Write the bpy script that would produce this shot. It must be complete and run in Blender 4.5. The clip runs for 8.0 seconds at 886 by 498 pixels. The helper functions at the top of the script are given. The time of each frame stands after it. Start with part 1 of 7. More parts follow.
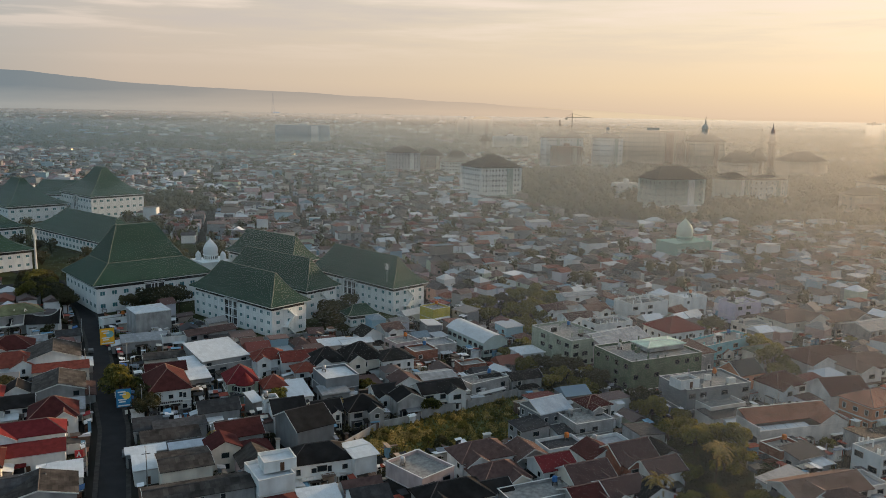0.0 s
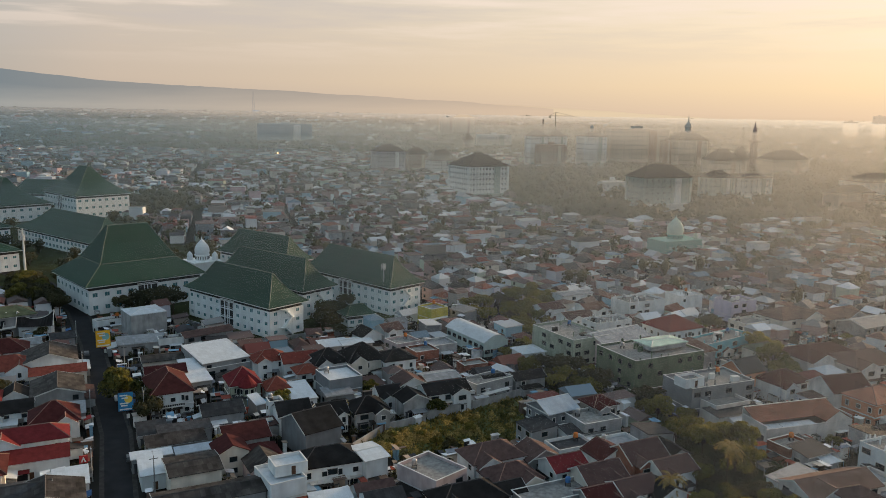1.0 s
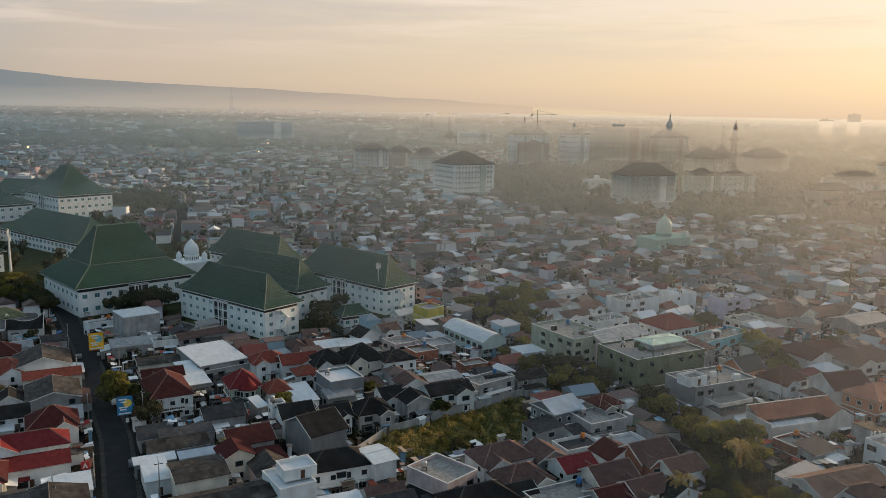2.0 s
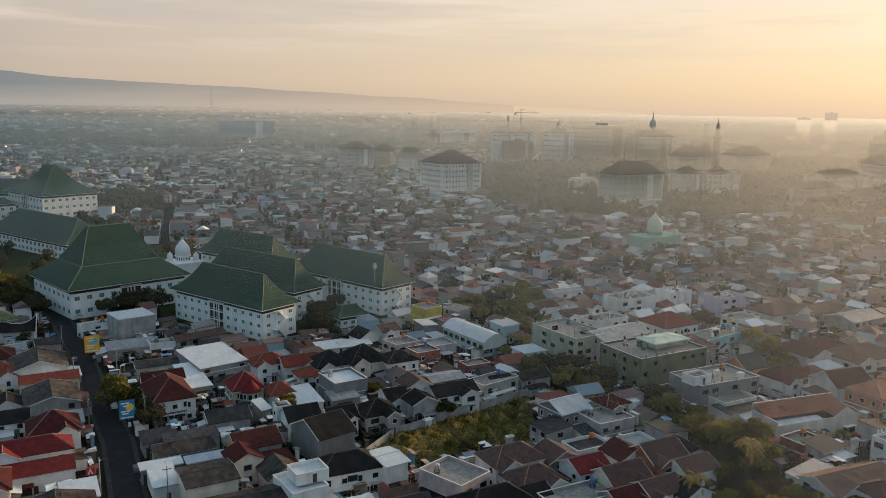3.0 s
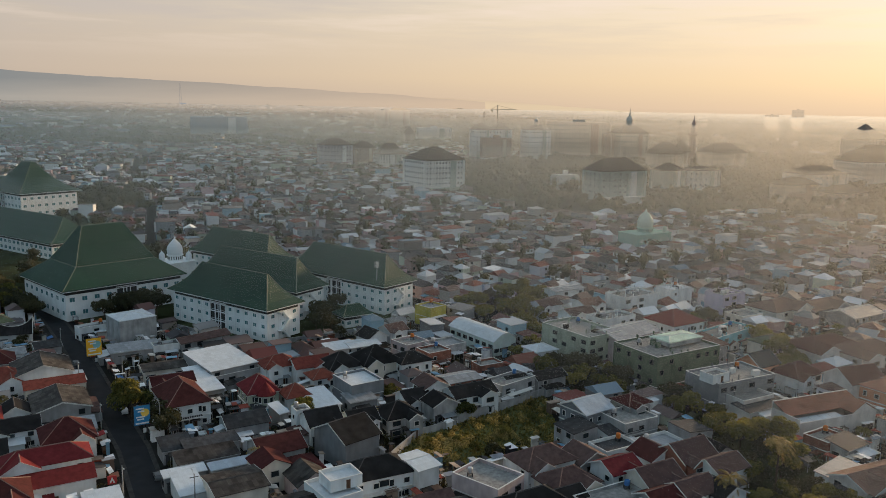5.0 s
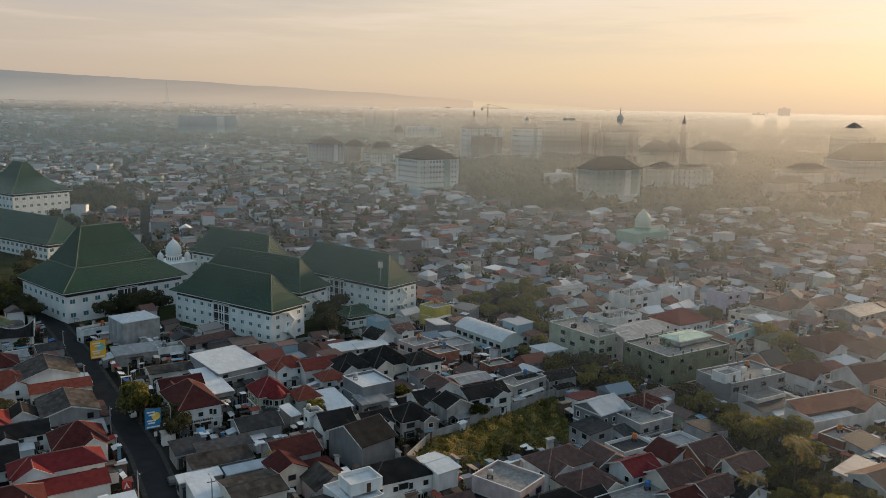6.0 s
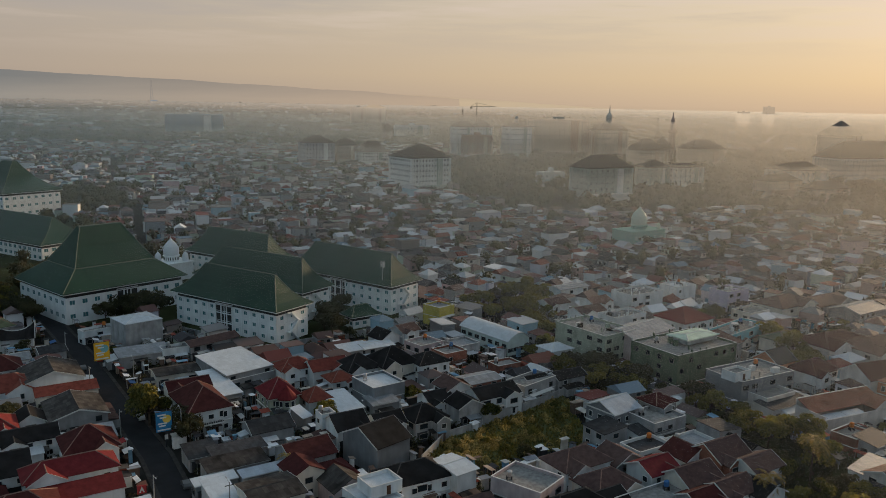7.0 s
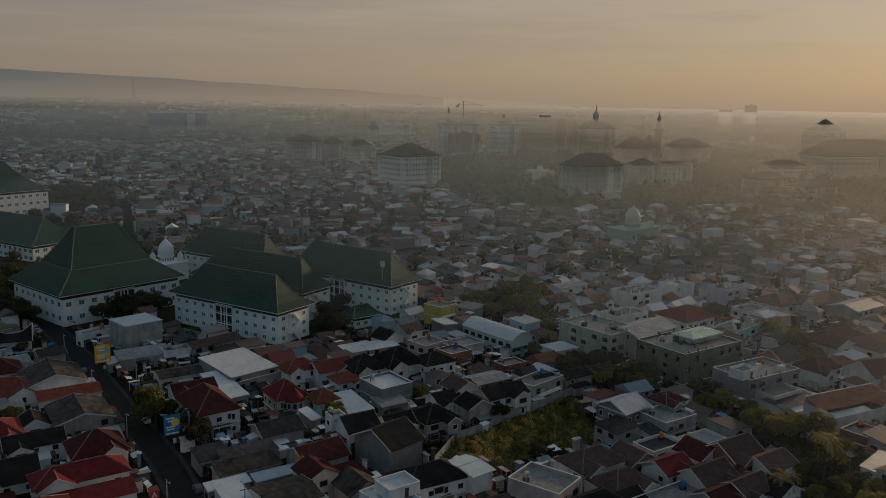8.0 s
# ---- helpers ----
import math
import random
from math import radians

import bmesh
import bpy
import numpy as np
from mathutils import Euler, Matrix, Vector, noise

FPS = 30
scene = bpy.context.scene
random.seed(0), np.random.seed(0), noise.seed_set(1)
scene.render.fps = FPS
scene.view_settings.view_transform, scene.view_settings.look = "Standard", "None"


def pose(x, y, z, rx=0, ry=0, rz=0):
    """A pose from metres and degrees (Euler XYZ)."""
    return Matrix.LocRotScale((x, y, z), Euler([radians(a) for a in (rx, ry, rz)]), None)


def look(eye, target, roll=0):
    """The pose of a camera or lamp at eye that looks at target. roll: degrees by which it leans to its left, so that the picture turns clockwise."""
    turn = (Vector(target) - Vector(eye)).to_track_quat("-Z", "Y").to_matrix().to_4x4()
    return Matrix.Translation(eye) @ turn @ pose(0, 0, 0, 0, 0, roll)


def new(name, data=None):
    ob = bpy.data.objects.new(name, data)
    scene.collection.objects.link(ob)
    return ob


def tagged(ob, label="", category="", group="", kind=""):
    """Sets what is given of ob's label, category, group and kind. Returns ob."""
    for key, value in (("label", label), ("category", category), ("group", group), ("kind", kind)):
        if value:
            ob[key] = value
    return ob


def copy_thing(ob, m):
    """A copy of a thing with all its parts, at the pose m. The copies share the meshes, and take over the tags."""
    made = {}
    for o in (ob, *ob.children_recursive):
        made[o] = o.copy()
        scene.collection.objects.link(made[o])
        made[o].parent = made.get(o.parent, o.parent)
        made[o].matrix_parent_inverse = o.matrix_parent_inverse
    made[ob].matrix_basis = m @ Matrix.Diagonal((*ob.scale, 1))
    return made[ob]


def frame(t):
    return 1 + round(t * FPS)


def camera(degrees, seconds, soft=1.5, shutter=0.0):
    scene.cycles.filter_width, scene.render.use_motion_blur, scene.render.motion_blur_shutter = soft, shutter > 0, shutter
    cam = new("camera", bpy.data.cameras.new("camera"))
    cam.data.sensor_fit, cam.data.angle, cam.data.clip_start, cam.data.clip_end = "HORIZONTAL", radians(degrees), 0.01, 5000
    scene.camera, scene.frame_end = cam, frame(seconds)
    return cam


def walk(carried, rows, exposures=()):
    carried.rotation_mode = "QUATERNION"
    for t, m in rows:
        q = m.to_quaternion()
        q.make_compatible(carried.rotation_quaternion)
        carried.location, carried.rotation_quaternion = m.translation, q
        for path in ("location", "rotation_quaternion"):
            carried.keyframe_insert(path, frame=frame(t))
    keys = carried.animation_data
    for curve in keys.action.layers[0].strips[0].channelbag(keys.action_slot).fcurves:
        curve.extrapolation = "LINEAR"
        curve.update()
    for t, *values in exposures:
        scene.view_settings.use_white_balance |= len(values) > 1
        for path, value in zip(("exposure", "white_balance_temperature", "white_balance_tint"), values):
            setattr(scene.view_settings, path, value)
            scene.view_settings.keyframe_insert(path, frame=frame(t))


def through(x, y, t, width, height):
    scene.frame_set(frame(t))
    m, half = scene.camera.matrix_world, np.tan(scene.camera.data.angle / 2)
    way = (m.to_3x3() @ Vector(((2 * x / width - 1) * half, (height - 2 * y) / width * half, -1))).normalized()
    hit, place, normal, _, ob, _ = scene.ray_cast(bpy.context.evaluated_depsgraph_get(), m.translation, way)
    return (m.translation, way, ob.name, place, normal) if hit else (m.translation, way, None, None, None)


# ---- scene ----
cam = camera(57.2, 8.0, soft=0.5)
PATH = [
    (0, (0.312, 0.156, 88.721), (0.29, 2.128, 88.386), 1.0),
    (0.5, (-3.297, 0.968, 88.887), (-3.296, 2.939, 88.55), 1.0),
    (1, (-6.856, 1.627, 88.818), (-6.83, 3.598, 88.48), 1.0),
    (1.5, (-10.285, 2.662, 88.827), (-10.233, 4.632, 88.487), 1.0),
    (3, (-20.816, 5.741, 88.802), (-20.69, 7.707, 88.458), 1.0),
    (3.5, (-24.274, 6.853, 88.824), (-24.127, 8.817, 88.478), 1.0),
    (4, (-27.837, 8.04, 88.788), (-27.671, 10.003, 88.44), 1.0),
    (4.5, (-31.257, 8.986, 88.864), (-31.073, 10.947, 88.514), 1.1),
    (6, (-41.502, 12.73, 88.757), (-41.27, 14.685, 88.403), 1.1),
    (6.5, (-44.977, 13.732, 88.731), (-44.728, 15.684, 88.376), 1.1),
    (7, (-48.479, 14.922, 88.759), (-48.212, 16.871, 88.402), 1.1),
    (7.5, (-51.724, 16.269, 88.633), (-51.438, 18.215, 88.275), 1.1),
    (8, (-55.33, 17.488, 88.696), (-55.022, 19.431, 88.336), 1.1),
]
FADE = [(0.0, 0.0), (3.0, -0.02), (4.5, -0.05), (6.3, -0.09), (6.6, -0.17), (7.0, -0.48), (7.3, -0.72), (7.6, -0.98), (8.0, -1.25)]
walk(cam, [(t, look(eye, target, roll)) for t, eye, target, roll in PATH], FADE)

# ---- sky, sun ----
SUN_AZ, SUN_EL = 50.0, 9.0          # degrees to the right of +y, above the horizon
sun_way = Vector((math.sin(radians(SUN_AZ)) * math.cos(radians(SUN_EL)), math.cos(radians(SUN_AZ)) * math.cos(radians(SUN_EL)), math.sin(radians(SUN_EL))))
lamp = bpy.data.lights.new("sun", "SUN")
lamp.energy, lamp.angle, lamp.color = 8.5, radians(4), (1.0, 0.70, 0.42)
sun = new("sun", lamp)
sun.matrix_world = look(sun_way * 900, (0, 0, 0))


def links(tree, *pairs):
    for a, b in pairs:
        tree.links.new(a, b)


def maths(tree, op, a, b=None, c=None, clamp=False):
    n = tree.nodes.new("ShaderNodeMath")
    n.operation, n.use_clamp = op, clamp
    for i, v in enumerate((a, b, c)):
        if v is None:
            continue
        if isinstance(v, (int, float)):
            n.inputs[i].default_value = v
        else:
            tree.links.new(v, n.inputs[i])
    return n.outputs[0]


def ramp(tree, fac, stops, mode="LINEAR"):
    n = tree.nodes.new("ShaderNodeValToRGB")
    n.color_ramp.interpolation = mode
    els = n.color_ramp.elements
    while len(els) < len(stops):
        els.new(0.5)
    for e, (p, c) in zip(els, stops):
        e.position, e.color = p, (*c, 1)
    tree.links.new(fac, n.inputs[0])
    return n.outputs[0]


def mix(tree, fac, a, b, mode="MIX"):
    n = tree.nodes.new("ShaderNodeMix")
    n.data_type, n.blend_type = "RGBA", mode
    for sock, v in ((n.inputs[0], fac), (n.inputs[6], a), (n.inputs[7], b)):
        if isinstance(v, (int, float)):
            sock.default_value = v
        elif isinstance(v, tuple):
            sock.default_value = (*v, 1)
        else:
            tree.links.new(v, sock)
    return n.outputs[2]


world = bpy.data.worlds.new("dawn")
scene.world = world
world.use_nodes = True
wt = world.node_tree
wt.nodes.clear()
coord = wt.nodes.new("ShaderNodeTexCoord").outputs["Generated"]
sky = wt.nodes.new("ShaderNodeTexSky")
sky.sky_type, sky.sun_disc = "NISHITA", False
sky.sun_elevation, sky.sun_rotation = radians(SUN_EL), radians(SUN_AZ)
sky.air_density, sky.dust_density, sky.altitude = 1.2, 4.0, 450
xyz = wt.nodes.new("ShaderNodeSeparateXYZ")
wt.links.new(coord, xyz.inputs[0])
up = maths(wt, "MAXIMUM", xyz.outputs[2], 0.0)
near_sun = wt.nodes.new("ShaderNodeVectorMath")
near_sun.operation = "DOT_PRODUCT"
near_sun.inputs[1].default_value = (math.sin(radians(SUN_AZ)), math.cos(radians(SUN_AZ)), 0.06)
wt.links.new(coord, near_sun.inputs[0])
glow = maths(wt, "POWER", maths(wt, "MAXIMUM", maths(wt, "MULTIPLY_ADD", near_sun.outputs["Value"], 0.5, 0.5), 0.0), 3.6)
# the morning haze: grey-mauve away from the sun, apricot towards it
away = ramp(wt, up, [(0.0, (0.38, 0.335, 0.31)), (0.03, (0.45, 0.385, 0.345)), (0.09, (0.45, 0.40, 0.37)), (0.16, (0.40, 0.39, 0.39)), (0.30, (0.35, 0.41, 0.46)), (0.7, (0.29, 0.455, 0.61))])
toward = ramp(wt, up, [(0.0, (0.82, 0.60, 0.40)), (0.03, (0.92, 0.69, 0.42)), (0.09, (0.94, 0.76, 0.53)), (0.18, (0.96, 0.83, 0.66)), (0.35, (0.86, 0.76, 0.62)), (0.5, (0.55, 0.57, 0.58)), (0.7, (0.29, 0.455, 0.61))])
behind = ramp(wt, up, [(0.0, (0.085, 0.205, 0.275)), (0.12, (0.115, 0.265, 0.365)), (0.4, (0.16, 0.345, 0.475)), (0.8, (0.25, 0.455, 0.62))])
front = ramp(wt, maths(wt, "MULTIPLY_ADD", near_sun.outputs["Value"], 0.5, 0.5), [(0.42, (0, 0, 0)), (0.66, (1, 1, 1))])
haze = mix(wt, glow, mix(wt, front, behind, away), toward)
stretch = wt.nodes.new("ShaderNodeMapping")
stretch.inputs["Scale"].default_value = (2.2, 2.2, 26.0)
stretch.inputs["Rotation"].default_value = (radians(1.5), radians(2.0), 0)
wt.links.new(coord, stretch.inputs[0])
cloud = wt.nodes.new("ShaderNodeTexNoise")
cloud.inputs["Scale"].default_value, cloud.inputs["Detail"].default_value, cloud.inputs["Roughness"].default_value = 1.6, 6.0, 0.55
wt.links.new(stretch.outputs[0], cloud.inputs["Vector"])
high = ramp(wt, up, [(0.045, (0, 0, 0)), (0.115, (1, 1, 1))])
dim = ramp(wt, cloud.outputs[0], [(0.36, (1, 1, 1)), (0.50, (0, 0, 0))])
lit = ramp(wt, cloud.outputs[0], [(0.50, (0, 0, 0)), (0.62, (1, 1, 1))])
shaded = mix(wt, maths(wt, "MULTIPLY", maths(wt, "MULTIPLY", dim, high), 0.45), haze, (0.50, 0.45, 0.44))
clouded = mix(wt, maths(wt, "MULTIPLY", maths(wt, "MULTIPLY", lit, high), 0.6), shaded, (0.86, 0.71, 0.60))
ground_dark = ramp(wt, maths(wt, "ADD", xyz.outputs[2], 0.5), [(0.44, (0.18, 0.16, 0.14)), (0.499, (1, 1, 1))])
below = mix(wt, 1.0, clouded, ground_dark, "MULTIPLY")
both = mix(wt, 1.0, below, mix(wt, 1.0, sky.outputs[0], (0.006, 0.006, 0.007), "MULTIPLY"), "ADD")
bg = wt.nodes.new("ShaderNodeBackground")
bg.inputs["Strength"].default_value = 1.08
wout = wt.nodes.new("ShaderNodeOutputWorld")
links(wt, (both, bg.inputs[0]), (bg.outputs[0], wout.inputs[0]))

# ---- materials ----
def surface(name, base, rough=0.8, var=0.25, scale=0.35, streak=0.0, stripes=0.0, metal=0.0, spread=0.0, bump=0.04, palette=None, dust=0.0, grain=6.0, sheets=0.0, spec=0.05):
    """A procedural surface: colour with large stains and fine grain, optional ribs or courses down the slope, optional palette by random."""
    m = bpy.data.materials.new(name)
    m.use_nodes = True
    t = m.node_tree
    b = t.nodes["Principled BSDF"]
    at = t.nodes.new("ShaderNodeTexCoord").outputs["Object"]
    big = t.nodes.new("ShaderNodeTexNoise")
    big.inputs["Scale"].default_value, big.inputs["Detail"].default_value = scale, 5.0
    t.links.new(at, big.inputs["Vector"])
    fine = t.nodes.new("ShaderNodeTexNoise")
    fine.inputs["Scale"].default_value, fine.inputs["Detail"].default_value = grain, 3.0
    t.links.new(at, fine.inputs["Vector"])
    if palette:
        geo = t.nodes.new("ShaderNodeNewGeometry")
        n = len(palette)
        colour = ramp(t, geo.outputs["Random Per Island"], [(i / n, c) for i, c in enumerate(palette)], "CONSTANT")
    else:
        rgb = t.nodes.new("ShaderNodeRGB")
        rgb.outputs[0].default_value = (*base, 1)
        colour = rgb.outputs[0]
    if spread:
        info = t.nodes.new("ShaderNodeObjectInfo")
        hsv = t.nodes.new("ShaderNodeHueSaturation")
        t.links.new(maths(t, "MULTIPLY_ADD", info.outputs["Random"], 0.05 * spread, 0.5 - 0.025 * spread), hsv.inputs["Hue"])
        t.links.new(maths(t, "MULTIPLY_ADD", info.outputs["Random"], spread, 1 - 0.5 * spread), hsv.inputs["Value"])
        t.links.new(colour, hsv.inputs["Color"])
        colour = hsv.outputs[0]
    stain = maths(t, "MULTIPLY_ADD", ramp(t, big.outputs[0], [(0.3, (0, 0, 0)), (0.7, (1, 1, 1))]), 2 * var, 1 - var)
    gr = maths(t, "MULTIPLY_ADD", fine.outputs[0], 0.5 * var, 1 - 0.25 * var)
    tone = maths(t, "MULTIPLY", stain, gr)
    if streak:
        mp = t.nodes.new("ShaderNodeMapping")
        mp.inputs["Scale"].default_value = (0.55, 0.55, 0.10)
        t.links.new(at, mp.inputs[0])
        st = t.nodes.new("ShaderNodeTexNoise")
        st.inputs["Scale"].default_value, st.inputs["Detail"].default_value = 1.2, 4.0
        t.links.new(mp.outputs[0], st.inputs["Vector"])
        tone = maths(t, "MULTIPLY", tone, maths(t, "MULTIPLY_ADD", ramp(t, st.outputs[0], [(0.30, (0, 0, 0)), (0.62, (1, 1, 1))]), 0.7 * streak, 1 - 0.7 * streak))
    height = fine.outputs[0]
    if stripes:
        wave = t.nodes.new("ShaderNodeTexWave")
        wave.bands_direction = "X"
        wave.inputs["Scale"].default_value, wave.inputs["Distortion"].default_value = stripes, 0.4
        t.links.new(at, wave.inputs["Vector"])
        tone = maths(t, "MULTIPLY", tone, maths(t, "MULTIPLY_ADD", wave.outputs["Fac"], 0.16, 0.92))
    if sheets:
        lay = t.nodes.new("ShaderNodeTexBrick")
        lay.inputs["Color1"].default_value, lay.inputs["Color2"].default_value, lay.inputs["Mortar"].default_value = (1, 1, 1, 1), (0, 0, 0, 1), (0.1, 0.1, 0.1, 1)
        for key, v in (("Scale", 1.0), ("Mortar Size", 0.03), ("Brick Width", 1.1), ("Row Height", 2.6)):
            lay.inputs[key].default_value = v
        t.links.new(at, lay.inputs["Vector"])
        tone = maths(t, "MULTIPLY", tone, maths(t, "MULTIPLY_ADD", lay.outputs["Color"], sheets, 1 - 0.6 * sheets))
    tinted = t.nodes.new("ShaderNodeVectorMath")
    tinted.operation = "SCALE"
    t.links.new(colour, tinted.inputs[0])
    t.links.new(tone, tinted.inputs["Scale"])
    t.links.new(tinted.outputs[0], b.inputs["Base Color"])
    t.links.new(maths(t, "MULTIPLY_ADD", fine.outputs[0], 0.2, rough - 0.1), b.inputs["Roughness"])
    b.inputs["Metallic"].default_value = metal
    b.inputs["Specular IOR Level"].default_value = spec
    b.inputs["Sheen Weight"].default_value = dust
    b.inputs["Sheen Roughness"].default_value = 0.6
    bp = t.nodes.new("ShaderNodeBump")
    bp.inputs["Strength"].default_value, bp.inputs["Distance"].default_value = bump * 3, 0.05
    t.links.new(height, bp.inputs["Height"])
    t.links.new(bp.outputs[0], b.inputs["Normal"])
    return m


def leafy(name, dark, light, through=0.35, scale=0.5):
    m = bpy.data.materials.new(name)
    m.use_nodes = True
    t = m.node_tree
    b = t.nodes["Principled BSDF"]
    geo = t.nodes.new("ShaderNodeNewGeometry")
    info = t.nodes.new("ShaderNodeObjectInfo")
    nz = t.nodes.new("ShaderNodeTexNoise")
    nz.inputs["Scale"].default_value = scale
    t.links.new(t.nodes.new("ShaderNodeTexCoord").outputs["Object"], nz.inputs["Vector"])
    f = maths(t, "ADD", maths(t, "MULTIPLY", geo.outputs["Random Per Island"], 0.6), maths(t, "MULTIPLY", nz.outputs[0], 0.4))
    f = maths(t, "ADD", f, maths(t, "MULTIPLY_ADD", info.outputs["Random"], 0.5, -0.25))
    c = ramp(t, f, [(0.1, dark), (0.9, light)])
    t.links.new(c, b.inputs["Base Color"])
    b.inputs["Roughness"].default_value = 0.65
    b.inputs["Specular IOR Level"].default_value = 0.2
    tr = t.nodes.new("ShaderNodeBsdfTranslucent")
    t.links.new(mix(t, 1.0, c, (1.5, 1.35, 0.7), "MULTIPLY"), tr.inputs[0])
    ms = t.nodes.new("ShaderNodeMixShader")
    ms.inputs[0].default_value = through
    links(t, (b.outputs[0], ms.inputs[1]), (tr.outputs[0], ms.inputs[2]), (ms.outputs[0], t.nodes["Material Output"].inputs[0]))
    return m


def glass(name, base, rough=0.12):
    m = bpy.data.materials.new(name)
    m.use_nodes = True
    b = m.node_tree.nodes["Principled BSDF"]
    b.inputs["Base Color"].default_value = (*base, 1)
    b.inputs["Roughness"].default_value = rough
    b.inputs["IOR"].default_value = 1.5
    return m


ROOF = {
    "maroon": surface("maroon_tiles", (0.062, 0.019, 0.018), 0.75, 0.25, 0.8, stripes=4.0, spread=0.25),
    "red": surface("red_tiles", (0.135, 0.022, 0.023), 0.7, 0.2, 0.8, stripes=4.0, spread=0.2),
    "orange": surface("orange_tiles", (0.17, 0.050, 0.036), 0.8, 0.25, 0.8, stripes=4.0, spread=0.25),
    "brown": surface("brown_tiles", (0.088, 0.056, 0.051), 0.85, 0.25, 0.9, stripes=4.0, spread=0.3),
    "charcoal": surface("charcoal_tiles", (0.018, 0.017, 0.017), 0.75, 0.4, 0.4, stripes=4.0, spread=0.4),
    "salmon": surface("salmon_tiles", (0.34, 0.15, 0.10), 0.8, 0.3, 0.4, stripes=4.0),
    "faded": surface("faded_brown_tiles", (0.15, 0.090, 0.072), 0.85, 0.3, 0.4, stripes=4.0, spread=0.25),
    "dull_salmon": surface("faded_orange_tiles", (0.24, 0.105, 0.070), 0.85, 0.3, 0.4, stripes=4.0),
    "moss": surface("mossy_tiles", (0.09, 0.11, 0.07), 0.85, 0.35, 0.4, stripes=4.0),
    "mint": surface("mint_sheet", (0.42, 0.55, 0.45), 0.6, 0.2, 0.4, stripes=3.0, spec=0.4),
    "white_metal": surface("white_roof_sheet", (0.50, 0.54, 0.57), 0.45, 0.07, 0.8, stripes=2.5, spread=0.12, sheets=0.14, spec=0.4),
    "grey_metal": surface("grey_roof_sheet", (0.23, 0.245, 0.26), 0.55, 0.15, 0.9, stripes=2.5, spread=0.3, sheets=0.3, spec=0.3),
    "dark_metal": surface("dark_roof_sheet", (0.05, 0.051, 0.054), 0.6, 0.25, 0.9, stripes=2.5, spread=0.4, streak=0.3, sheets=0.35),
    "blue_metal": surface("blue_grey_roof_sheet", (0.30, 0.36, 0.42), 0.45, 0.15, 0.3, stripes=2.5, sheets=0.15, spec=0.4),
    "rust": surface("weathered_roof_sheet", (0.066, 0.060, 0.056), 0.8, 0.45, 0.22, stripes=2.2, spread=0.3, streak=0.5, sheets=0.55),
    "concrete": surface("roof_concrete", (0.22, 0.218, 0.21), 0.9, 0.3, 0.9, spread=0.25),
}
WALL = {
    "white": surface("white_plaster", (0.65, 0.68, 0.69), 0.85, 0.12, 0.3, streak=0.22, spread=0.15),
    "cream": surface("cream_plaster", (0.64, 0.60, 0.53), 0.85, 0.12, 0.3, streak=0.25, spread=0.15),
    "grey": surface("grey_plaster", (0.30, 0.305, 0.31), 0.9, 0.18, 0.3, streak=0.3, spread=0.2),
    "slate": surface("slate_render", (0.20, 0.215, 0.23), 0.9, 0.15, 0.3, streak=0.25, spread=0.15),
    "concrete": surface("bare_render", (0.34, 0.345, 0.345), 0.9, 0.25, 0.3, streak=0.4, spread=0.15),
    "brick": surface("brick_red_wall", (0.25, 0.11, 0.08), 0.9, 0.3, 0.6, streak=0.2),
    "pale": surface("pale_grey_plaster", (0.60, 0.57, 0.54), 0.9, 0.15, 0.3, streak=0.25, spread=0.2),
    "green": surface("green_plaster", (0.105, 0.145, 0.10), 0.9, 0.22, 0.25, streak=0.35),
    "sage": surface("sage_plaster", (0.32, 0.36, 0.29), 0.9, 0.2, 0.3, streak=0.3),
    "rose": surface("rose_grey_plaster", (0.45, 0.38, 0.38), 0.9, 0.2, 0.3, streak=0.25),
    "cyan": surface("turquoise_plaster", (0.22, 0.47, 0.52), 0.85, 0.12, 0.3, streak=0.15),
    "lilac": surface("lilac_plaster", (0.50, 0.46, 0.58), 0.85, 0.12, 0.3, streak=0.15),
    "yellow": surface("yellow_plaster", (0.50, 0.42, 0.10), 0.85, 0.15, 0.3, streak=0.2),
    "mint_wall": surface("pale_mint_plaster", (0.52, 0.62, 0.60), 0.85, 0.12, 0.3, streak=0.2),
    "salmon_wall": surface("salmon_plaster", (0.52, 0.24, 0.15), 0.85, 0.15, 0.3, streak=0.2),
}
TRIM = surface("white_trim", (0.60, 0.60, 0.58), 0.7, 0.08)
RIDGE = surface("ridge_mortar", (0.20, 0.13, 0.11), 0.9, 0.3, 1.0)
RIDGE_DARK = surface("dark_ridge_tiles", (0.075, 0.07, 0.068), 0.85, 0.3, 1.0)
PANE = glass("window_glass", (0.018, 0.024, 0.028))
FRAME_MAT = surface("window_frames", (0.34, 0.32, 0.30), 0.6, 0.1)
DOOR_MAT = surface("door_wood", (0.10, 0.055, 0.035), 0.6, 0.2, 2.0)
STEEL = surface("dull_steel", (0.42, 0.43, 0.44), 0.45, 0.15, 1.0, metal=0.7, spec=0.5)
DARK_STEEL = surface("dark_steel", (0.06, 0.06, 0.065), 0.6, 0.2, 1.0)
CAMPUS_ROOF = surface("green_campus_tiles", (0.015, 0.047, 0.029), 0.62, 0.16, 0.08, spec=0.2)
CAMPUS_RIDGE = surface("pale_ridge_line", (0.16, 0.18, 0.14), 0.8, 0.2, 1.0)
CAMPUS_WALL = surface("campus_white_plaster", (0.82, 0.85, 0.85), 0.85, 0.08, 0.2, streak=0.16)
# near-black colour that paints the shade in eave gaps, loggias and dome arches
GAP_SHADE = surface("painted_gap_shade", (0.055, 0.055, 0.055), 0.9, 0.2)
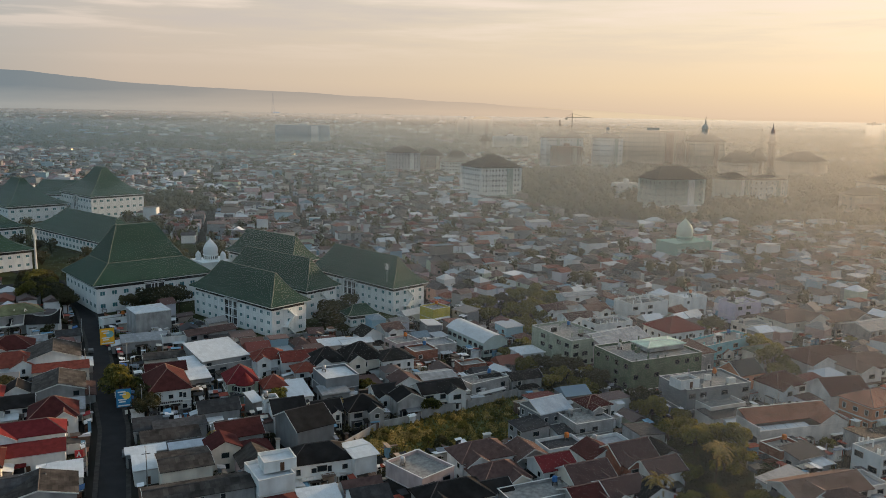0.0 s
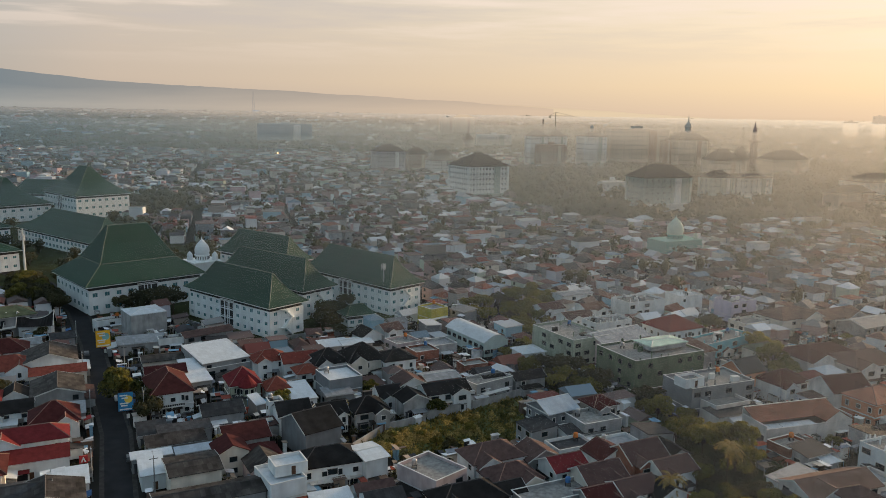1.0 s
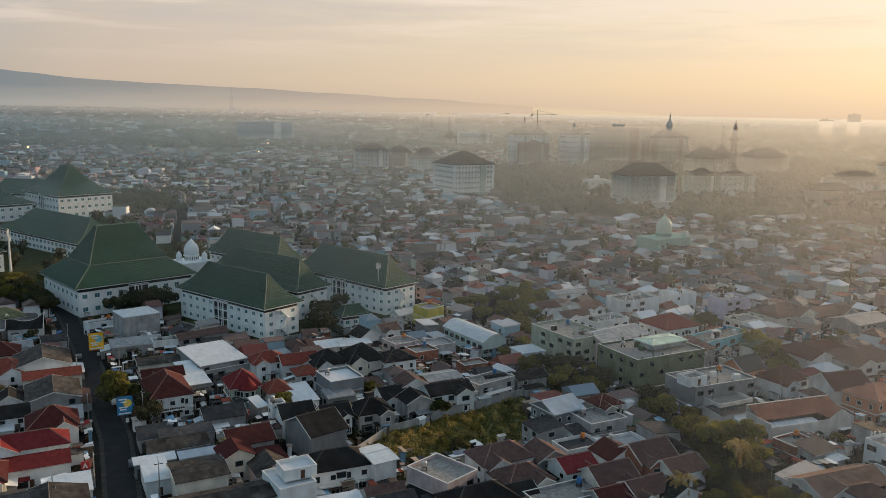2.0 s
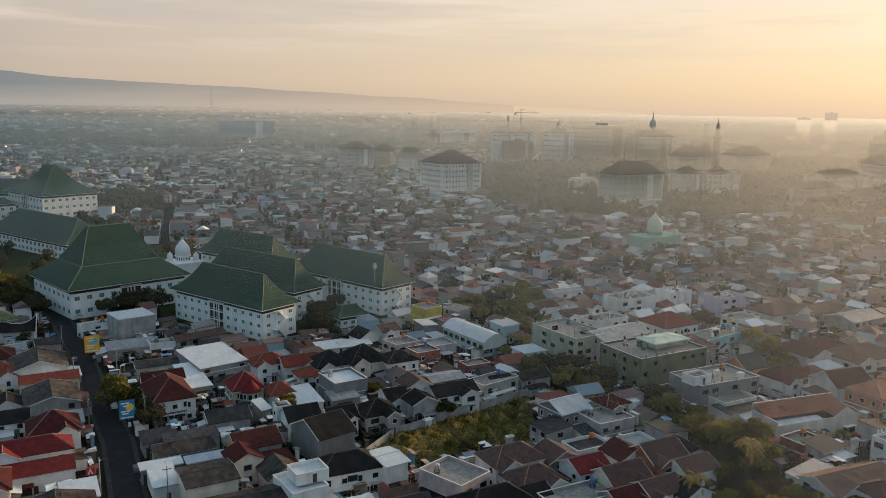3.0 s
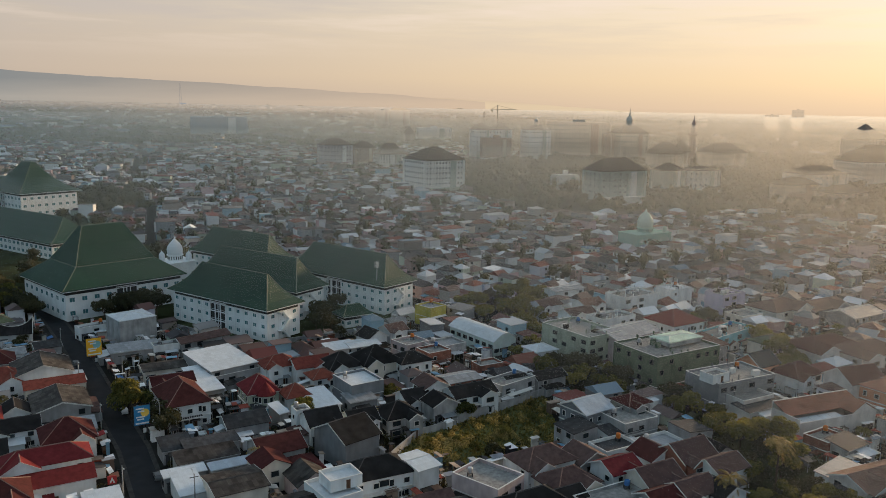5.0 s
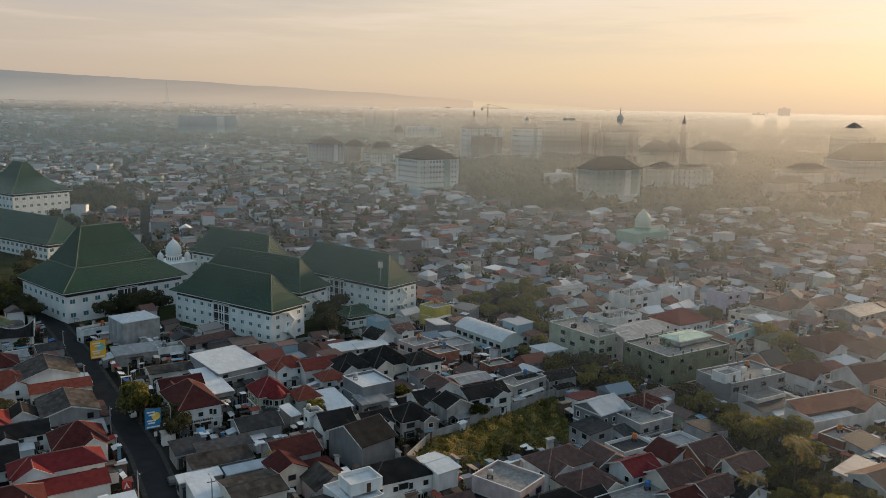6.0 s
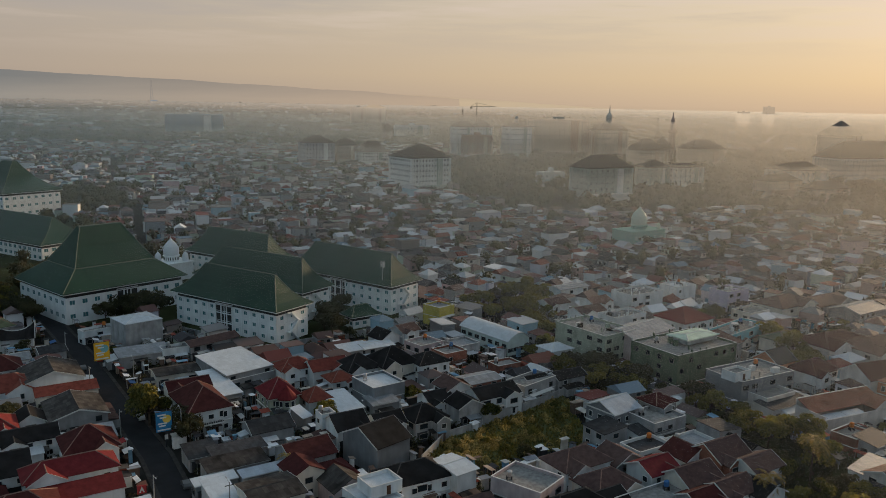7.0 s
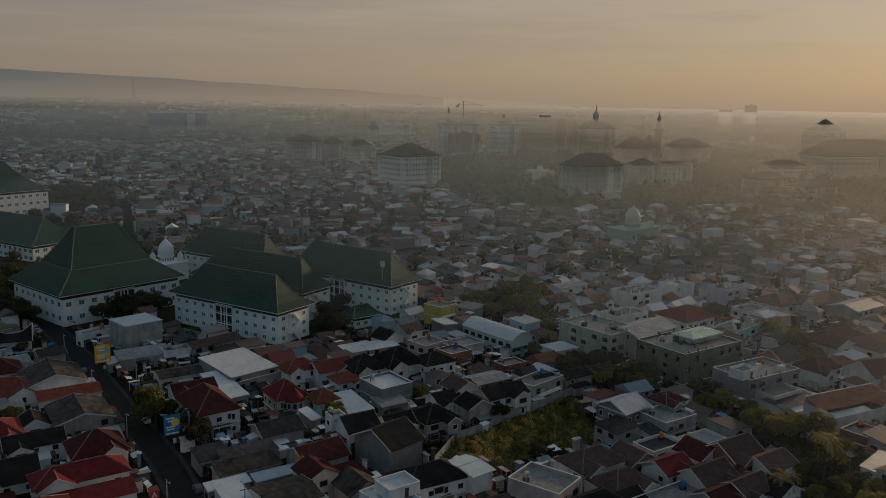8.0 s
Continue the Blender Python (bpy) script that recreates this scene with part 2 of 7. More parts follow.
# far glass greyed: reflected sky is put into its base colour
FAR_PANE = glass("sky_tinted_glass", (0.10, 0.105, 0.11), 0.25)
CAMPUS_PANE = glass("teal_window_glass", (0.07, 0.19, 0.21))
DOME_WHITE = surface("white_dome_paint", (0.72, 0.74, 0.76), 0.5, 0.06, 0.4, spec=0.5)
ASPHALT = surface("asphalt", (0.025, 0.026, 0.028), 0.85, 0.2, 0.25, grain=20)
PAVING = surface("pavement_blocks", (0.05, 0.048, 0.046), 0.9, 0.3, 0.6)
PAINT = surface("road_paint", (0.13, 0.13, 0.125), 0.8, 0.3, 1.5)
EARTH = surface("town_ground", (0.020, 0.0195, 0.018), 0.95, 0.5, 0.035)
GRASS = surface("lot_grass", (0.085, 0.092, 0.036), 0.95, 0.5, 0.12, grain=3.0)
GRASS_BLADE = leafy("grass_blades", (0.055, 0.062, 0.022), (0.22, 0.195, 0.075), 0.45, 0.12)
BARK = surface("bark", (0.10, 0.075, 0.055), 0.95, 0.3, 2.0)
LEAF = leafy("leaves_dark", (0.022, 0.027, 0.014), (0.085, 0.082, 0.045))
LEAF_WARM = leafy("leaves_olive", (0.030, 0.042, 0.014), (0.21, 0.20, 0.072), 0.58)
LEAF_FAR = leafy("leaves_far", (0.028, 0.032, 0.020), (0.080, 0.078, 0.045), 0.25, 0.06)
PALM = leafy("palm_fronds", (0.12, 0.10, 0.035), (0.50, 0.37, 0.15), 0.5)
FAR_WALL = surface("far_walls", (0.4, 0.4, 0.4), 0.9, 0.12, 0.05, palette=[(0.66, 0.68, 0.70), (0.28, 0.29, 0.30), (0.60, 0.55, 0.50), (0.24, 0.26, 0.28), (0.40, 0.28, 0.26), (0.74, 0.75, 0.75), (0.30, 0.45, 0.54), (0.33, 0.28, 0.25), (0.16, 0.16, 0.165), (0.52, 0.38, 0.41), (0.68, 0.70, 0.72), (0.22, 0.19, 0.18), (0.46, 0.52, 0.44), (0.55, 0.55, 0.62)])
FAR_ROOF = surface("far_roofs", (0.3, 0.2, 0.2), 0.75, 0.18, 0.05, palette=[(0.135, 0.078, 0.070), (0.090, 0.084, 0.088), (0.19, 0.080, 0.062), (0.125, 0.098, 0.094), (0.42, 0.44, 0.46), (0.105, 0.070, 0.064), (0.060, 0.058, 0.062), (0.66, 0.68, 0.71), (0.16, 0.118, 0.112), (0.17, 0.062, 0.054), (0.22, 0.21, 0.205), (0.50, 0.52, 0.54), (0.10, 0.075, 0.072), (0.048, 0.046, 0.047), (0.14, 0.108, 0.104), (0.18, 0.24, 0.29)])
LAWN = surface("campus_lawn", (0.035, 0.042, 0.018), 0.95, 0.5, 0.1, grain=3.0)
CLUTTER = surface("yard_sheets", (0.3, 0.3, 0.3), 0.7, 0.25, 0.5, palette=[(0.66, 0.68, 0.70), (0.05, 0.05, 0.05), (0.14, 0.10, 0.08), (0.40, 0.40, 0.40), (0.09, 0.08, 0.075), (0.22, 0.24, 0.27), (0.26, 0.07, 0.05), (0.74, 0.74, 0.73), (0.05, 0.05, 0.055), (0.30, 0.24, 0.19), (0.16, 0.30, 0.42), (0.50, 0.47, 0.42)])


def mist_material(z, share):
    """One sheet added to stand in for haze: mostly clear, mirroring the low sky, denser with distance from the flight
    and towards the sun. share: its part of the whole haze.
    """
    m = bpy.data.materials.new("sky_mirror_haze")
    m.use_nodes = True
    t = m.node_tree
    t.nodes.clear()
    at = t.nodes.new("ShaderNodeTexCoord").outputs["Object"]
    sep = t.nodes.new("ShaderNodeSeparateXYZ")
    t.links.new(at, sep.inputs[0])
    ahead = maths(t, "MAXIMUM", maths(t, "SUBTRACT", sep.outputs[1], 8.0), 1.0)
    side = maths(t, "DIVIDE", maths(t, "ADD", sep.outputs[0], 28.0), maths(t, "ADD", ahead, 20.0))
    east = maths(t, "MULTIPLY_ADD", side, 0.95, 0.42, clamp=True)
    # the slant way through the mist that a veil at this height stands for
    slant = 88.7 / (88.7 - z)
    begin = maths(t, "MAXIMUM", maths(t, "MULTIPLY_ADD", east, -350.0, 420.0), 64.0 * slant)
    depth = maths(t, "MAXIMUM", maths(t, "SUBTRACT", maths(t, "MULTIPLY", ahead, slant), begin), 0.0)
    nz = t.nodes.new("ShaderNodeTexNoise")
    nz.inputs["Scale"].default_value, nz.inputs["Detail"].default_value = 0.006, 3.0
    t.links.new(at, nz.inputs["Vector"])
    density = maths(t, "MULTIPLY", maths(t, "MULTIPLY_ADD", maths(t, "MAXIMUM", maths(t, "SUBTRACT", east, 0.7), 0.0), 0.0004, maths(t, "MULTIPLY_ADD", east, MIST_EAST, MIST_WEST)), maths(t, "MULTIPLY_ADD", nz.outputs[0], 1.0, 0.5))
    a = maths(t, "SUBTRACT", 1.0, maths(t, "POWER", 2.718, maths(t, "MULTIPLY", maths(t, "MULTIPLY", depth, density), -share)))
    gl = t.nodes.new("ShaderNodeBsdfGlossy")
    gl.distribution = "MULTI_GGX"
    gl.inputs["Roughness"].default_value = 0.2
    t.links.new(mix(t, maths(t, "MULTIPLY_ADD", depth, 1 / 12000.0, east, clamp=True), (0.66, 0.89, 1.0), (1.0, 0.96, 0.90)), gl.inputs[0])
    clear = t.nodes.new("ShaderNodeBsdfTransparent")
    mm = t.nodes.new("ShaderNodeMixShader")
    out = t.nodes.new("ShaderNodeOutputMaterial")
    links(t, (a, mm.inputs[0]), (clear.outputs[0], mm.inputs[1]), (gl.outputs[0], mm.inputs[2]), (mm.outputs[0], out.inputs[0]))
    return m


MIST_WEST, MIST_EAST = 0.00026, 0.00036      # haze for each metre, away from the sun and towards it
SCRUB = leafy("scrub_leaves", (0.075, 0.075, 0.028), (0.42, 0.33, 0.13), 0.45, 0.09)
VERGE_GRASS = surface("verge_grass", (0.052, 0.058, 0.026), 0.95, 0.5, 0.12, grain=3.0)


# ---- mesh building ----
class Shape:
    """Vertices and faces gathered into one mesh."""

    def __init__(self):
        self.v, self.f, self.m = [], [], []

    def add(self, verts, faces, mi=0):
        k = len(self.v)
        self.v += verts
        self.f += [tuple(i + k for i in f) for f in faces]
        self.m += [mi] * len(faces)
        return self

    def box(self, x0, y0, z0, x1, y1, z1, mi=0):
        return self.add([(x0, y0, z0), (x1, y0, z0), (x1, y1, z0), (x0, y1, z0), (x0, y0, z1), (x1, y0, z1), (x1, y1, z1), (x0, y1, z1)],
                        [(0, 3, 2, 1), (4, 5, 6, 7), (0, 1, 5, 4), (1, 2, 6, 5), (2, 3, 7, 6), (3, 0, 4, 7)], mi)

    def rings(self, rings, mi=0, cap=True):
        """Loft between rings of equally many points."""
        n = len(rings[0])
        faces = [(r * n + i, r * n + (i + 1) % n, (r + 1) * n + (i + 1) % n, (r + 1) * n + i) for r in range(len(rings) - 1) for i in range(n)]
        if cap:
            faces += [tuple(range(n - 1, -1, -1)), tuple(range((len(rings) - 1) * n, len(rings) * n))]
        return self.add([p for r in rings for p in r], faces, mi)

    def lathe(self, profile, x=0, y=0, n=12, mi=0, flat=1.0):
        return self.rings([[(x + r * math.cos(2 * math.pi * i / n), y + flat * r * math.sin(2 * math.pi * i / n), z) for i in range(n)] for r, z in profile], mi)

    def tube(self, a, b, ra, rb=None, n=6, mi=0):
        a, b = Vector(a), Vector(b)
        rb = ra if rb is None else rb
        d = (b - a).normalized()
        u = d.cross(Vector((0, 0, 1)) if abs(d.z) < 0.9 else Vector((1, 0, 0))).normalized()
        w = d.cross(u)
        ring = lambda c, r: [tuple(c + r * (math.cos(2 * math.pi * i / n) * u + math.sin(2 * math.pi * i / n) * w)) for i in range(n)]
        return self.rings([ring(a, ra), ring(b, rb)], mi)

    def mesh(self, name, *mats):
        me = bpy.data.meshes.new(name)
        me.from_pydata(self.v, [], self.f)
        for m in mats:
            me.materials.append(m)
        if len(mats) > 1:
            me.polygons.foreach_set("material_index", self.m)
        me.update()
        return me


def part(name, shape, material, parent, label="", at=None):
    """One mesh object under a thing or a part."""
    me = shape if isinstance(shape, bpy.types.Mesh) else shape.mesh(name, *(material if isinstance(material, tuple) else (material,)))
    ob = new(name, me)
    ob.parent = parent
    if at is not None:
        ob.matrix_local = at
    return tagged(ob, label)


def thing(name, x, y, z, rot, label, category, group=""):
    ob = new(name)
    ob.empty_display_size = 0.5
    ob.matrix_world = pose(x, y, z, 0, 0, rot)
    return tagged(ob, label, category, group)


def solid(name, shape, material, label, category, kind="", x=0, y=0, z=0, rot=0, group=""):
    ob = new(name, shape.mesh(name, *(material if isinstance(material, tuple) else (material,))))
    ob.matrix_world = pose(x, y, z, 0, 0, rot)
    return tagged(ob, label, category, group, kind)


TAKEN = []            # footprints: centre, half sizes, turn


def take(x, y, w, d, rot, margin=0.0):
    c, s = math.cos(radians(rot)), math.sin(radians(rot))
    TAKEN.append((x, y, w / 2 + margin, d / 2 + margin, c, s, math.hypot(w, d) / 2 + margin))


def free(x, y, r):
    for a, b, hw, hd, c, s, reach in TAKEN:
        dx, dy = x - a, y - b
        if dx * dx + dy * dy > (reach + r) ** 2:
            continue
        if abs(dx * c + dy * s) < hw + r and abs(dy * c - dx * s) < hd + r:
            return False
    return True


def inside(x, y, poly):
    odd = False
    for (x0, y0), (x1, y1) in zip(poly, poly[1:] + poly[:1]):
        if (y0 > y) != (y1 > y) and x < (x1 - x0) * (y - y0) / (y1 - y0) + x0:
            odd = not odd
    return odd


# ---- house pieces ----
def ring_frame(w, h, t, depth):
    """A rectangular window frame of one closed loop, sill a little proud."""
    def loop(a, b, y):
        return [(-a, y, -b), (a, y, -b), (a, y, b), (-a, y, b)]
    a, b = w / 2, h / 2
    s = Shape()
    s.rings([loop(a - t, b - t, 0.02), loop(a - t, b - t, -depth), loop(a, b, -depth), loop(a, b, 0.02), loop(a - t, b - t, 0.02)], cap=False)
    return s


def window_set(w, h, frame_m):
    """The frame and the pane of a house window, as two meshes."""
    return ring_frame(w, h, 0.1, 0.14).mesh("window", frame_m), Shape().box(-w / 2 + 0.1, -0.06, -h / 2 + 0.1, w / 2 - 0.1, -0.02, h / 2 - 0.1).mesh("pane", PANE)


WINDOW = [window_set(1.5, 1.4, TRIM), window_set(2.0, 1.5, FRAME_MAT), window_set(1.2, 1.7, TRIM), window_set(2.6, 1.6, FRAME_MAT), window_set(1.6, 1.5, DARK_STEEL), window_set(2.2, 1.4, DARK_STEEL)]


def put_window(pick, ob, at):
    part("pane", pick[1], None, part("window", pick[0], None, ob, at=at), "dark glass pane")


def door_mesh():
    s = Shape().box(-0.6, -0.06, 0, 0.6, 0.02, 2.2)
    s.box(-0.48, -0.09, 0.08, 0.48, -0.05, 2.1, 1).box(-0.38, -0.11, 0.2, 0.38, -0.08, 1.0, 1).box(-0.38, -0.11, 1.2, 0.38, -0.08, 2.0, 1)
    return s.mesh("door", TRIM, DOOR_MAT)


DOOR = door_mesh()


def hip_shape(w, d, z, rise, thick=0.2):
    """A hipped roof over the eaves rectangle w x d: slopes, soffit, eave edge."""
    hw, hd = w / 2, d / 2
    r = max(hw - hd, 0.15), max(hd - hw, 0.15)
    s = Shape()
    top = [(-r[0], -r[1], z + rise), (r[0], -r[1], z + rise), (r[0], r[1], z + rise), (-r[0], r[1], z + rise)]
    if hw >= hd:
        top = [(p[0], p[1] * 0.4, p[2]) for p in top]
    else:
        top = [(p[0] * 0.4, p[1], p[2]) for p in top]
    low = [(-hw, -hd, z), (hw, -hd, z), (hw, hd, z), (-hw, hd, z)]
    under = [(x, y, z - thick) for x, y, _ in low]
    s.rings([under, low, top])
    return s, low, top


def gable_shape(w, d, z, rise, thick=0.16):
    """A ridge along x over w x d, with overhanging sheets of real thickness."""
    hw, hd = w / 2, d / 2
    s = Shape()
    prof = [(-hd, z), (0, z + rise), (hd, z), (hd, z - thick), (0, z + rise - thick), (-hd, z - thick)]
    s.add([(-hw, y, h) for y, h in prof] + [(hw, y, h) for y, h in prof],
          [(0, 1, 7, 6), (1, 2, 8, 7), (2, 3, 9, 8), (3, 4, 10, 9), (4, 5, 11, 10), (5, 0, 6, 11), (0, 5, 4, 1), (1, 4, 3, 2), (6, 7, 10, 11), (7, 8, 9, 10)])
    return s


def mono_shape(w, d, z, rise, thick=0.14):
    hw, hd = w / 2, d / 2
    s = Shape()
    s.rings([[(-hw, -hd, z - thick), (hw, -hd, z - thick), (hw, hd, z + rise - thick), (-hw, hd, z + rise - thick)],
             [(-hw, -hd, z), (hw, -hd, z), (hw, hd, z + rise), (-hw, hd, z + rise)]])
    return s


COUNT = {1: "single-storey", 2: "two-storey", 3: "three-storey", 4: "four-storey"}
WORD = {"white_metal": "white sheet-metal", "grey_metal": "grey sheet-metal", "dark_metal": "dark sheet-metal", "blue_metal": "blue-grey sheet-metal", "rust": "weathered sheet-metal",
        "concrete": "bare concrete", "mint": "mint-green sheet", "mint_wall": "pale mint", "salmon_wall": "salmon", "brick": "brick-red", "rose": "rose-grey", "sage": "sage-green"}
SHAPE_WORD = {"hip": "hipped", "gable": "gabled", "mono": "single-pitch", "flat": "flat"}
rnd, extra = random.Random(7), random.Random(19)


def house(x, y, w, d, h, rot, roof, roof_m, wall_m, pitch=0.5, turn=False, grand=False, over=0.55, perch=0.0, storeys=0, windows=True):
    """A house with its eaves rectangle w x d at height h: walls, roof, ridge caps, windows, a door, and balconies on a grand one."""
    base = perch
    tall = h - base
    storeys = storeys or max(1, round(tall / 3.3))
    rw, ww = WORD.get(roof_m, roof_m + (" tiled" if roof_m in ROOF else "")), WORD.get(wall_m, wall_m)
    if perch:
        ob = thing("rooftop_room", x, y, base, rot, f"{ww} rooftop room with a {SHAPE_WORD[roof]} {rw} roof", "rooftop room")
    else:
        ob = thing("house", x, y, 0, rot, f"{COUNT[storeys]} {ww} house with a {SHAPE_WORD[roof]} {rw} roof", "house")
        take(x, y, w, d, rot, 0.3)
    if roof == "flat":
        over = 0.0
    if roof == "mono":
        over = min(over, 0.3)
    ww_, dd = w / 2 - over, d / 2 - over
    rm, wm = ROOF[roof_m], WALL[wall_m]
    walls = Shape()
    if roof == "flat":
        walls.box(-ww_, -dd, 0, ww_, dd, tall - 0.9)
        for a, b, c, e in ((-ww_, -dd, ww_, -dd + 0.2), (-ww_, dd - 0.2, ww_, dd), (-ww_, -dd + 0.2, -ww_ + 0.2, dd - 0.2), (ww_ - 0.2, -dd + 0.2, ww_, dd - 0.2)):
            walls.box(a, b, tall - 0.9, c, e, tall)
        part("roof", Shape().box(-ww_ + 0.2, -dd + 0.2, tall - 0.9, ww_ - 0.2, dd - 0.2, tall - 0.72), rm, ob, f"{rw} roof deck")
        cap = Shape()
        for a, b, c, e in ((-ww_ - 0.06, -dd - 0.06, ww_ + 0.06, -dd + 0.24), (-ww_ - 0.06, dd - 0.24, ww_ + 0.06, dd + 0.06), (-ww_ - 0.06, -dd + 0.24, -ww_ + 0.24, dd - 0.24), (ww_ - 0.24, -dd + 0.24, ww_ + 0.06, dd - 0.24)):
            cap.box(a, b, tall, c, e, tall + 0.1)
        part("parapet_cap", cap, TRIM, ob)
        if storeys > 2 and not perch:
            for k in range(9):
                a = rnd.uniform(-0.9, 0.9) * ww_
                b = rnd.choice((-dd + 0.1, dd - 0.1, rnd.uniform(-0.8, 0.8) * dd))
                part("column_stub", Shape().box(a - 0.16, b - 0.16, tall - 0.8, a + 0.16, b + 0.16, tall + rnd.uniform(0.5, 1.4)), wm, ob)
            for k in range(4):
                a, b, e = rnd.uniform(-0.7, 0.6) * ww_, rnd.uniform(-0.6, 0.6) * dd, rnd.uniform(0.6, 1.6)
                part("roof_box", Shape().box(a - e, b - e * 0.6, tall - 0.74, a + e, b + e * 0.6, tall + rnd.uniform(0.0, 1.2)), rnd.choice((ROOF["grey_metal"], wm, TRIM, ROOF["rust"])), ob)
        if storeys > 1:
            part("floor_band", Shape().box(-ww_ - 0.05, -dd - 0.05, tall / storeys - 0.1, ww_ + 0.05, dd + 0.05, tall / storeys + 0.1), TRIM, ob)
    elif roof == "hip":
        rise = pitch * min(w, d) / 2
        walls.box(-ww_, -dd, 0, ww_, dd, tall - 0.05)
        sh, low, top = hip_shape(w, d, tall + 0.16, rise)
        part("roof", sh, rm, ob, f"{rw} roof")
        caps = Shape()
        for a, b in zip(low, top):
            caps.tube(a, b, 0.14, n=4)
        caps.tube(top[0] if w >= d else top[0], top[2], 0.17, n=4)
        part("ridge_cap", caps, RIDGE_DARK if roof_m in ("charcoal", "dark_metal") else RIDGE if roof_m not in ("white_metal", "mint") else TRIM, ob)
        part("fascia", Shape().box(-w / 2 + 0.1, -d / 2 + 0.1, tall - 0.22, w / 2 - 0.1, d / 2 - 0.1, tall - 0.06), TRIM, ob)
    elif roof == "gable":
        span, run = (w, d) if not turn else (d, w)
        rise = pitch * run / 2
        s, k = (span / 2 - over), (run / 2 - over)
        top = tall - 0.16 + rise * (1 - 0.0)
        kz = tall - 0.18 + rise * over / (run / 2)
        pr = [(-k, 0), (k, 0), (k, kz), (0, top), (-k, kz)]
        walls.rings([[(-s, b, c) for b, c in pr], [(s, b, c) for b, c in pr]])
        sh = gable_shape(span, run, tall, rise)
        caps = Shape().tube((-span / 2, 0, tall + rise), (span / 2, 0, tall + rise), 0.16, n=4)
        barges = []
        for sx in (-span / 2 - 0.06, span / 2):
            barges.append(Shape().rings([[(sx, a, b - 0.3), (sx + 0.06, a, b - 0.3), (sx + 0.06, a, b + 0.04), (sx, a, b + 0.04)] for a, b in ((-run / 2, tall), (0, tall + rise), (run / 2, tall))]))
        if turn:
            for q in (walls, sh, caps, *barges):
                q.v = [(-b, a, c) for a, b, c in q.v]
        part("roof", sh, rm, ob, f"{rw} roof")
        part("ridge_cap", caps, RIDGE_DARK if roof_m in ("charcoal", "dark_metal", "rust") else RIDGE if "metal" not in roof_m else TRIM, ob)
        for q in barges:
            part("bargeboard", q, TRIM, ob)
    else:
        rise = pitch * d
        a, b = tall - 0.15 + rise * over / d, tall - 0.15 + rise * (1 - over / d)
        walls.rings([[(-ww_, -dd, 0), (ww_, -dd, 0), (ww_, dd, 0), (-ww_, dd, 0)], [(-ww_, -dd, a), (ww_, -dd, a), (ww_, dd, b), (-ww_, dd, b)]])
        part("roof", mono_shape(w, d, tall, rise), rm, ob, f"{rw} roof")
        part("gutter", Shape().box(-w / 2, -d / 2 - 0.14, tall - 0.2, w / 2, -d / 2, tall - 0.06), STEEL, ob)
    part("wall", walls, wm, ob, f"{ww} wall")
    if windows:
        pick = WINDOW[rnd.randrange(4, 6) if wall_m in ("green", "slate", "sage", "grey", "rose") else rnd.randrange(4)]
        step = tall / storeys
        if roof == "flat":
            step = (tall - 0.7) / storeys
        for side, (half, far_) in enumerate(((ww_, dd), (dd, ww_), (ww_, dd), (dd, ww_))):
            n = max(1, int(2 * half / 3.9))
            if side != 0 and rnd.random() < 0.6 and storeys < 4:
                continue
            for k in range(storeys):
                for i in range(n):
                    if rnd.random() < 0.44 or (k == 0 and side == 0 and i == n // 2):
                        continue
                    u = -half + (i + 0.5) * 2 * half / n
                    zc = k * step + step * 0.52
                    put_window(pick, ob, pose(0, 0, 0, 0, 0, 90 * side) @ pose(u, -far_, zc))
        part("door", DOOR, None, ob, "panelled wooden door", at=pose(0.4, -dd, 0))
        if not perch and w > 7.5 and d > 6.5 and rnd.random() < 0.75:
            # a lower wing with its own sheet roof
            side = rnd.choice((0, 0, 1, 3, 2))
            half, far_ = ((ww_, dd), (dd, ww_), (ww_, dd), (dd, ww_))[side]
            a, b = sorted((rnd.uniform(-half, -0.2 * half), rnd.uniform(0.2 * half, half)))
            deep, hz = rnd.uniform(2.2, 4.2), rnd.choice((2.6, 2.9, 3.2, 3.4))
            rk = rnd.choice(("rust", "grey_metal", "dark_metal", "white_metal", "charcoal", "brown", "white_metal", "dark_metal"))
            at_ = pose(0, 0, 0, 0, 0, 90 * side)
            part("wing_wall", Shape().box(a + 0.25, -far_ - deep + 0.3, 0, b - 0.25, -far_ - 0.01, hz - 0.12), WALL[rnd.choice(("white", "concrete", wall_m, "grey"))], ob, at=at_)
            part("wing_roof", Shape().rings([[(a, -far_ - deep, hz - 0.1), (b, -far_ - deep, hz - 0.1), (b, -far_ - 0.02, hz + 0.5), (a, -far_ - 0.02, hz + 0.5)], [(a, -far_ - deep, hz), (b, -far_ - deep, hz), (b, -far_ - 0.02, hz + 0.6), (a, -far_ - 0.02, hz + 0.6)]]), ROOF[rk], ob, WORD.get(rk, rk) + " lean-to roof", at=at_)
        if not perch and rnd.random() < 0.6 and ww_ > 3:
            u = -ww_ + 2.0
            # dark panel in place of a shaded recess, under a lintel
            part("garage_door", Shape().box(u - 1.5, -dd - 0.05, 0, u + 1.5, -dd + 0.01, 2.5).box(u - 1.65, -dd - 0.1, 2.5, u + 1.65, -dd + 0.01, 2.7), DARK_STEEL, ob, "dark panel for a shaded carport opening")
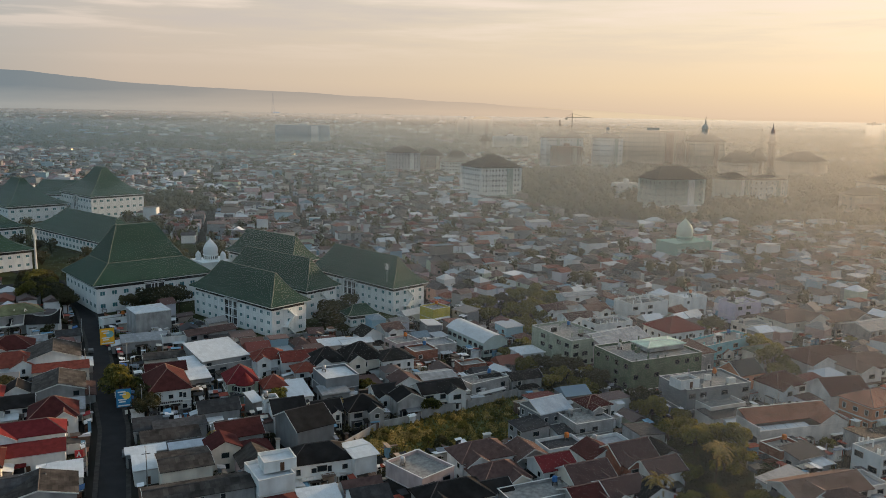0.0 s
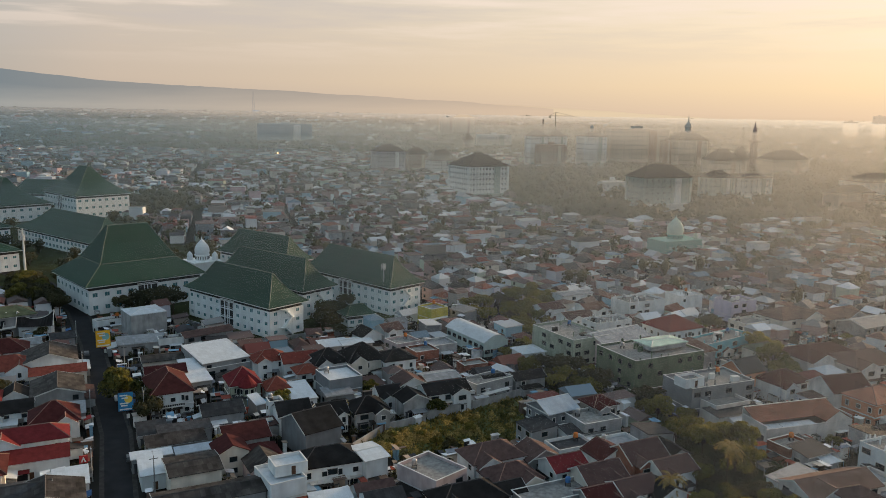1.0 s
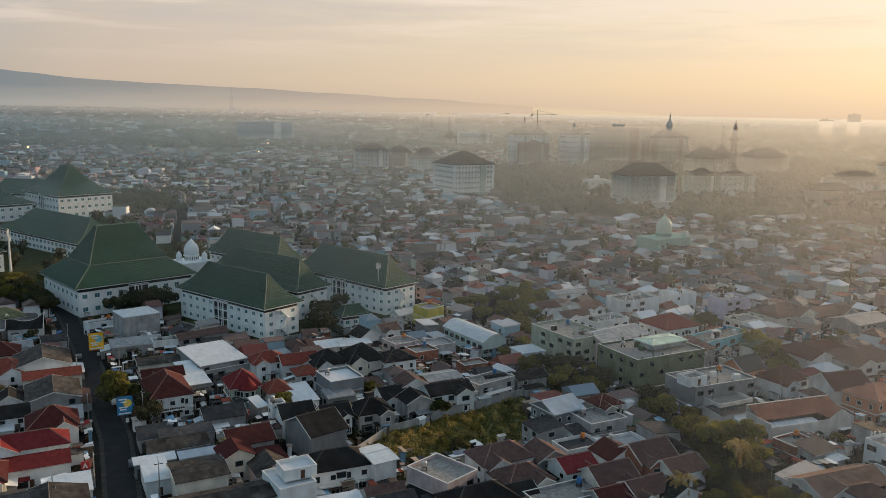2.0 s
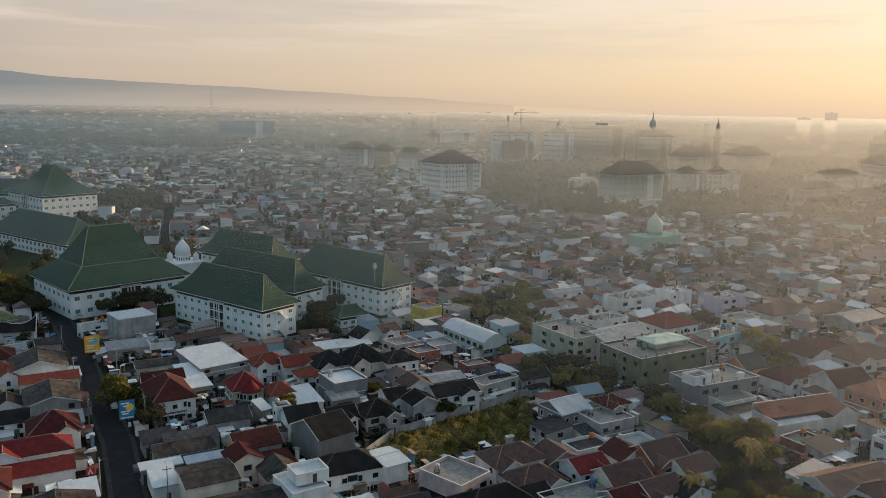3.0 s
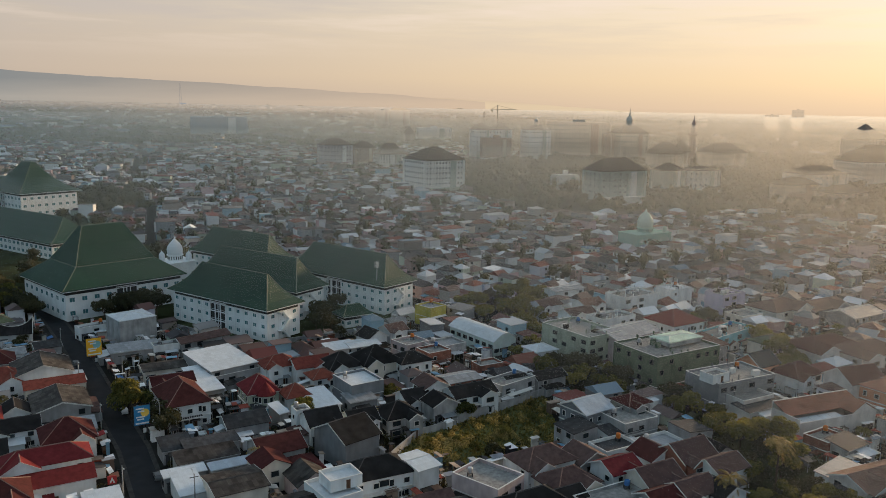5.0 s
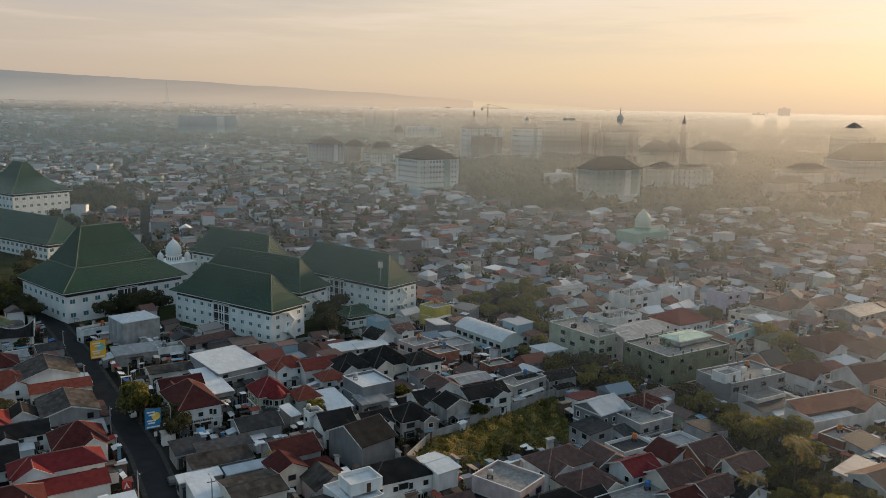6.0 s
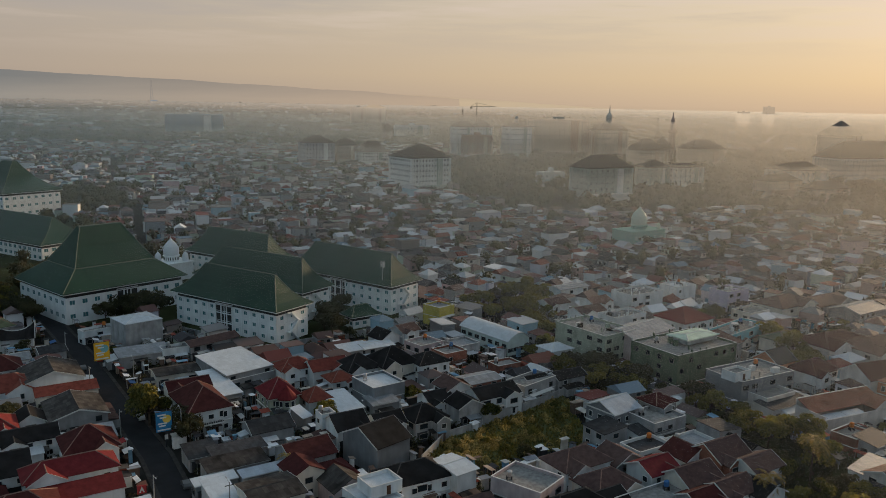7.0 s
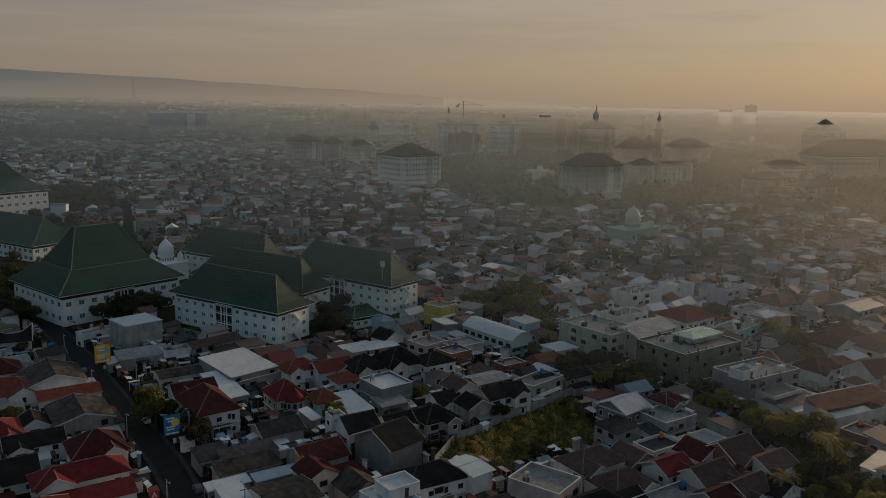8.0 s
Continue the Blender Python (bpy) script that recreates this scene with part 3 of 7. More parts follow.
        if storeys > 1 and rnd.random() < 0.7:
            aw = rnd.uniform(0.5, 0.95) * ww_
            za = tall / storeys
            part("awning", Shape().rings([[(-aw, -dd - 1.3, za - 0.25), (aw, -dd - 1.3, za - 0.25), (aw, -dd, za + 0.1), (-aw, -dd, za + 0.1)], [(-aw, -dd - 1.3, za - 0.15), (aw, -dd - 1.3, za - 0.15), (aw, -dd, za + 0.2), (-aw, -dd, za + 0.2)]]), rnd.choice((rm, TRIM, ROOF["dark_metal"], ROOF["brown"])), ob)
    if windows and not perch and w > 6.5 and tall < 9:
        # a dark panel standing in for the shaded carport opening, and its canopy
        u, e = rnd.uniform(-0.3, 0.3) * ww_, min(1.7, ww_ * 0.45)
        part("shutter", Shape().box(u - e, -dd - 0.05, 0, u + e, -dd + 0.02, 2.4), rnd.choice((DARK_STEEL, DARK_STEEL, DOOR_MAT)), ob, "dark panel standing in for a shaded opening")
        g_ = rnd.uniform(1.6, 2.6)
        part("canopy", Shape().rings([[(u - e - 0.5, -dd - g_, zc_), (u + e + 0.5, -dd - g_, zc_), (u + e + 0.5, -dd, zc_ + 0.35), (u - e - 0.5, -dd, zc_ + 0.35)] for zc_ in (2.55, 2.66)]), rnd.choice((ROOF["white_metal"], ROOF["rust"], ROOF["grey_metal"], rm)), ob)
        for k in (-1, 1):
            part("canopy_post", Shape().tube((u + k * (e + 0.3), -dd - g_ + 0.15, 0), (u + k * (e + 0.3), -dd - g_ + 0.15, 2.56), 0.06, n=5), TRIM, ob)
    if windows and not perch and roof in ("hip", "gable") and w > 8 and d > 7.5 and not turn and not grand and roof_m in ("maroon", "red", "orange", "brown", "charcoal", "faded"):
        # a projecting bay under a cross roof of its own
        cw = w * extra.uniform(0.36, 0.5)
        cu = extra.choice((-1, 1)) * (ww_ - cw / 2 - 0.2)
        out_, low_ = extra.uniform(1.3, 2.4), extra.uniform(0.0, 0.5)
        rise_ = max(pitch, 0.45) * cw / 2
        back = d * 0.3
        cross = gable_shape(dd + out_ - (dd - back) + 0.5, cw, tall - low_ + 0.1, rise_)
        mid = -(dd + out_ + 0.25) + (dd + out_ - (dd - back) + 0.5) / 2
        cross.v = [(cu - b, a + mid, c) for a, b, c in cross.v]
        part("bay_roof", cross, rm, ob, f"{rw} cross roof")
        pr = [(cu - cw / 2 + 0.4, 0), (cu + cw / 2 - 0.4, 0), (cu + cw / 2 - 0.4, tall - low_ + 0.05), (cu, tall - low_ + rise_ - 0.2), (cu - cw / 2 + 0.4, tall - low_ + 0.05)]
        part("bay_wall", Shape().rings([[(a, -dd - out_, c) for a, c in pr], [(a, -dd + 0.1, c) for a, c in pr]]), wm, ob)
        part("bay_ridge", Shape().tube((cu, -dd - out_ - 0.25, tall - low_ + rise_ + 0.1), (cu, mid + back, tall - low_ + rise_ + 0.1), 0.15, n=4), RIDGE_DARK if roof_m == "charcoal" else RIDGE, ob)
        for k in range(storeys):
            put_window(WINDOW[extra.randrange(4)], ob, pose(cu, -dd - out_, k * tall / storeys + tall / storeys * 0.52))
        part("bargeboard", Shape().rings([[(cu + a, -dd - out_ - 0.32, c - 0.28), (cu + a, -dd - out_ - 0.26, c - 0.28), (cu + a, -dd - out_ - 0.26, c + 0.04), (cu + a, -dd - out_ - 0.32, c + 0.04)] for a, c in ((-cw / 2, tall - low_ + 0.1), (0, tall - low_ + 0.1 + rise_), (cw / 2, tall - low_ + 0.1))]), TRIM, ob)
    if grand:
        for side in (0, 1, 3):
            half, far_ = ((ww_, dd), (dd, ww_), (ww_, dd), (dd, ww_))[side]
            n_ = max(2, int(2 * half / 3.1))
            at_ = pose(0, 0, 0, 0, 0, 90 * side)
            for k in range(2):
                part("cornice", Shape().box(-half - 0.15, -far_ - 0.22, tall * (0.47 + 0.5 * k) - 0.14, half + 0.15, -far_ + 0.0, tall * (0.47 + 0.5 * k) + 0.16), TRIM, ob, at=at_)
                for i in range(n_):
                    put_window(WINDOW[(0, 2)[(i + k) % 2]], ob, at_ @ pose(-half + (i + 0.5) * 2 * half / n_, -far_ - 0.03, tall * (0.24 + 0.48 * k)))
        zb = tall * 0.47
        slab = Shape().box(-ww_ * 0.75, -dd - 1.5, zb - 0.12, ww_ * 0.55, -dd, zb + 0.12)
        part("balcony", slab, TRIM, ob, "white balcony slab")
        rail = Shape().box(-ww_ * 0.75, -dd - 1.5, zb + 0.85, ww_ * 0.55, -dd - 1.42, zb + 0.95)
        for i in range(13):
            u = -ww_ * 0.75 + i * (ww_ * 1.3 - 0.1) / 12
            rail.box(u, -dd - 1.48, zb + 0.12, u + 0.09, -dd - 1.44, zb + 0.85)
        part("balcony_rail", rail, TRIM, ob)
        for u in (-ww_ * 0.72, -ww_ * 0.1, ww_ * 0.5):
            part("column", Shape().lathe([(0.24, 0), (0.24, 0.2), (0.17, 0.25), (0.15, zb - 0.4), (0.22, zb - 0.3), (0.22, zb - 0.12)], u, -dd - 1.3, 10), TRIM, ob)
    return ob


# ---- trees ----
def tree_meshes(seed, height, radius, leaves, size, lobes=7, squat=0.8):
    r = random.Random(seed)
    trunk = Shape()
    fork = height * r.uniform(0.32, 0.42)
    trunk.tube((0, 0, -0.2), (r.uniform(-0.3, 0.3), r.uniform(-0.3, 0.3), fork), 0.045 * height * 0.6, 0.03 * height * 0.6, 7)
    balls = []
    for i in range(lobes):
        a, q = 2.4 * i + r.uniform(-0.4, 0.4), radius * (0.25 + 0.55 * math.sqrt((i + 0.4) / lobes))
        c = Vector((q * math.cos(a), q * math.sin(a), height * r.uniform(0.52, 0.80) - 0.12 * q))
        if i == 0:
            c = Vector((0, 0, height * 0.8))
        balls.append((c, radius * r.uniform(0.34, 0.55)))
        mid = Vector((c.x * 0.45, c.y * 0.45, (fork + c.z) / 2 - 0.3))
        trunk.tube((0, 0, fork * 0.92), mid, 0.014 * height, 0.009 * height, 5).tube(mid, c, 0.009 * height, 0.003 * height, 4)
    crown = Shape()
    for i in range(leaves):
        c, q = balls[r.randrange(lobes)]
        d = Vector((r.gauss(0, 1), r.gauss(0, 1), r.gauss(0.25, 1))).normalized()
        p = c + Vector((d.x, d.y, d.z * squat)) * q * (r.uniform(0.55, 1.08) ** 0.6)
        nrm = (d + Vector((r.gauss(0, 0.5), r.gauss(0, 0.5), r.gauss(0.3, 0.5)))).normalized()
        u = nrm.orthogonal().normalized()
        w = nrm.cross(u)
        s = size * r.uniform(0.55, 1.25)
        bend = nrm * s * -0.25
        crown.add([tuple(p - u * s + bend), tuple(p - w * s * 0.62), tuple(p + u * s + bend), tuple(p + w * s * 0.62)], [(0, 1, 2, 3)])
    return trunk, crown


def make_tree(seed, height, radius, leaves, size, leaf, label, name="tree"):
    ob = thing(name, 0, -600, 0, 0, label, "tree", "trees among the houses")
    t, c = tree_meshes(seed, height, radius, leaves, size)
    part("trunk", t, BARK, ob)
    part("crown", c, leaf, ob)
    return ob


def palm_tree(x, y, h, seed):
    r = random.Random(seed)
    ob = thing("palm_tree", x, y, 0, r.uniform(0, 360), "tall palm with sunlit drooping fronds", "palm tree", "palms")
    trunk = Shape()
    for i in range(5):
        trunk.tube((0.12 * i, 0, h * i / 5 - 0.1), (0.12 * (i + 1), 0, h * (i + 1) / 5), 0.24 - 0.02 * i, 0.22 - 0.02 * i, 7)
    part("trunk", trunk, BARK, ob)
    for k in range(17):
        a, lift = 2.4 * k, r.uniform(-0.15, 1.0)
        frond = Shape()
        n = 9
        pts = []
        for i in range(n + 1):
            q = i / n
            pts.append(Vector((3.6 * q * math.cos(a), 3.6 * q * math.sin(a), 3.0 * (lift * q - 0.95 * q * q))) + Vector((0.6, 0, h)))
        side = Vector((-math.sin(a), math.cos(a), 0))
        for i in range(n):
            frond.tube(pts[i], pts[i + 1], 0.035, n=3)
            for sgn in (-1, 1):
                for q in (0.0, 0.5):
                    p = pts[i].lerp(pts[i + 1], q)
                    tip = p + side * sgn * 0.95 * math.sin(math.pi * (0.12 + 0.8 * (i + q) / n)) + (pts[i + 1] - pts[i]) * 0.6 + Vector((0, 0, -0.35))
                    e = (pts[i + 1] - pts[i]) * 0.42
                    frond.add([tuple(p), tuple(p + e), tuple(tip)], [(0, 1, 2)])
        part("frond", frond, PALM, ob)
    return ob


# ---- ground, street, lot ----
LOT = [(-27, 203), (-19, 218), (-10.7, 222.4), (-7.5, 226), (6.2, 235), (13.7, 243), (22, 247), (20.5, 225), (22, 214), (13.7, 208.6), (6, 207), (-0.2, 202), (-8, 198), (-13.5, 201), (-20, 200)]
def land(y):
    """The plain lies level and rises gently in the far distance."""
    return 61.0 * min(max((y - 3000) / 1740, 0), 1)


ground = Shape()
edges_x = [-4200, -1800, -900, -450, -225, -110, 0, 110, 225, 450, 900, 1800, 4200]
edges_y = [-2500, -900, -300, 0, 150, 300, 500, 800, 1200, 1800, 2600, 3000, 3600, 4740, 4760]
nx = len(edges_x)
ground.add([(a, b, land(b)) for b in edges_y for a in edges_x], [(j * nx + i, j * nx + i + 1, (j + 1) * nx + i + 1, (j + 1) * nx + i) for j in range(len(edges_y) - 1) for i in range(nx - 1)])
solid("ground", ground, EARTH, "dusty grey-brown town ground between the houses", "ground", "structure")
lot = Shape().add([(a, b, 0.03) for a, b in LOT], [tuple(range(len(LOT)))])
solid("vacant_lot", lot, GRASS, "overgrown grassy vacant lot", "ground", "structure")

STREET = [(-30, 60), (-58, 125), (-76.5, 173), (-92.5, 213), (-112, 252), (-134, 297), (-160, 345), (-200, 400), (-300, 480)]


def strip(points, left, right, z0, z1):
    """A ribbon with thickness along a line of points, between two offsets."""
    s = Shape()
    rings = []
    for i, (a, b) in enumerate(points):
        p, q = points[max(i - 1, 0)], points[min(i + 1, len(points) - 1)]
        d = Vector((q[0] - p[0], q[1] - p[1])).normalized()
        n = (d.y, -d.x)
        rings.append([(a + n[0] * left, b + n[1] * left, z0), (a + n[0] * right, b + n[1] * right, z0), (a + n[0] * right, b + n[1] * right, z1), (a + n[0] * left, b + n[1] * left, z1)])
    return s.rings(rings)


solid("road", strip(STREET, -3.1, 3.1, -0.1, 0.05), ASPHALT, "dark asphalt town street", "road", "structure")
for n, (a, b) in enumerate(((-4.2, -3.1), (3.1, 4.2))):
    solid("pavement", strip(STREET, a, b, -0.1, 0.17), PAVING, "grey block pavement with raised kerb", "pavement", "structure")
for i in range(len(STREET) - 1):
    p, q = Vector(STREET[i]), Vector(STREET[i + 1])
    take(*((p + q) / 2), (q - p).length + 2, 12.0, math.degrees(math.atan2(q.y - p.y, q.x - p.x)))
VERGE = [(40, 262), (52, 257), (62, 241), (70, 226), (76, 224), (84, 207), (92, 186), (90, 155), (46, 155), (52, 186), (57, 201), (50, 226), (42, 236), (24, 262), (20, 284), (31, 298), (42, 281)]
solid("grass_verge", Shape().add([(a, b, 0.025) for a, b in VERGE], [tuple(range(len(VERGE)))]), VERGE_GRASS, "sunlit rough grass below the trees", "ground", "structure")


# ---- the campus with green roofs ----
def swept_roof(rings):
    """A roof lofted through (half length, half depth, height) rings, outwards in."""
    return Shape().rings([[(-a, -b, z), (a, -b, z), (a, b, z), (-a, b, z)] for a, b, z in rings])


def campus_window(w, h):
    s = Shape()
    t = 0.12
    s.box(-w / 2 - t, -0.08, -h / 2 - t, -w / 2, 0.02, h / 2 + t).box(w / 2, -0.08, -h / 2 - t, w / 2 + t, 0.02, h / 2 + t)
    s.box(-w / 2, -0.08, h / 2, w / 2, 0.02, h / 2 + t).box(-w / 2, -0.14, -h / 2 - t, w / 2, 0.02, -h / 2)
    s.box(-0.04, -0.07, -h / 2, 0.04, 0.01, h / 2)
    return s.mesh("window_frame", CAMPUS_WALL), Shape().box(-w / 2, -0.03, -h / 2, w / 2, 0.0, h / 2).mesh("pane", CAMPUS_PANE)


CW = campus_window(1.6, 1.3)
CW_TALL = campus_window(2.0, 1.7)


def campus_block(x, y, length, depth, rot, eave, ridge_z, ridge_len, rows=3, name="campus_building", label="", win=CW, bay=4.4, tiers=None, gap=True, loggia=True):
    """A long white block with rows of windows under a steep swept green hipped roof; length along its local x."""
    ob = thing(name, x, y, 0, rot, label or "white campus block with a steep swept green hipped roof", "campus building", "green-roofed campus")
    take(x, y, length, depth, rot, 3.0)
    hl, hd = length / 2, depth / 2
    wl, wd = hl - 1.7, hd - 1.7
    walls = Shape().box(-wl, -wd, 0, wl, wd, eave - 1.9)
    part("wall", walls, CAMPUS_WALL, ob)
    if gap:
        # dark core paints the shade of the open gap under the eaves
        part("clerestory", Shape().box(-wl + 0.35, -wd + 0.35, eave - 1.9, wl - 0.35, wd - 0.35, eave - 0.4), GAP_SHADE, ob, "recessed core painted dark as the shaded eave gap")
    part("eave_slab", Shape().box(-hl + 0.25, -hd + 0.25, eave - 0.4, hl - 0.25, hd - 0.25, eave), CAMPUS_WALL, ob, "white eave slab")
    rl = ridge_len / 2
    if tiers:
        rings = tiers
    else:
        rings = [(hl, hd, eave + 0.01), (hl, hd, eave + 0.2)]
        rise = ridge_z - eave - 0.2
        for q, lift in ((0.3, 0.17), (0.58, 0.42), (0.8, 0.70)):
            rings.append((hl + (rl - hl) * q, hd + (0.25 - hd) * q, eave + 0.2 + rise * lift))
        rings.append((rl, 0.25, ridge_z))
    part("roof", swept_roof(rings), CAMPUS_ROOF, ob, "dark green tiled roof")
    caps = Shape()
    for sx in (-1, 1):
        for sy in (-1, 1):
            for a, b in zip(rings[1:], rings[2:]):
                caps.tube((sx * a[0], sy * a[1], a[2]), (sx * b[0], sy * b[1], b[2]), 0.16, n=4)
    a, b, z = rings[-1]
    caps.tube((-a, 0, z), (a, 0, z), 0.2, n=4)
    part("ridge_cap", caps, CAMPUS_RIDGE, ob, "pale ridge line")
    step = (eave - 1.6) / rows
    for side, (half, far_) in enumerate(((wl, wd), (wd, wl), (wl, wd), (wd, wl))):
        n = max(2, int(2 * half / bay))
        if y > 450:                                # far off: one row of windows a storey
            line = Shape()
            for i in range(n):
                u = -half + (i + 0.5) * 2 * half / n
                line.box(u - 1.1, -0.05, -0.85, u + 1.1, 0.02, 0.85, 1).box(u - 1.3, -0.22, -1.05, u + 1.3, 0.02, -0.85).box(u - 0.06, -0.1, -0.85, u + 0.06, 0.0, 0.85)
            me = line.mesh("window_row", CAMPUS_WALL, CAMPUS_PANE)
            for k in range(rows):
                part("window_row", me, None, ob, "row of teal windows with white sills", at=pose(0, 0, 0, 0, 0, 90 * side) @ pose(0, -far_, k * step + step * 0.58))
        for k in range(rows if y <= 450 else 0):
            for i in range(n):
                u = -half + (i + 0.5) * 2 * half / n
                if loggia and length > 40 and side in (0, 2) and abs(u) < 4.6:
                    continue
                wf = part("window", win[0], None, ob, at=pose(0, 0, 0, 0, 0, 90 * side) @ pose(u, -far_, k * step + step * 0.58))
                part("pane", win[1], None, wf, "teal glass pane")
        if loggia and length > 40 and side in (0, 2):
            turn_ = pose(0, 0, 0, 0, 0, 90 * side)
            # flat dark panel paints the shade inside the loggia
            part("loggia", Shape().box(-4.4, -far_ - 0.03, 0.4, 4.4, -far_ + 0.01, eave - 2.2), GAP_SHADE, ob, "dark panel painted as the shaded loggia interior", at=turn_)
            for k in range(rows + 1):
                part("loggia_floor", Shape().box(-4.6, -far_ - 0.5, k * step + 0.1, 4.6, -far_ - 0.03, k * step + 0.35).box(-4.6, -far_ - 0.5, k * step + 1.0, 4.6, -far_ - 0.42, k * step + 1.12), CAMPUS_WALL, ob, at=turn_)
            for u in (-4.5, -1.5, 1.5, 4.5):
                part("column", Shape().box(u - 0.18, -far_ - 0.46, 0, u + 0.18, -far_ - 0.1, eave - 1.9), CAMPUS_WALL, ob, at=turn_)
        # pilasters and floor bands in relief
        ribs = Shape()
        for k in range(1, rows):
            ribs.box(-half, -far_ - 0.06, k * step - 0.08, half, -far_, k * step + 0.08)
        for i in range(n + 1):
            u = -half + i * 2 * half / n
            ribs.box(max(u - 0.18, -half - 0.05), -far_ - 0.12, 0, min(u + 0.18, half + 0.05), -far_ - 0.062, eave - 1.9)
        part("pilaster", ribs, CAMPUS_WALL, ob, at=pose(0, 0, 0, 0, 0, 90 * side))
    return ob


campus_block(-84.6, 331.0, 58.0, 20.0, 139.5, 12.5, 23.6, 38.0, label="long white campus block, swept green roof, outside stair")
campus_block(-79.0, 362.3, 64.0, 20.0, 140.5, 12.5, 24.4, 46.0)
campus_block(-95.0, 422.0, 56.0, 20.0, 140.5, 12.5, 24.2, 41.0)
campus_block(-40.1, 373.6, 64.0, 21.5, 135.5, 12.5, 24.2, 46.0, label="white campus block with green roof beside the houses")
hall = campus_block(-146.5, 370.5, 54.0, 45.0, 41.5, 12.5, 34.0, 24.0, rows=2, name="campus_hall", label="great campus hall with a two-tiered steep green roof", win=CW_TALL, bay=5.0,
                    tiers=[(27.0, 22.5, 12.51), (27.0, 22.5, 12.75), (17.2, 12.8, 20.0), (16.9, 12.5, 20.7), (13.0, 6.6, 27.5), (9.0, 1.4, 35.0)])
campus_block(-289.0, 664.0, 62.0, 46.0, 137.0, 18.0, 39.0, 13.0, rows=3, name="campus_hall", label="tall campus hall with a peaked green swept roof", bay=5.0,
             tiers=[(31, 23, 18.01), (31, 23, 18.3), (22, 16, 22.5), (15, 10, 28.0), (10, 5, 34), (7.5, 1.6, 39)])
campus_block(-345.0, 640.0, 80.0, 46.0, 137.0, 12.5, 31.0, 16.0, rows=2, bay=6.0, label="wide campus building under a green swept roof",
             tiers=[(40, 23, 12.51), (40, 23, 12.8), (28, 15, 16.5), (18, 9, 21.0), (12, 4.5, 26.5), (9.0, 1.5, 31)])
campus_block(-230.0, 511.0, 100.0, 36.0, 140.3, 9.0, 21.0, 68.0, rows=2, label="low campus building with a long green roof", loggia=False)
campus_block(-330.0, 702.0, 74.0, 30.0, 175.0, 13.0, 24.0, 56.0, rows=2, label="linking campus wing with a long green roof", loggia=False)
campus_block(-252.0, 436.0, 44.0, 30.0, 137.0, 11.0, 20.0, 22.0, rows=2, label="low campus building with a green roof")
campus_block(-300.0, 520.0, 46.0, 30.0, 137.0, 11.0, 20.0, 24.0, rows=2, label="campus pavilion with a green roof")
campus_block(-38.0, 331.0, 14.0, 10.0, 30.0, 5.0, 8.6, 6.0, rows=1, name="gatehouse", label="small white gatehouse with mossy green roof", bay=3.5)


def outside_stair(block, x_end, depth, floors, step):
    """Zigzag stair flights against a block's short end."""
    for k in range(floors):
        s = Shape()
        z0 = k * step
        for i in range(10):
            u = -1.8 + 0.36 * i if k % 2 == 0 else 1.8 - 0.36 * i
            s.box(x_end, u - 0.18, z0 + step * i / 10, x_end + 1.5, u + 0.18, z0 + step * (i + 1) / 10 + 0.12)
        s.box(x_end, (1.8 if k % 2 == 0 else -3.4), z0 + step - 0.1, x_end + 1.5, (3.4 if k % 2 == 0 else -1.8), z0 + step + 0.08)
        part("stair_flight", s, CAMPUS_WALL, block, "white outside stair flight")


for ob in [o for o in scene.collection.objects if o.name in ("campus_building", "campus_building.003", "campus_building.001")]:
    ln = {"campus_building": 58, "campus_building.001": 64, "campus_building.003": 64}[ob.name]
    outside_stair(ob, -ln / 2 + 1.7 - 1.6, 20, 3, 3.6)

lawn = [(-188, 345), (-120, 333), (-72, 300), (-30, 325), (-6, 352), (-30, 400), (-80, 452), (-150, 500), (-190, 545), (-225, 610), (-262, 655), (-330, 760), (-420, 760), (-420, 470), (-230, 400)]
solid("lawn", Shape().add([(a, b, 0.02) for a, b in lawn], [tuple(range(len(lawn)))]), LAWN, "dark campus lawn under trees", "ground", "structure")
tier = Shape()
for a, b, c, e in ((-17.3, -12.9, 17.3, -12.6), (-17.3, 12.6, 17.3, 12.9), (-17.3, -12.6, -17.0, 12.6), (17.0, -12.6, 17.3, 12.6)):
    tier.box(a, b, 19.9, c, e, 20.2)
part("tier_trim", tier, CAMPUS_RIDGE, hall)


# ---- mosque domes ----
def onion(r, z):
    return [(r * 0.92, z), (r * 1.0, z + r * 0.35), (r * 1.0, z + r * 0.75), (r * 0.88, z + r * 1.15), (r * 0.66, z + r * 1.5), (r * 0.38, z + r * 1.8), (r * 0.14, z + r * 2.05), (r * 0.04, z + r * 2.3), (0.02, z + r * 2.6)]


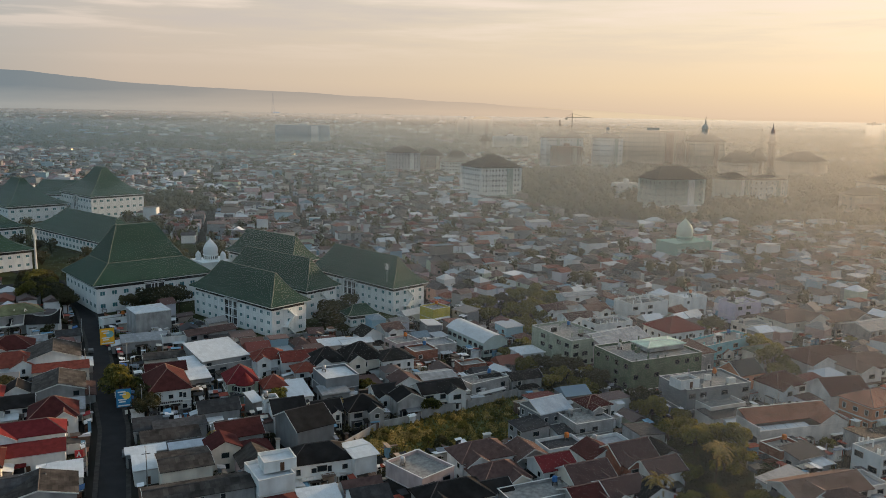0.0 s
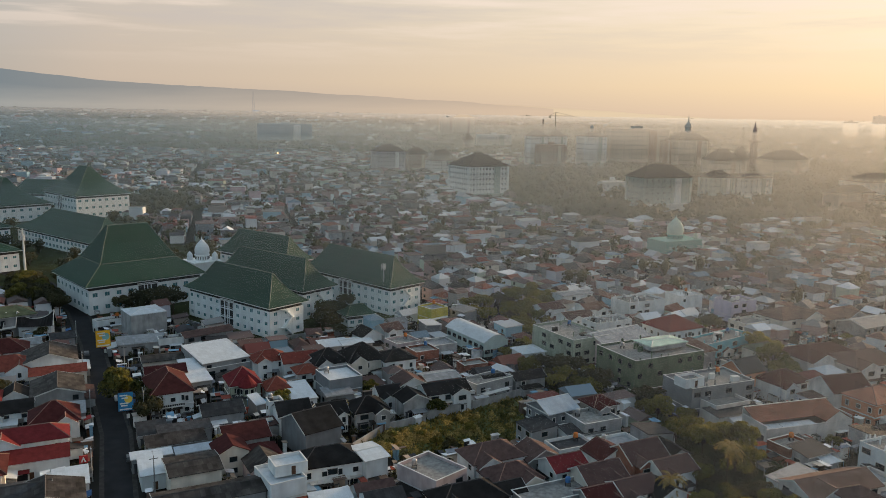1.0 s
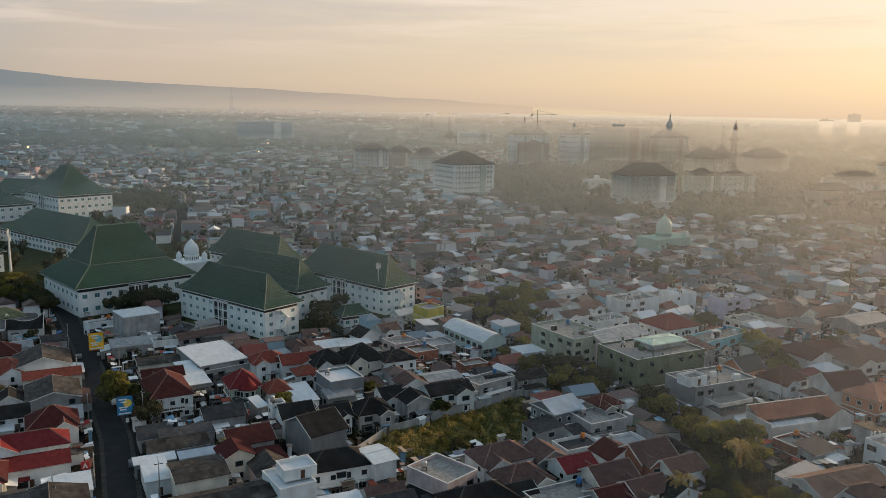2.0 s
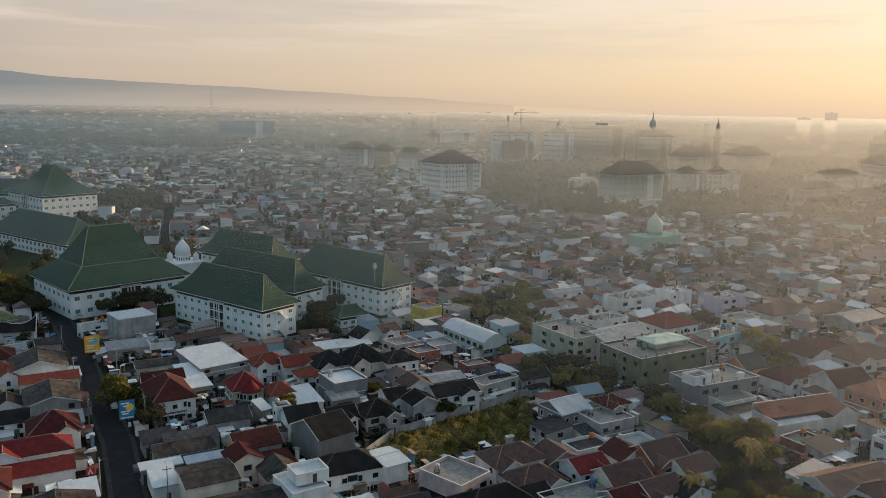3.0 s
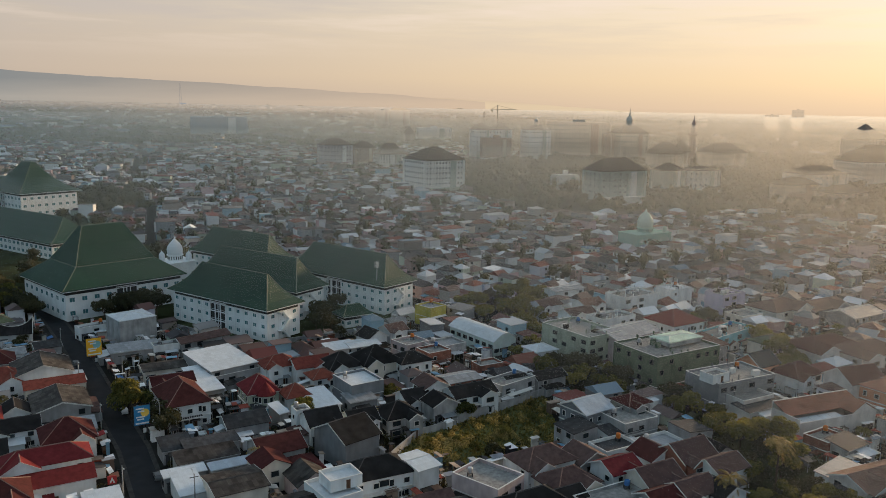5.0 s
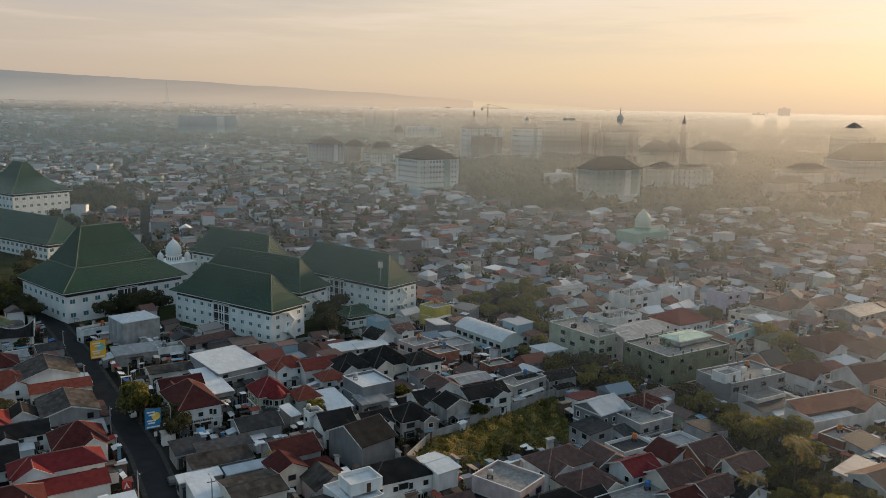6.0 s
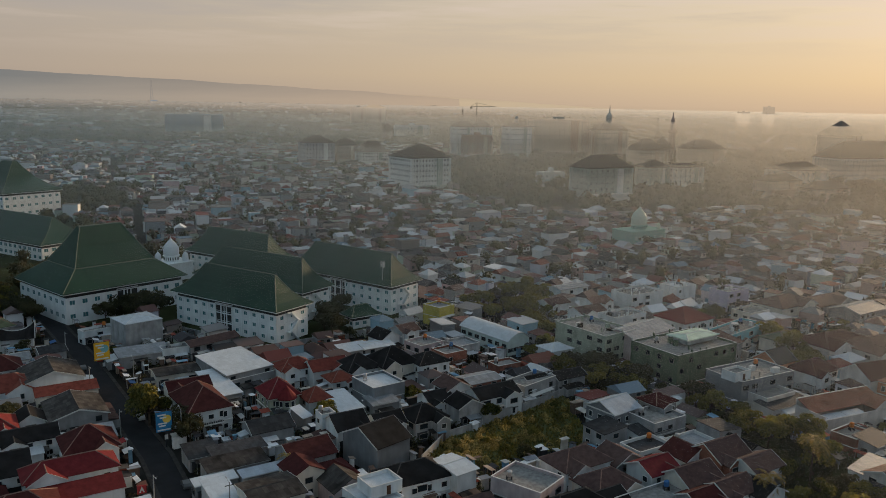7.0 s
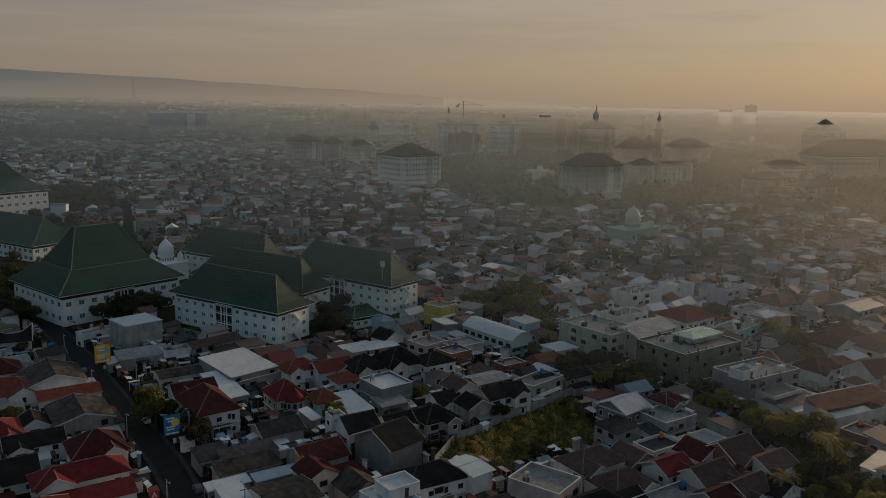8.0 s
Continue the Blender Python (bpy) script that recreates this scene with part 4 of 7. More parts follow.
def mosque(x, y, rot, r, dome_z, w, d, wall, dome_m, label, minis=()):
    ob = thing("mosque", x, y, 0, rot, label, "mosque")
    take(x, y, w, d, rot, 2.0)
    part("wall", Shape().box(-w / 2, -d / 2, 0, w / 2, d / 2, dome_z - 3.4), wall, ob)
    part("roof", Shape().box(-w / 2 - 0.4, -d / 2 - 0.4, dome_z - 3.4, w / 2 + 0.4, d / 2 + 0.4, dome_z - 2.9), wall, ob, "flat roof slab")
    part("drum", Shape().lathe([(r * 0.95, dome_z - 2.9), (r * 0.95, dome_z - 0.3), (r * 1.08, dome_z - 0.25), (r * 1.08, dome_z)], n=28), wall, ob)
    # dark panels paint the shade of the arches round the drum
    for i in range(20):
        a = 2 * math.pi * i / 20
        part("arch_opening", Shape().box(-0.22, -0.06, 0, 0.22, 0.06, 1.5), GAP_SHADE, ob, at=pose(r * 0.96 * math.cos(a), r * 0.96 * math.sin(a), dome_z - 2.2, 0, 0, math.degrees(a) + 90))
    part("dome", Shape().lathe(onion(r, dome_z), n=36), dome_m, ob, "smooth onion dome with a finial")
    for mx, my, mr in minis:
        part("small_dome", Shape().lathe([(mr, dome_z - 2.9), (mr, dome_z - 1.4)] + onion(mr, dome_z - 1.4), mx, my, 24), dome_m, ob)
    for k in range(4):
        for i in range(5):
            part("window", CW[0], None, ob, at=pose(0, 0, 0, 0, 0, 90 * k) @ pose(-w / 2 + (i + 0.5) * w / 5, -(d if k % 2 == 0 else d) / 2, (dome_z - 3.4) * 0.55))
    return ob


mosque(-128.0, 424.0, 40, 3.8, 11.6, 15, 15, CAMPUS_WALL, DOME_WHITE, "white mosque with a pale onion dome and small corner domes", [(-5.5, 3.0, 1.5), (5.0, -4.5, 1.5)])
TEAL = surface("teal_mosque_paint", (0.25, 0.45, 0.40), 0.7, 0.12)
mosque(150.0, 520.0, 27, 5.2, 12.0, 30, 18, TEAL, surface("mint_dome_tiles", (0.45, 0.55, 0.48), 0.35, 0.08), "teal-walled mosque with a mint dome among houses", [(12.0, -6.0, 1.3)])


# ---- houses that stand out ----

def saddle_house(x, y, rot, w, d, h):
    """A house under a saddle roof whose ridge sweeps up to horned ends with white rims."""
    ob = thing("traditional_house", x, y, 0, rot, "dark traditional house with a white-rimmed horned saddle roof", "house")
    take(x, y, w, d, rot, 0.5)
    part("wall", Shape().box(-w / 2 + 0.8, -d / 2 + 0.8, 0, w / 2 - 0.8, d / 2 - 0.8, h), WALL["white"], ob)
    n = 12
    roof, rim = Shape(), Shape()
    ridge = [(-w / 2 + w * i / n, h + 2.2 + 3.2 * abs(2 * i / n - 1) ** 2.5) for i in range(n + 1)]
    roof.rings([[(a, -d / 2, h - 0.1), (a, 0, z), (a, d / 2, h - 0.1), (a, 0, z - 0.5)] for a, z in ridge])
    part("roof", roof, ROOF["charcoal"], ob, "dark horned roof")
    for (a, z), (b, e) in zip(ridge, ridge[1:]):
        rim.tube((a, 0, z), (b, 0, e), 0.16, n=4)
    for a, z in (ridge[0], ridge[-1]):
        rim.tube((a, 0, z), (a, -d / 2, h), 0.16, n=4).tube((a, 0, z), (a, d / 2, h), 0.16, n=4)
    part("rim", rim, TRIM, ob, "white roof rim")


saddle_house(-176.0, 305.0, 5, 13, 8, 4.2)
saddle_house(-160.0, 309.0, 15, 13, 8, 4.2)
house(-84.8, 233.5, 12.5, 17.8, 7.0, 27, 'hip', 'maroon', 'white', 0.75, grand=True)
sage = house(-64.4, 240.2, 10.0, 11.0, 6.5, 25, 'hip', 'red', 'sage', 0.8, grand=True)
part("round_bay", Shape().lathe([(2.4, 0), (2.4, 6.1)], 0.6, -5.0, 14), WALL["sage"], sage, "sage-green rounded bay")
part("bay_cornice", Shape().lathe([(2.45, 2.9), (2.75, 3.0), (2.75, 3.3), (2.45, 3.35)], 0.6, -5.0, 14), TRIM, sage)
part("bay_cap", Shape().lathe([(2.95, 6.1), (2.95, 6.35), (1.6, 7.9), (0.1, 9.6)], 0.6, -5.0, 14), ROOF["red"], sage, "red faceted bay roof")
for a_ in (-60, -20, 20, 60):
    for z_ in (1.6, 4.8):
        put_window(WINDOW[2], sage, pose(0.6, -5.0, z_, 0, 0, a_) @ pose(0, -2.36, 0))
house(-79.9, 267.8, 16.4, 20.6, 6.5, 36, 'mono', 'white_metal', 'grey', 0.06)
house(-75.1, 261.5, 15.6, 7.1, 5.0, 36, 'flat', 'white_metal', 'grey')
house(-82.7, 253.0, 7.0, 20.5, 4.5, 29, 'mono', 'white_metal', 'grey', 0.08)
house(-91.3, 250.5, 13.0, 8.0, 5.5, 25, 'gable', 'maroon', 'cream', 0.5)
house(-61.1, 264.4, 12.0, 9.0, 6.0, 25, 'hip', 'orange', 'white', 0.6)
house(-51.0, 263.9, 13.0, 9.0, 6.0, 25, 'gable', 'orange', 'white', 0.55)
house(-46.9, 255.0, 9.0, 8.0, 5.0, 25, 'hip', 'orange', 'white', 0.5)
house(-53.8, 238.9, 8.0, 8.0, 5.0, 25, 'hip', 'orange', 'white', 0.75)
house(-50.8, 221.2, 4.0, 4.0, 7.5, 25, 'flat', 'concrete', 'white')
house(-45.4, 217.8, 10.0, 10.0, 5.5, 25, 'gable', 'charcoal', 'white', 0.6)
house(-55.6, 203.2, 12.2, 11.6, 5.0, 28, 'gable', 'maroon', 'concrete', 0.45, windows=False)
house(-71.8, 199.0, 15.0, 7.0, 4.6, 25, 'mono', 'rust', 'concrete', 0.1, windows=False)
house(-72.3, 207.8, 14.0, 6.0, 4.2, 25, 'mono', 'dark_metal', 'concrete', 0.08, windows=False)
house(-81.0, 208.0, 8.0, 8.0, 3.6, 25, 'mono', 'dark_metal', 'grey', 0.12)
house(-64.0, 194.5, 13.0, 4.0, 4.4, 25, 'mono', 'blue_metal', 'concrete', 0.1, windows=False)
house(-65.9, 221.0, 12.0, 10.0, 4.5, 25, 'gable', 'dark_metal', 'grey', 0.4)
house(-57.5, 228.5, 3.5, 6.0, 4.0, 40, 'mono', 'white_metal', 'grey', 0.25, windows=False)
house(-62.1, 180.6, 12.3, 11.8, 6.5, 26, 'gable', 'rust', 'cream', 0.14, windows=False)
house(-73.2, 184.7, 6.0, 11.0, 4.0, 25, 'mono', 'white_metal', 'white', 0.1)
house(-75.4, 191.3, 10.0, 4.0, 4.0, 25, 'mono', 'white_metal', 'grey', 0.1)
house(-54.8, 168.4, 24.0, 9.0, 5.5, 25, 'gable', 'rust', 'concrete', 0.25)
house(-40.5, 174.6, 8.4, 11.0, 7.5, 31, 'flat', 'white_metal', 'white')
house(-39.0, 175.9, 7.5, 6.0, 10.0, 27, 'flat', 'white_metal', 'white', 0, perch=7.4)
house(-107.7, 210.2, 13.0, 12.0, 6.0, 25, 'hip', 'maroon', 'white', 0.7)
house(-106.8, 193.0, 20.0, 9.0, 7.2, 25, 'hip', 'red', 'white', 0.6)
house(-102.7, 186.0, 18.0, 5.0, 4.8, 25, 'mono', 'red', 'white', 0.35)
house(-118.1, 234.9, 15.0, 17.0, 5.5, 25, 'gable', 'rust', 'grey', 0.3, turn=True)
house(-132.8, 261.6, 17.0, 17.0, 6.5, 25, 'gable', 'rust', 'white', 0.35, turn=True)
house(-125.0, 250.4, 17.0, 5.0, 4.8, 25, 'mono', 'orange', 'cream', 0.3)
house(-143.0, 254.5, 17.0, 12.0, 5.0, 25, 'hip', 'orange', 'white', 0.6)
house(-151.7, 270.0, 15.0, 12.0, 6.0, 25, 'hip', 'maroon', 'white', 0.6)
house(-127.9, 229.1, 8.0, 9.0, 5.0, 25, 'gable', 'charcoal', 'white', 0.6, turn=True)
house(-124.2, 217.5, 14.0, 9.0, 5.0, 25, 'gable', 'charcoal', 'white', 0.5)
house(-124.5, 232.2, 9.0, 8.0, 4.0, 25, 'mono', 'dark_metal', 'grey', 0.15)
house(-90.0, 167.4, 16.0, 12.0, 5.0, 25, 'gable', 'rust', 'grey', 0.25, turn=True)
house(-89.6, 178.5, 8.0, 9.0, 3.6, 25, 'mono', 'white_metal', 'white', 0.1)
house(-96.5, 167.9, 14.0, 12.0, 5.0, 25, 'gable', 'dark_metal', 'cream', 0.3)
house(-135.0, 221.0, 14.0, 12.0, 6.0, 25, 'hip', 'red', 'white', 0.6)
house(-123.6, 196.5, 14.0, 12.0, 6.0, 25, 'gable', 'charcoal', 'white', 0.6)
house(-154.7, 251.7, 14.0, 12.0, 6.0, 25, 'hip', 'orange', 'cream', 0.6)
house(-111.8, 176.7, 16.0, 12.0, 6.0, 25, 'hip', 'maroon', 'cream', 0.6)
house(-171.3, 308.6, 20.0, 12.0, 8.0, 40, 'hip', 'moss', 'grey', 0.5)
house(-119.4, 311.8, 13.8, 13.2, 9.5, 37, 'hip', 'white_metal', 'concrete', 0.2, over=0.1, windows=False)
house(-112.6, 289.2, 17.0, 9.0, 4.2, 25, 'mono', 'grey_metal', 'grey', 0.1)
house(-101.1, 291.8, 12.0, 5.0, 5.0, 25, 'flat', 'concrete', 'white')
house(-98.0, 268.0, 14.0, 9.0, 4.5, 25, 'gable', 'rust', 'cream', 0.2)
house(-91.4, 298.1, 20.0, 7.0, 5.0, 40, 'gable', 'brown', 'grey', 0.4)
house(-134.4, 316.2, 12.0, 5.0, 5.0, 40, 'flat', 'concrete', 'white')
house(-143.3, 293.8, 9.0, 9.0, 4.0, 30, 'gable', 'dark_metal', 'grey', 0.3)
house(-151.9, 285.5, 9.0, 9.0, 4.0, 30, 'gable', 'grey_metal', 'white', 0.3)
house(-41.1, 261.7, 12.0, 11.0, 6.5, 25, 'hip', 'charcoal', 'white', 0.7)
house(-30.1, 264.7, 14.0, 13.0, 7.0, 25, 'hip', 'charcoal', 'cream', 0.7)
house(-18.6, 264.2, 12.0, 10.0, 7.0, 25, 'hip', 'charcoal', 'white', 0.5, grand=True)
house(-41.9, 284.0, 11.0, 8.0, 5.5, 25, 'mono', 'white_metal', 'grey', 0.08)
house(-34.6, 287.4, 12.0, 9.0, 5.5, 25, 'gable', 'white_metal', 'grey', 0.15)
house(-35.5, 245.3, 10.8, 12.0, 7.5, 29, 'flat', 'white_metal', 'slate', windows=False)
house(-46.4, 235.7, 8.0, 14.0, 4.5, 25, 'mono', 'white_metal', 'white', 0.08)
house(-35.1, 237.2, 9.0, 7.0, 4.2, 25, 'mono', 'grey_metal', 'grey', 0.1)
house(-24.7, 221.7, 11.0, 10.0, 5.5, 25, 'hip', 'charcoal', 'concrete', 0.6)
house(-38.2, 205.8, 11.6, 14.3, 7.0, 38, 'gable', 'charcoal', 'slate', 0.5, windows=False)
house(-34.9, 219.8, 9.0, 8.0, 5.0, 25, 'gable', 'charcoal', 'white', 0.6)
house(-19.5, 237.3, 9.0, 8.0, 4.5, 25, 'gable', 'charcoal', 'white', 0.5)
house(-13.8, 242.8, 9.0, 9.0, 6.0, 25, 'gable', 'brown', 'white', 0.5, turn=True)
house(-4.3, 249.9, 12.0, 9.0, 5.5, 25, 'gable', 'grey_metal', 'brick', 0.2)
house(10.9, 245.5, 14.8, 7.6, 6.5, 37, 'flat', 'concrete', 'grey')
house(-2.9, 236.2, 15.0, 9.0, 6.0, 25, 'gable', 'charcoal', 'white', 0.5)
house(-12.2, 229.5, 9.0, 8.0, 5.5, 25, 'gable', 'charcoal', 'concrete', 0.5, turn=True)
house(6.6, 241.0, 9.0, 5.0, 4.5, 25, 'mono', 'white_metal', 'white', 0.1)
house(14.0, 249.0, 11.0, 6.0, 5.0, 25, 'gable', 'charcoal', 'white', 0.5)
house(23.8, 252.0, 12.0, 7.0, 5.0, 25, 'gable', 'charcoal', 'concrete', 0.5)
house(-18.2, 267.4, 10.0, 6.0, 4.0, 25, 'mono', 'grey_metal', 'white', 0.15)
house(27.4, 218.8, 11.3, 11.1, 7.5, 31, 'gable', 'blue_metal', 'slate', 0.45, grand=True)
house(37.7, 213.2, 12.0, 10.0, 7.0, 25, 'flat', 'concrete', 'grey')
house(40.9, 220.8, 9.0, 8.0, 8.0, 25, 'hip', 'maroon', 'grey', 0.5)
house(29.3, 199.2, 11.0, 7.0, 5.0, 25, 'flat', 'dark_metal', 'white')
house(-31.1, 184.6, 16.0, 10.0, 6.5, 22, 'hip', 'charcoal', 'white', 0.6, grand=True)
house(-21.5, 186.4, 6.7, 10.3, 7.5, 31, 'gable', 'white_metal', 'white', 0.12)
house(-6.2, 178.7, 10.1, 12.7, 7.5, 45, 'flat', 'concrete', 'rose')
house(8.3, 189.5, 15.0, 10.0, 6.0, 25, 'hip', 'brown', 'white', 0.6)
house(12.2, 179.8, 13.0, 10.0, 5.0, 25, 'hip', 'brown', 'cream', 0.6)
house(25.2, 184.5, 10.0, 9.0, 6.0, 25, 'gable', 'red', 'white', 0.5)
house(32.5, 179.7, 12.0, 10.0, 5.5, 25, 'gable', 'brown', 'cream', 0.6)
house(21.4, 172.1, 18.0, 8.0, 5.0, 25, 'flat', 'concrete', 'grey')
house(1.4, 169.5, 17.0, 10.0, 5.0, 25, 'hip', 'charcoal', 'grey', 0.6)
house(19.7, 192.4, 10.0, 9.0, 5.0, 25, 'gable', 'brown', 'grey', 0.5, turn=True)
house(37.5, 193.3, 10.0, 9.0, 5.0, 25, 'gable', 'maroon', 'white', 0.5, turn=True)
house(9.7, 173.7, 10.0, 7.0, 4.5, 25, 'gable', 'charcoal', 'white', 0.5)
house(41.7, 200.7, 11.0, 7.0, 5.0, 25, 'flat', 'grey_metal', 'white')
house(34.1, 209.1, 12.0, 6.0, 4.5, 25, 'mono', 'dark_metal', 'white', 0.15)
house(44.7, 190.7, 12.0, 11.0, 6.0, 25, 'gable', 'brown', 'brick', 0.6)
house(50.9, 184.7, 11.0, 9.0, 5.5, 25, 'gable', 'brown', 'white', 0.5)
house(39.5, 174.7, 11.0, 9.0, 5.0, 25, 'gable', 'brown', 'cream', 0.5)
house(46.4, 173.8, 9.0, 8.0, 4.5, 25, 'gable', 'charcoal', 'white', 0.5, turn=True)
house(31.1, 170.9, 10.0, 8.0, 5.0, 25, 'gable', 'maroon', 'grey', 0.5)
house(-30.8, 295.1, 9.0, 9.0, 6.0, 35, 'gable', 'charcoal', 'white', 0.6, turn=True)
house(-17.3, 288.5, 10.0, 9.0, 6.0, 35, 'flat', 'concrete', 'rose')
house(-22.8, 300.2, 9.0, 8.0, 7.0, 35, 'gable', 'brown', 'white', 0.5)
house(-5.2, 287.4, 13.0, 9.0, 5.5, 30, 'flat', 'grey_metal', 'concrete')
house(-9.9, 276.5, 9.0, 8.0, 6.5, 30, 'flat', 'concrete', 'brick')
house(7.3, 267.6, 9.0, 6.0, 4.5, 25, 'flat', 'concrete', 'brick')
house(-6.3, 332.1, 9.0, 9.0, 8.0, 40, 'flat', 'concrete', 'yellow')
house(65.2, 258.5, 28.5, 19.4, 13.0, 26, 'flat', 'concrete', 'green', storeys=4)
house(69.1, 260.7, 16.0, 9.0, 14.6, 27, 'hip', 'mint', 'concrete', 0.12, perch=13, windows=False)
house(81.3, 268.9, 14.0, 13.1, 10.0, 26, 'hip', 'faded', 'concrete', 0.55)
house(42.6, 281.3, 15.8, 23.1, 12.5, 30, 'flat', 'concrete', 'sage', storeys=4)
house(58.0, 280.3, 23.6, 14.6, 11.0, 33, 'gable', 'grey_metal', 'rose', 0.3, turn=False, storeys=3)
house(60.4, 303.4, 17.0, 9.0, 11.0, 27, 'flat', 'concrete', 'white', storeys=3)
house(50.4, 315.6, 14.0, 9.0, 9.0, 27, 'gable', 'brown', 'white', 0.4)
house(27.7, 279.0, 10.0, 9.0, 5.5, 25, 'hip', 'white_metal', 'white', 0.35)
house(78.2, 239.1, 23.4, 13.6, 9.5, 22, 'flat', 'concrete', 'slate', storeys=3)
house(70.2, 232.7, 7.0, 5.0, 12.0, 25, 'flat', 'concrete', 'white', 0, perch=9.2)
house(79.6, 230.6, 13.0, 9.4, 6.0, 24, 'flat', 'concrete', 'pale')
house(81.4, 225.3, 18.0, 7.0, 4.5, 25, 'mono', 'dark_metal', 'pale', 0.1)


def walled_hall(x, y, rot, w, d, h):
    """A long walled building with tiled roofs along its back and one end, open to a yard of pale sheets inside."""
    ob = thing("walled_hall", x, y, 0, rot, "long pale walled hall with faded orange roofs round a yard", "house")
    take(x, y, w, d, rot, 0.5)
    a, b, t = w / 2, d / 2, 0.25
    for x0, y0, x1, y1, z in ((-a, -b, a, -b + t, h - 1.2), (-a, b - t, a, b, h + 1.6), (-a, -b + t, -a + t, b - t, h - 0.4), (a - t, -b + t, a, b - t, h)):
        part("wall", Shape().box(x0, y0, 0, x1, y1, z).box(x0 - 0.06, y0 - 0.06, z, x1 + 0.06, y1 + 0.06, z + 0.12), WALL["pale"], ob)
    part("roof", Shape().rings([[(-a + t, -b * 0.15, h - 0.9), (a - t, -b * 0.15, h - 0.9), (a - t, b - t, h + 1.4), (-a + t, b - t, h + 1.4)], [(-a + t, -b * 0.15, h - 0.75), (a - t, -b * 0.15, h - 0.75), (a - t, b - t, h + 1.55), (-a + t, b - t, h + 1.55)]]), ROOF["dull_salmon"], ob, "faded orange tiled roof")
    end = gable_shape(d * 0.62, 9.0, h - 0.6, 2.6)
    end.v = [(a - 4.6 - q, p - b * 0.38, z) for p, q, z in end.v]
    part("end_roof", end, ROOF["dull_salmon"], ob, "faded orange gabled end roof")
    gable = Shape().rings([[(a - 9.0, -b - 0.02, h - 1.0), (a - 0.2, -b - 0.02, h - 1.0), (a - 4.6, -b - 0.02, h + 1.7)], [(a - 9.0, -b + t, h - 1.0), (a - 0.2, -b + t, h - 1.0), (a - 4.6, -b + t, h + 1.7)]])
    part("gable_wall", gable, WALL["pale"], ob)
    for k in range(5):
        u = -a + 2 + k * 3.6
        part("yard_sheet", Shape().rings([[(u - 1.7, -b + 0.4, h - 2.4), (u + 1.7, -b + 0.4, h - 2.4), (u + 1.7, -0.4, h - 1.9), (u - 1.7, -0.4, h - 1.9)], [(u - 1.7, -b + 0.4, h - 2.3), (u + 1.7, -b + 0.4, h - 2.3), (u + 1.7, -0.4, h - 1.8), (u - 1.7, -0.4, h - 1.8)]]), ROOF["white_metal"], ob)
    part("shutter", Shape().box(-a - 0.06, -b + 1.0, 0, -a, b - 2.5, 3.2), DARK_STEEL, ob, "dark side shutter")


def barrel_hall(x, y, rot, w, d, h, rise):
    """A shed under a shallow barrel roof of white sheets, its ridge along local y."""
    ob = thing("workshop_hall", x, y, 0, rot, "pale mint workshop hall under a white barrel sheet roof", "workshop")
    take(x, y, w, d, rot, 0.5)
    n = 10
    arc = [(-w / 2 + w * i / n, h + rise * math.sin(math.pi * i / n)) for i in range(n + 1)]
    part("roof", Shape().rings([[(u * 1.04, -d / 2 - 0.5, z) for u, z in arc] + [(u * 1.04, -d / 2 - 0.5, z - 0.15) for u, z in reversed(arc)], [(u * 1.04, d / 2 + 0.5, z) for u, z in arc] + [(u * 1.04, d / 2 + 0.5, z - 0.15) for u, z in reversed(arc)]]), ROOF["white_metal"], ob, "white barrel roof of metal sheets")
    part("wall", Shape().rings([[(-w / 2 + 0.3, q, 0), (w / 2 - 0.3, q, 0)] + [(u * 0.94, q, z - 0.17) for u, z in reversed(arc)] for q in (-d / 2, d / 2)]), WALL["mint_wall"], ob, "pale mint wall")
    for k in range(4):
        u = -w / 2 + (k + 0.6) * w / 4.2
        put_window(WINDOW[5], ob, pose(u, -d / 2, 2.0))
    for k in range(7):
        put_window(WINDOW[5], ob, pose(0, 0, 0, 0, 0, -90) @ pose(-d / 2 + (k + 0.5) * d / 7, -w / 2 + 0.3, 3.4))


walled_hall(96.1, 217.2, 17, 28.6, 10.4, 6.5)
barrel_hall(10.4, 300.5, 31, 11.0, 26.0, 5.5, 2.6)
house(86.7, 306.6, 18.0, 16.0, 8.0, 27, 'hip', 'red', 'white', 0.5, grand=True)
house(99.0, 288.3, 27.1, 9.4, 9.0, 35, 'flat', 'concrete', 'cyan', storeys=3)
house(127.2, 349.8, 15.0, 10.0, 9.0, 27, 'flat', 'concrete', 'lilac', storeys=3)
house(107.1, 359.1, 13.0, 10.0, 9.0, 27, 'flat', 'white_metal', 'white', storeys=3)
house(83.6, 348.1, 20.0, 12.0, 9.0, 27, 'flat', 'concrete', 'white', storeys=3)
house(57.9, 365.8, 18.0, 9.0, 7.0, 27, 'gable', 'grey_metal', 'white', 0.2)
house(118.8, 239.0, 14.9, 12.2, 7.5, 14, 'gable', 'maroon', 'pale', 0.6)
house(125.2, 230.5, 16.0, 12.0, 7.5, 27, 'hip', 'salmon', 'salmon_wall', 0.5, grand=True)
house(111.2, 194.5, 16.3, 8.3, 8.0, 24, 'flat', 'concrete', 'white', storeys=3)
house(129.8, 275.9, 26.0, 16.0, 7.0, 20, 'hip', 'maroon', 'pale', 0.4)
house(141.7, 268.9, 24.0, 16.0, 7.0, 20, 'hip', 'faded', 'pale', 0.4)
house(105.2, 248.9, 14.0, 11.0, 6.0, 27, 'hip', 'maroon', 'white', 0.6)
house(86.3, 177.6, 22.0, 11.0, 5.0, 20, 'gable', 'faded', 'pale', 0.4)
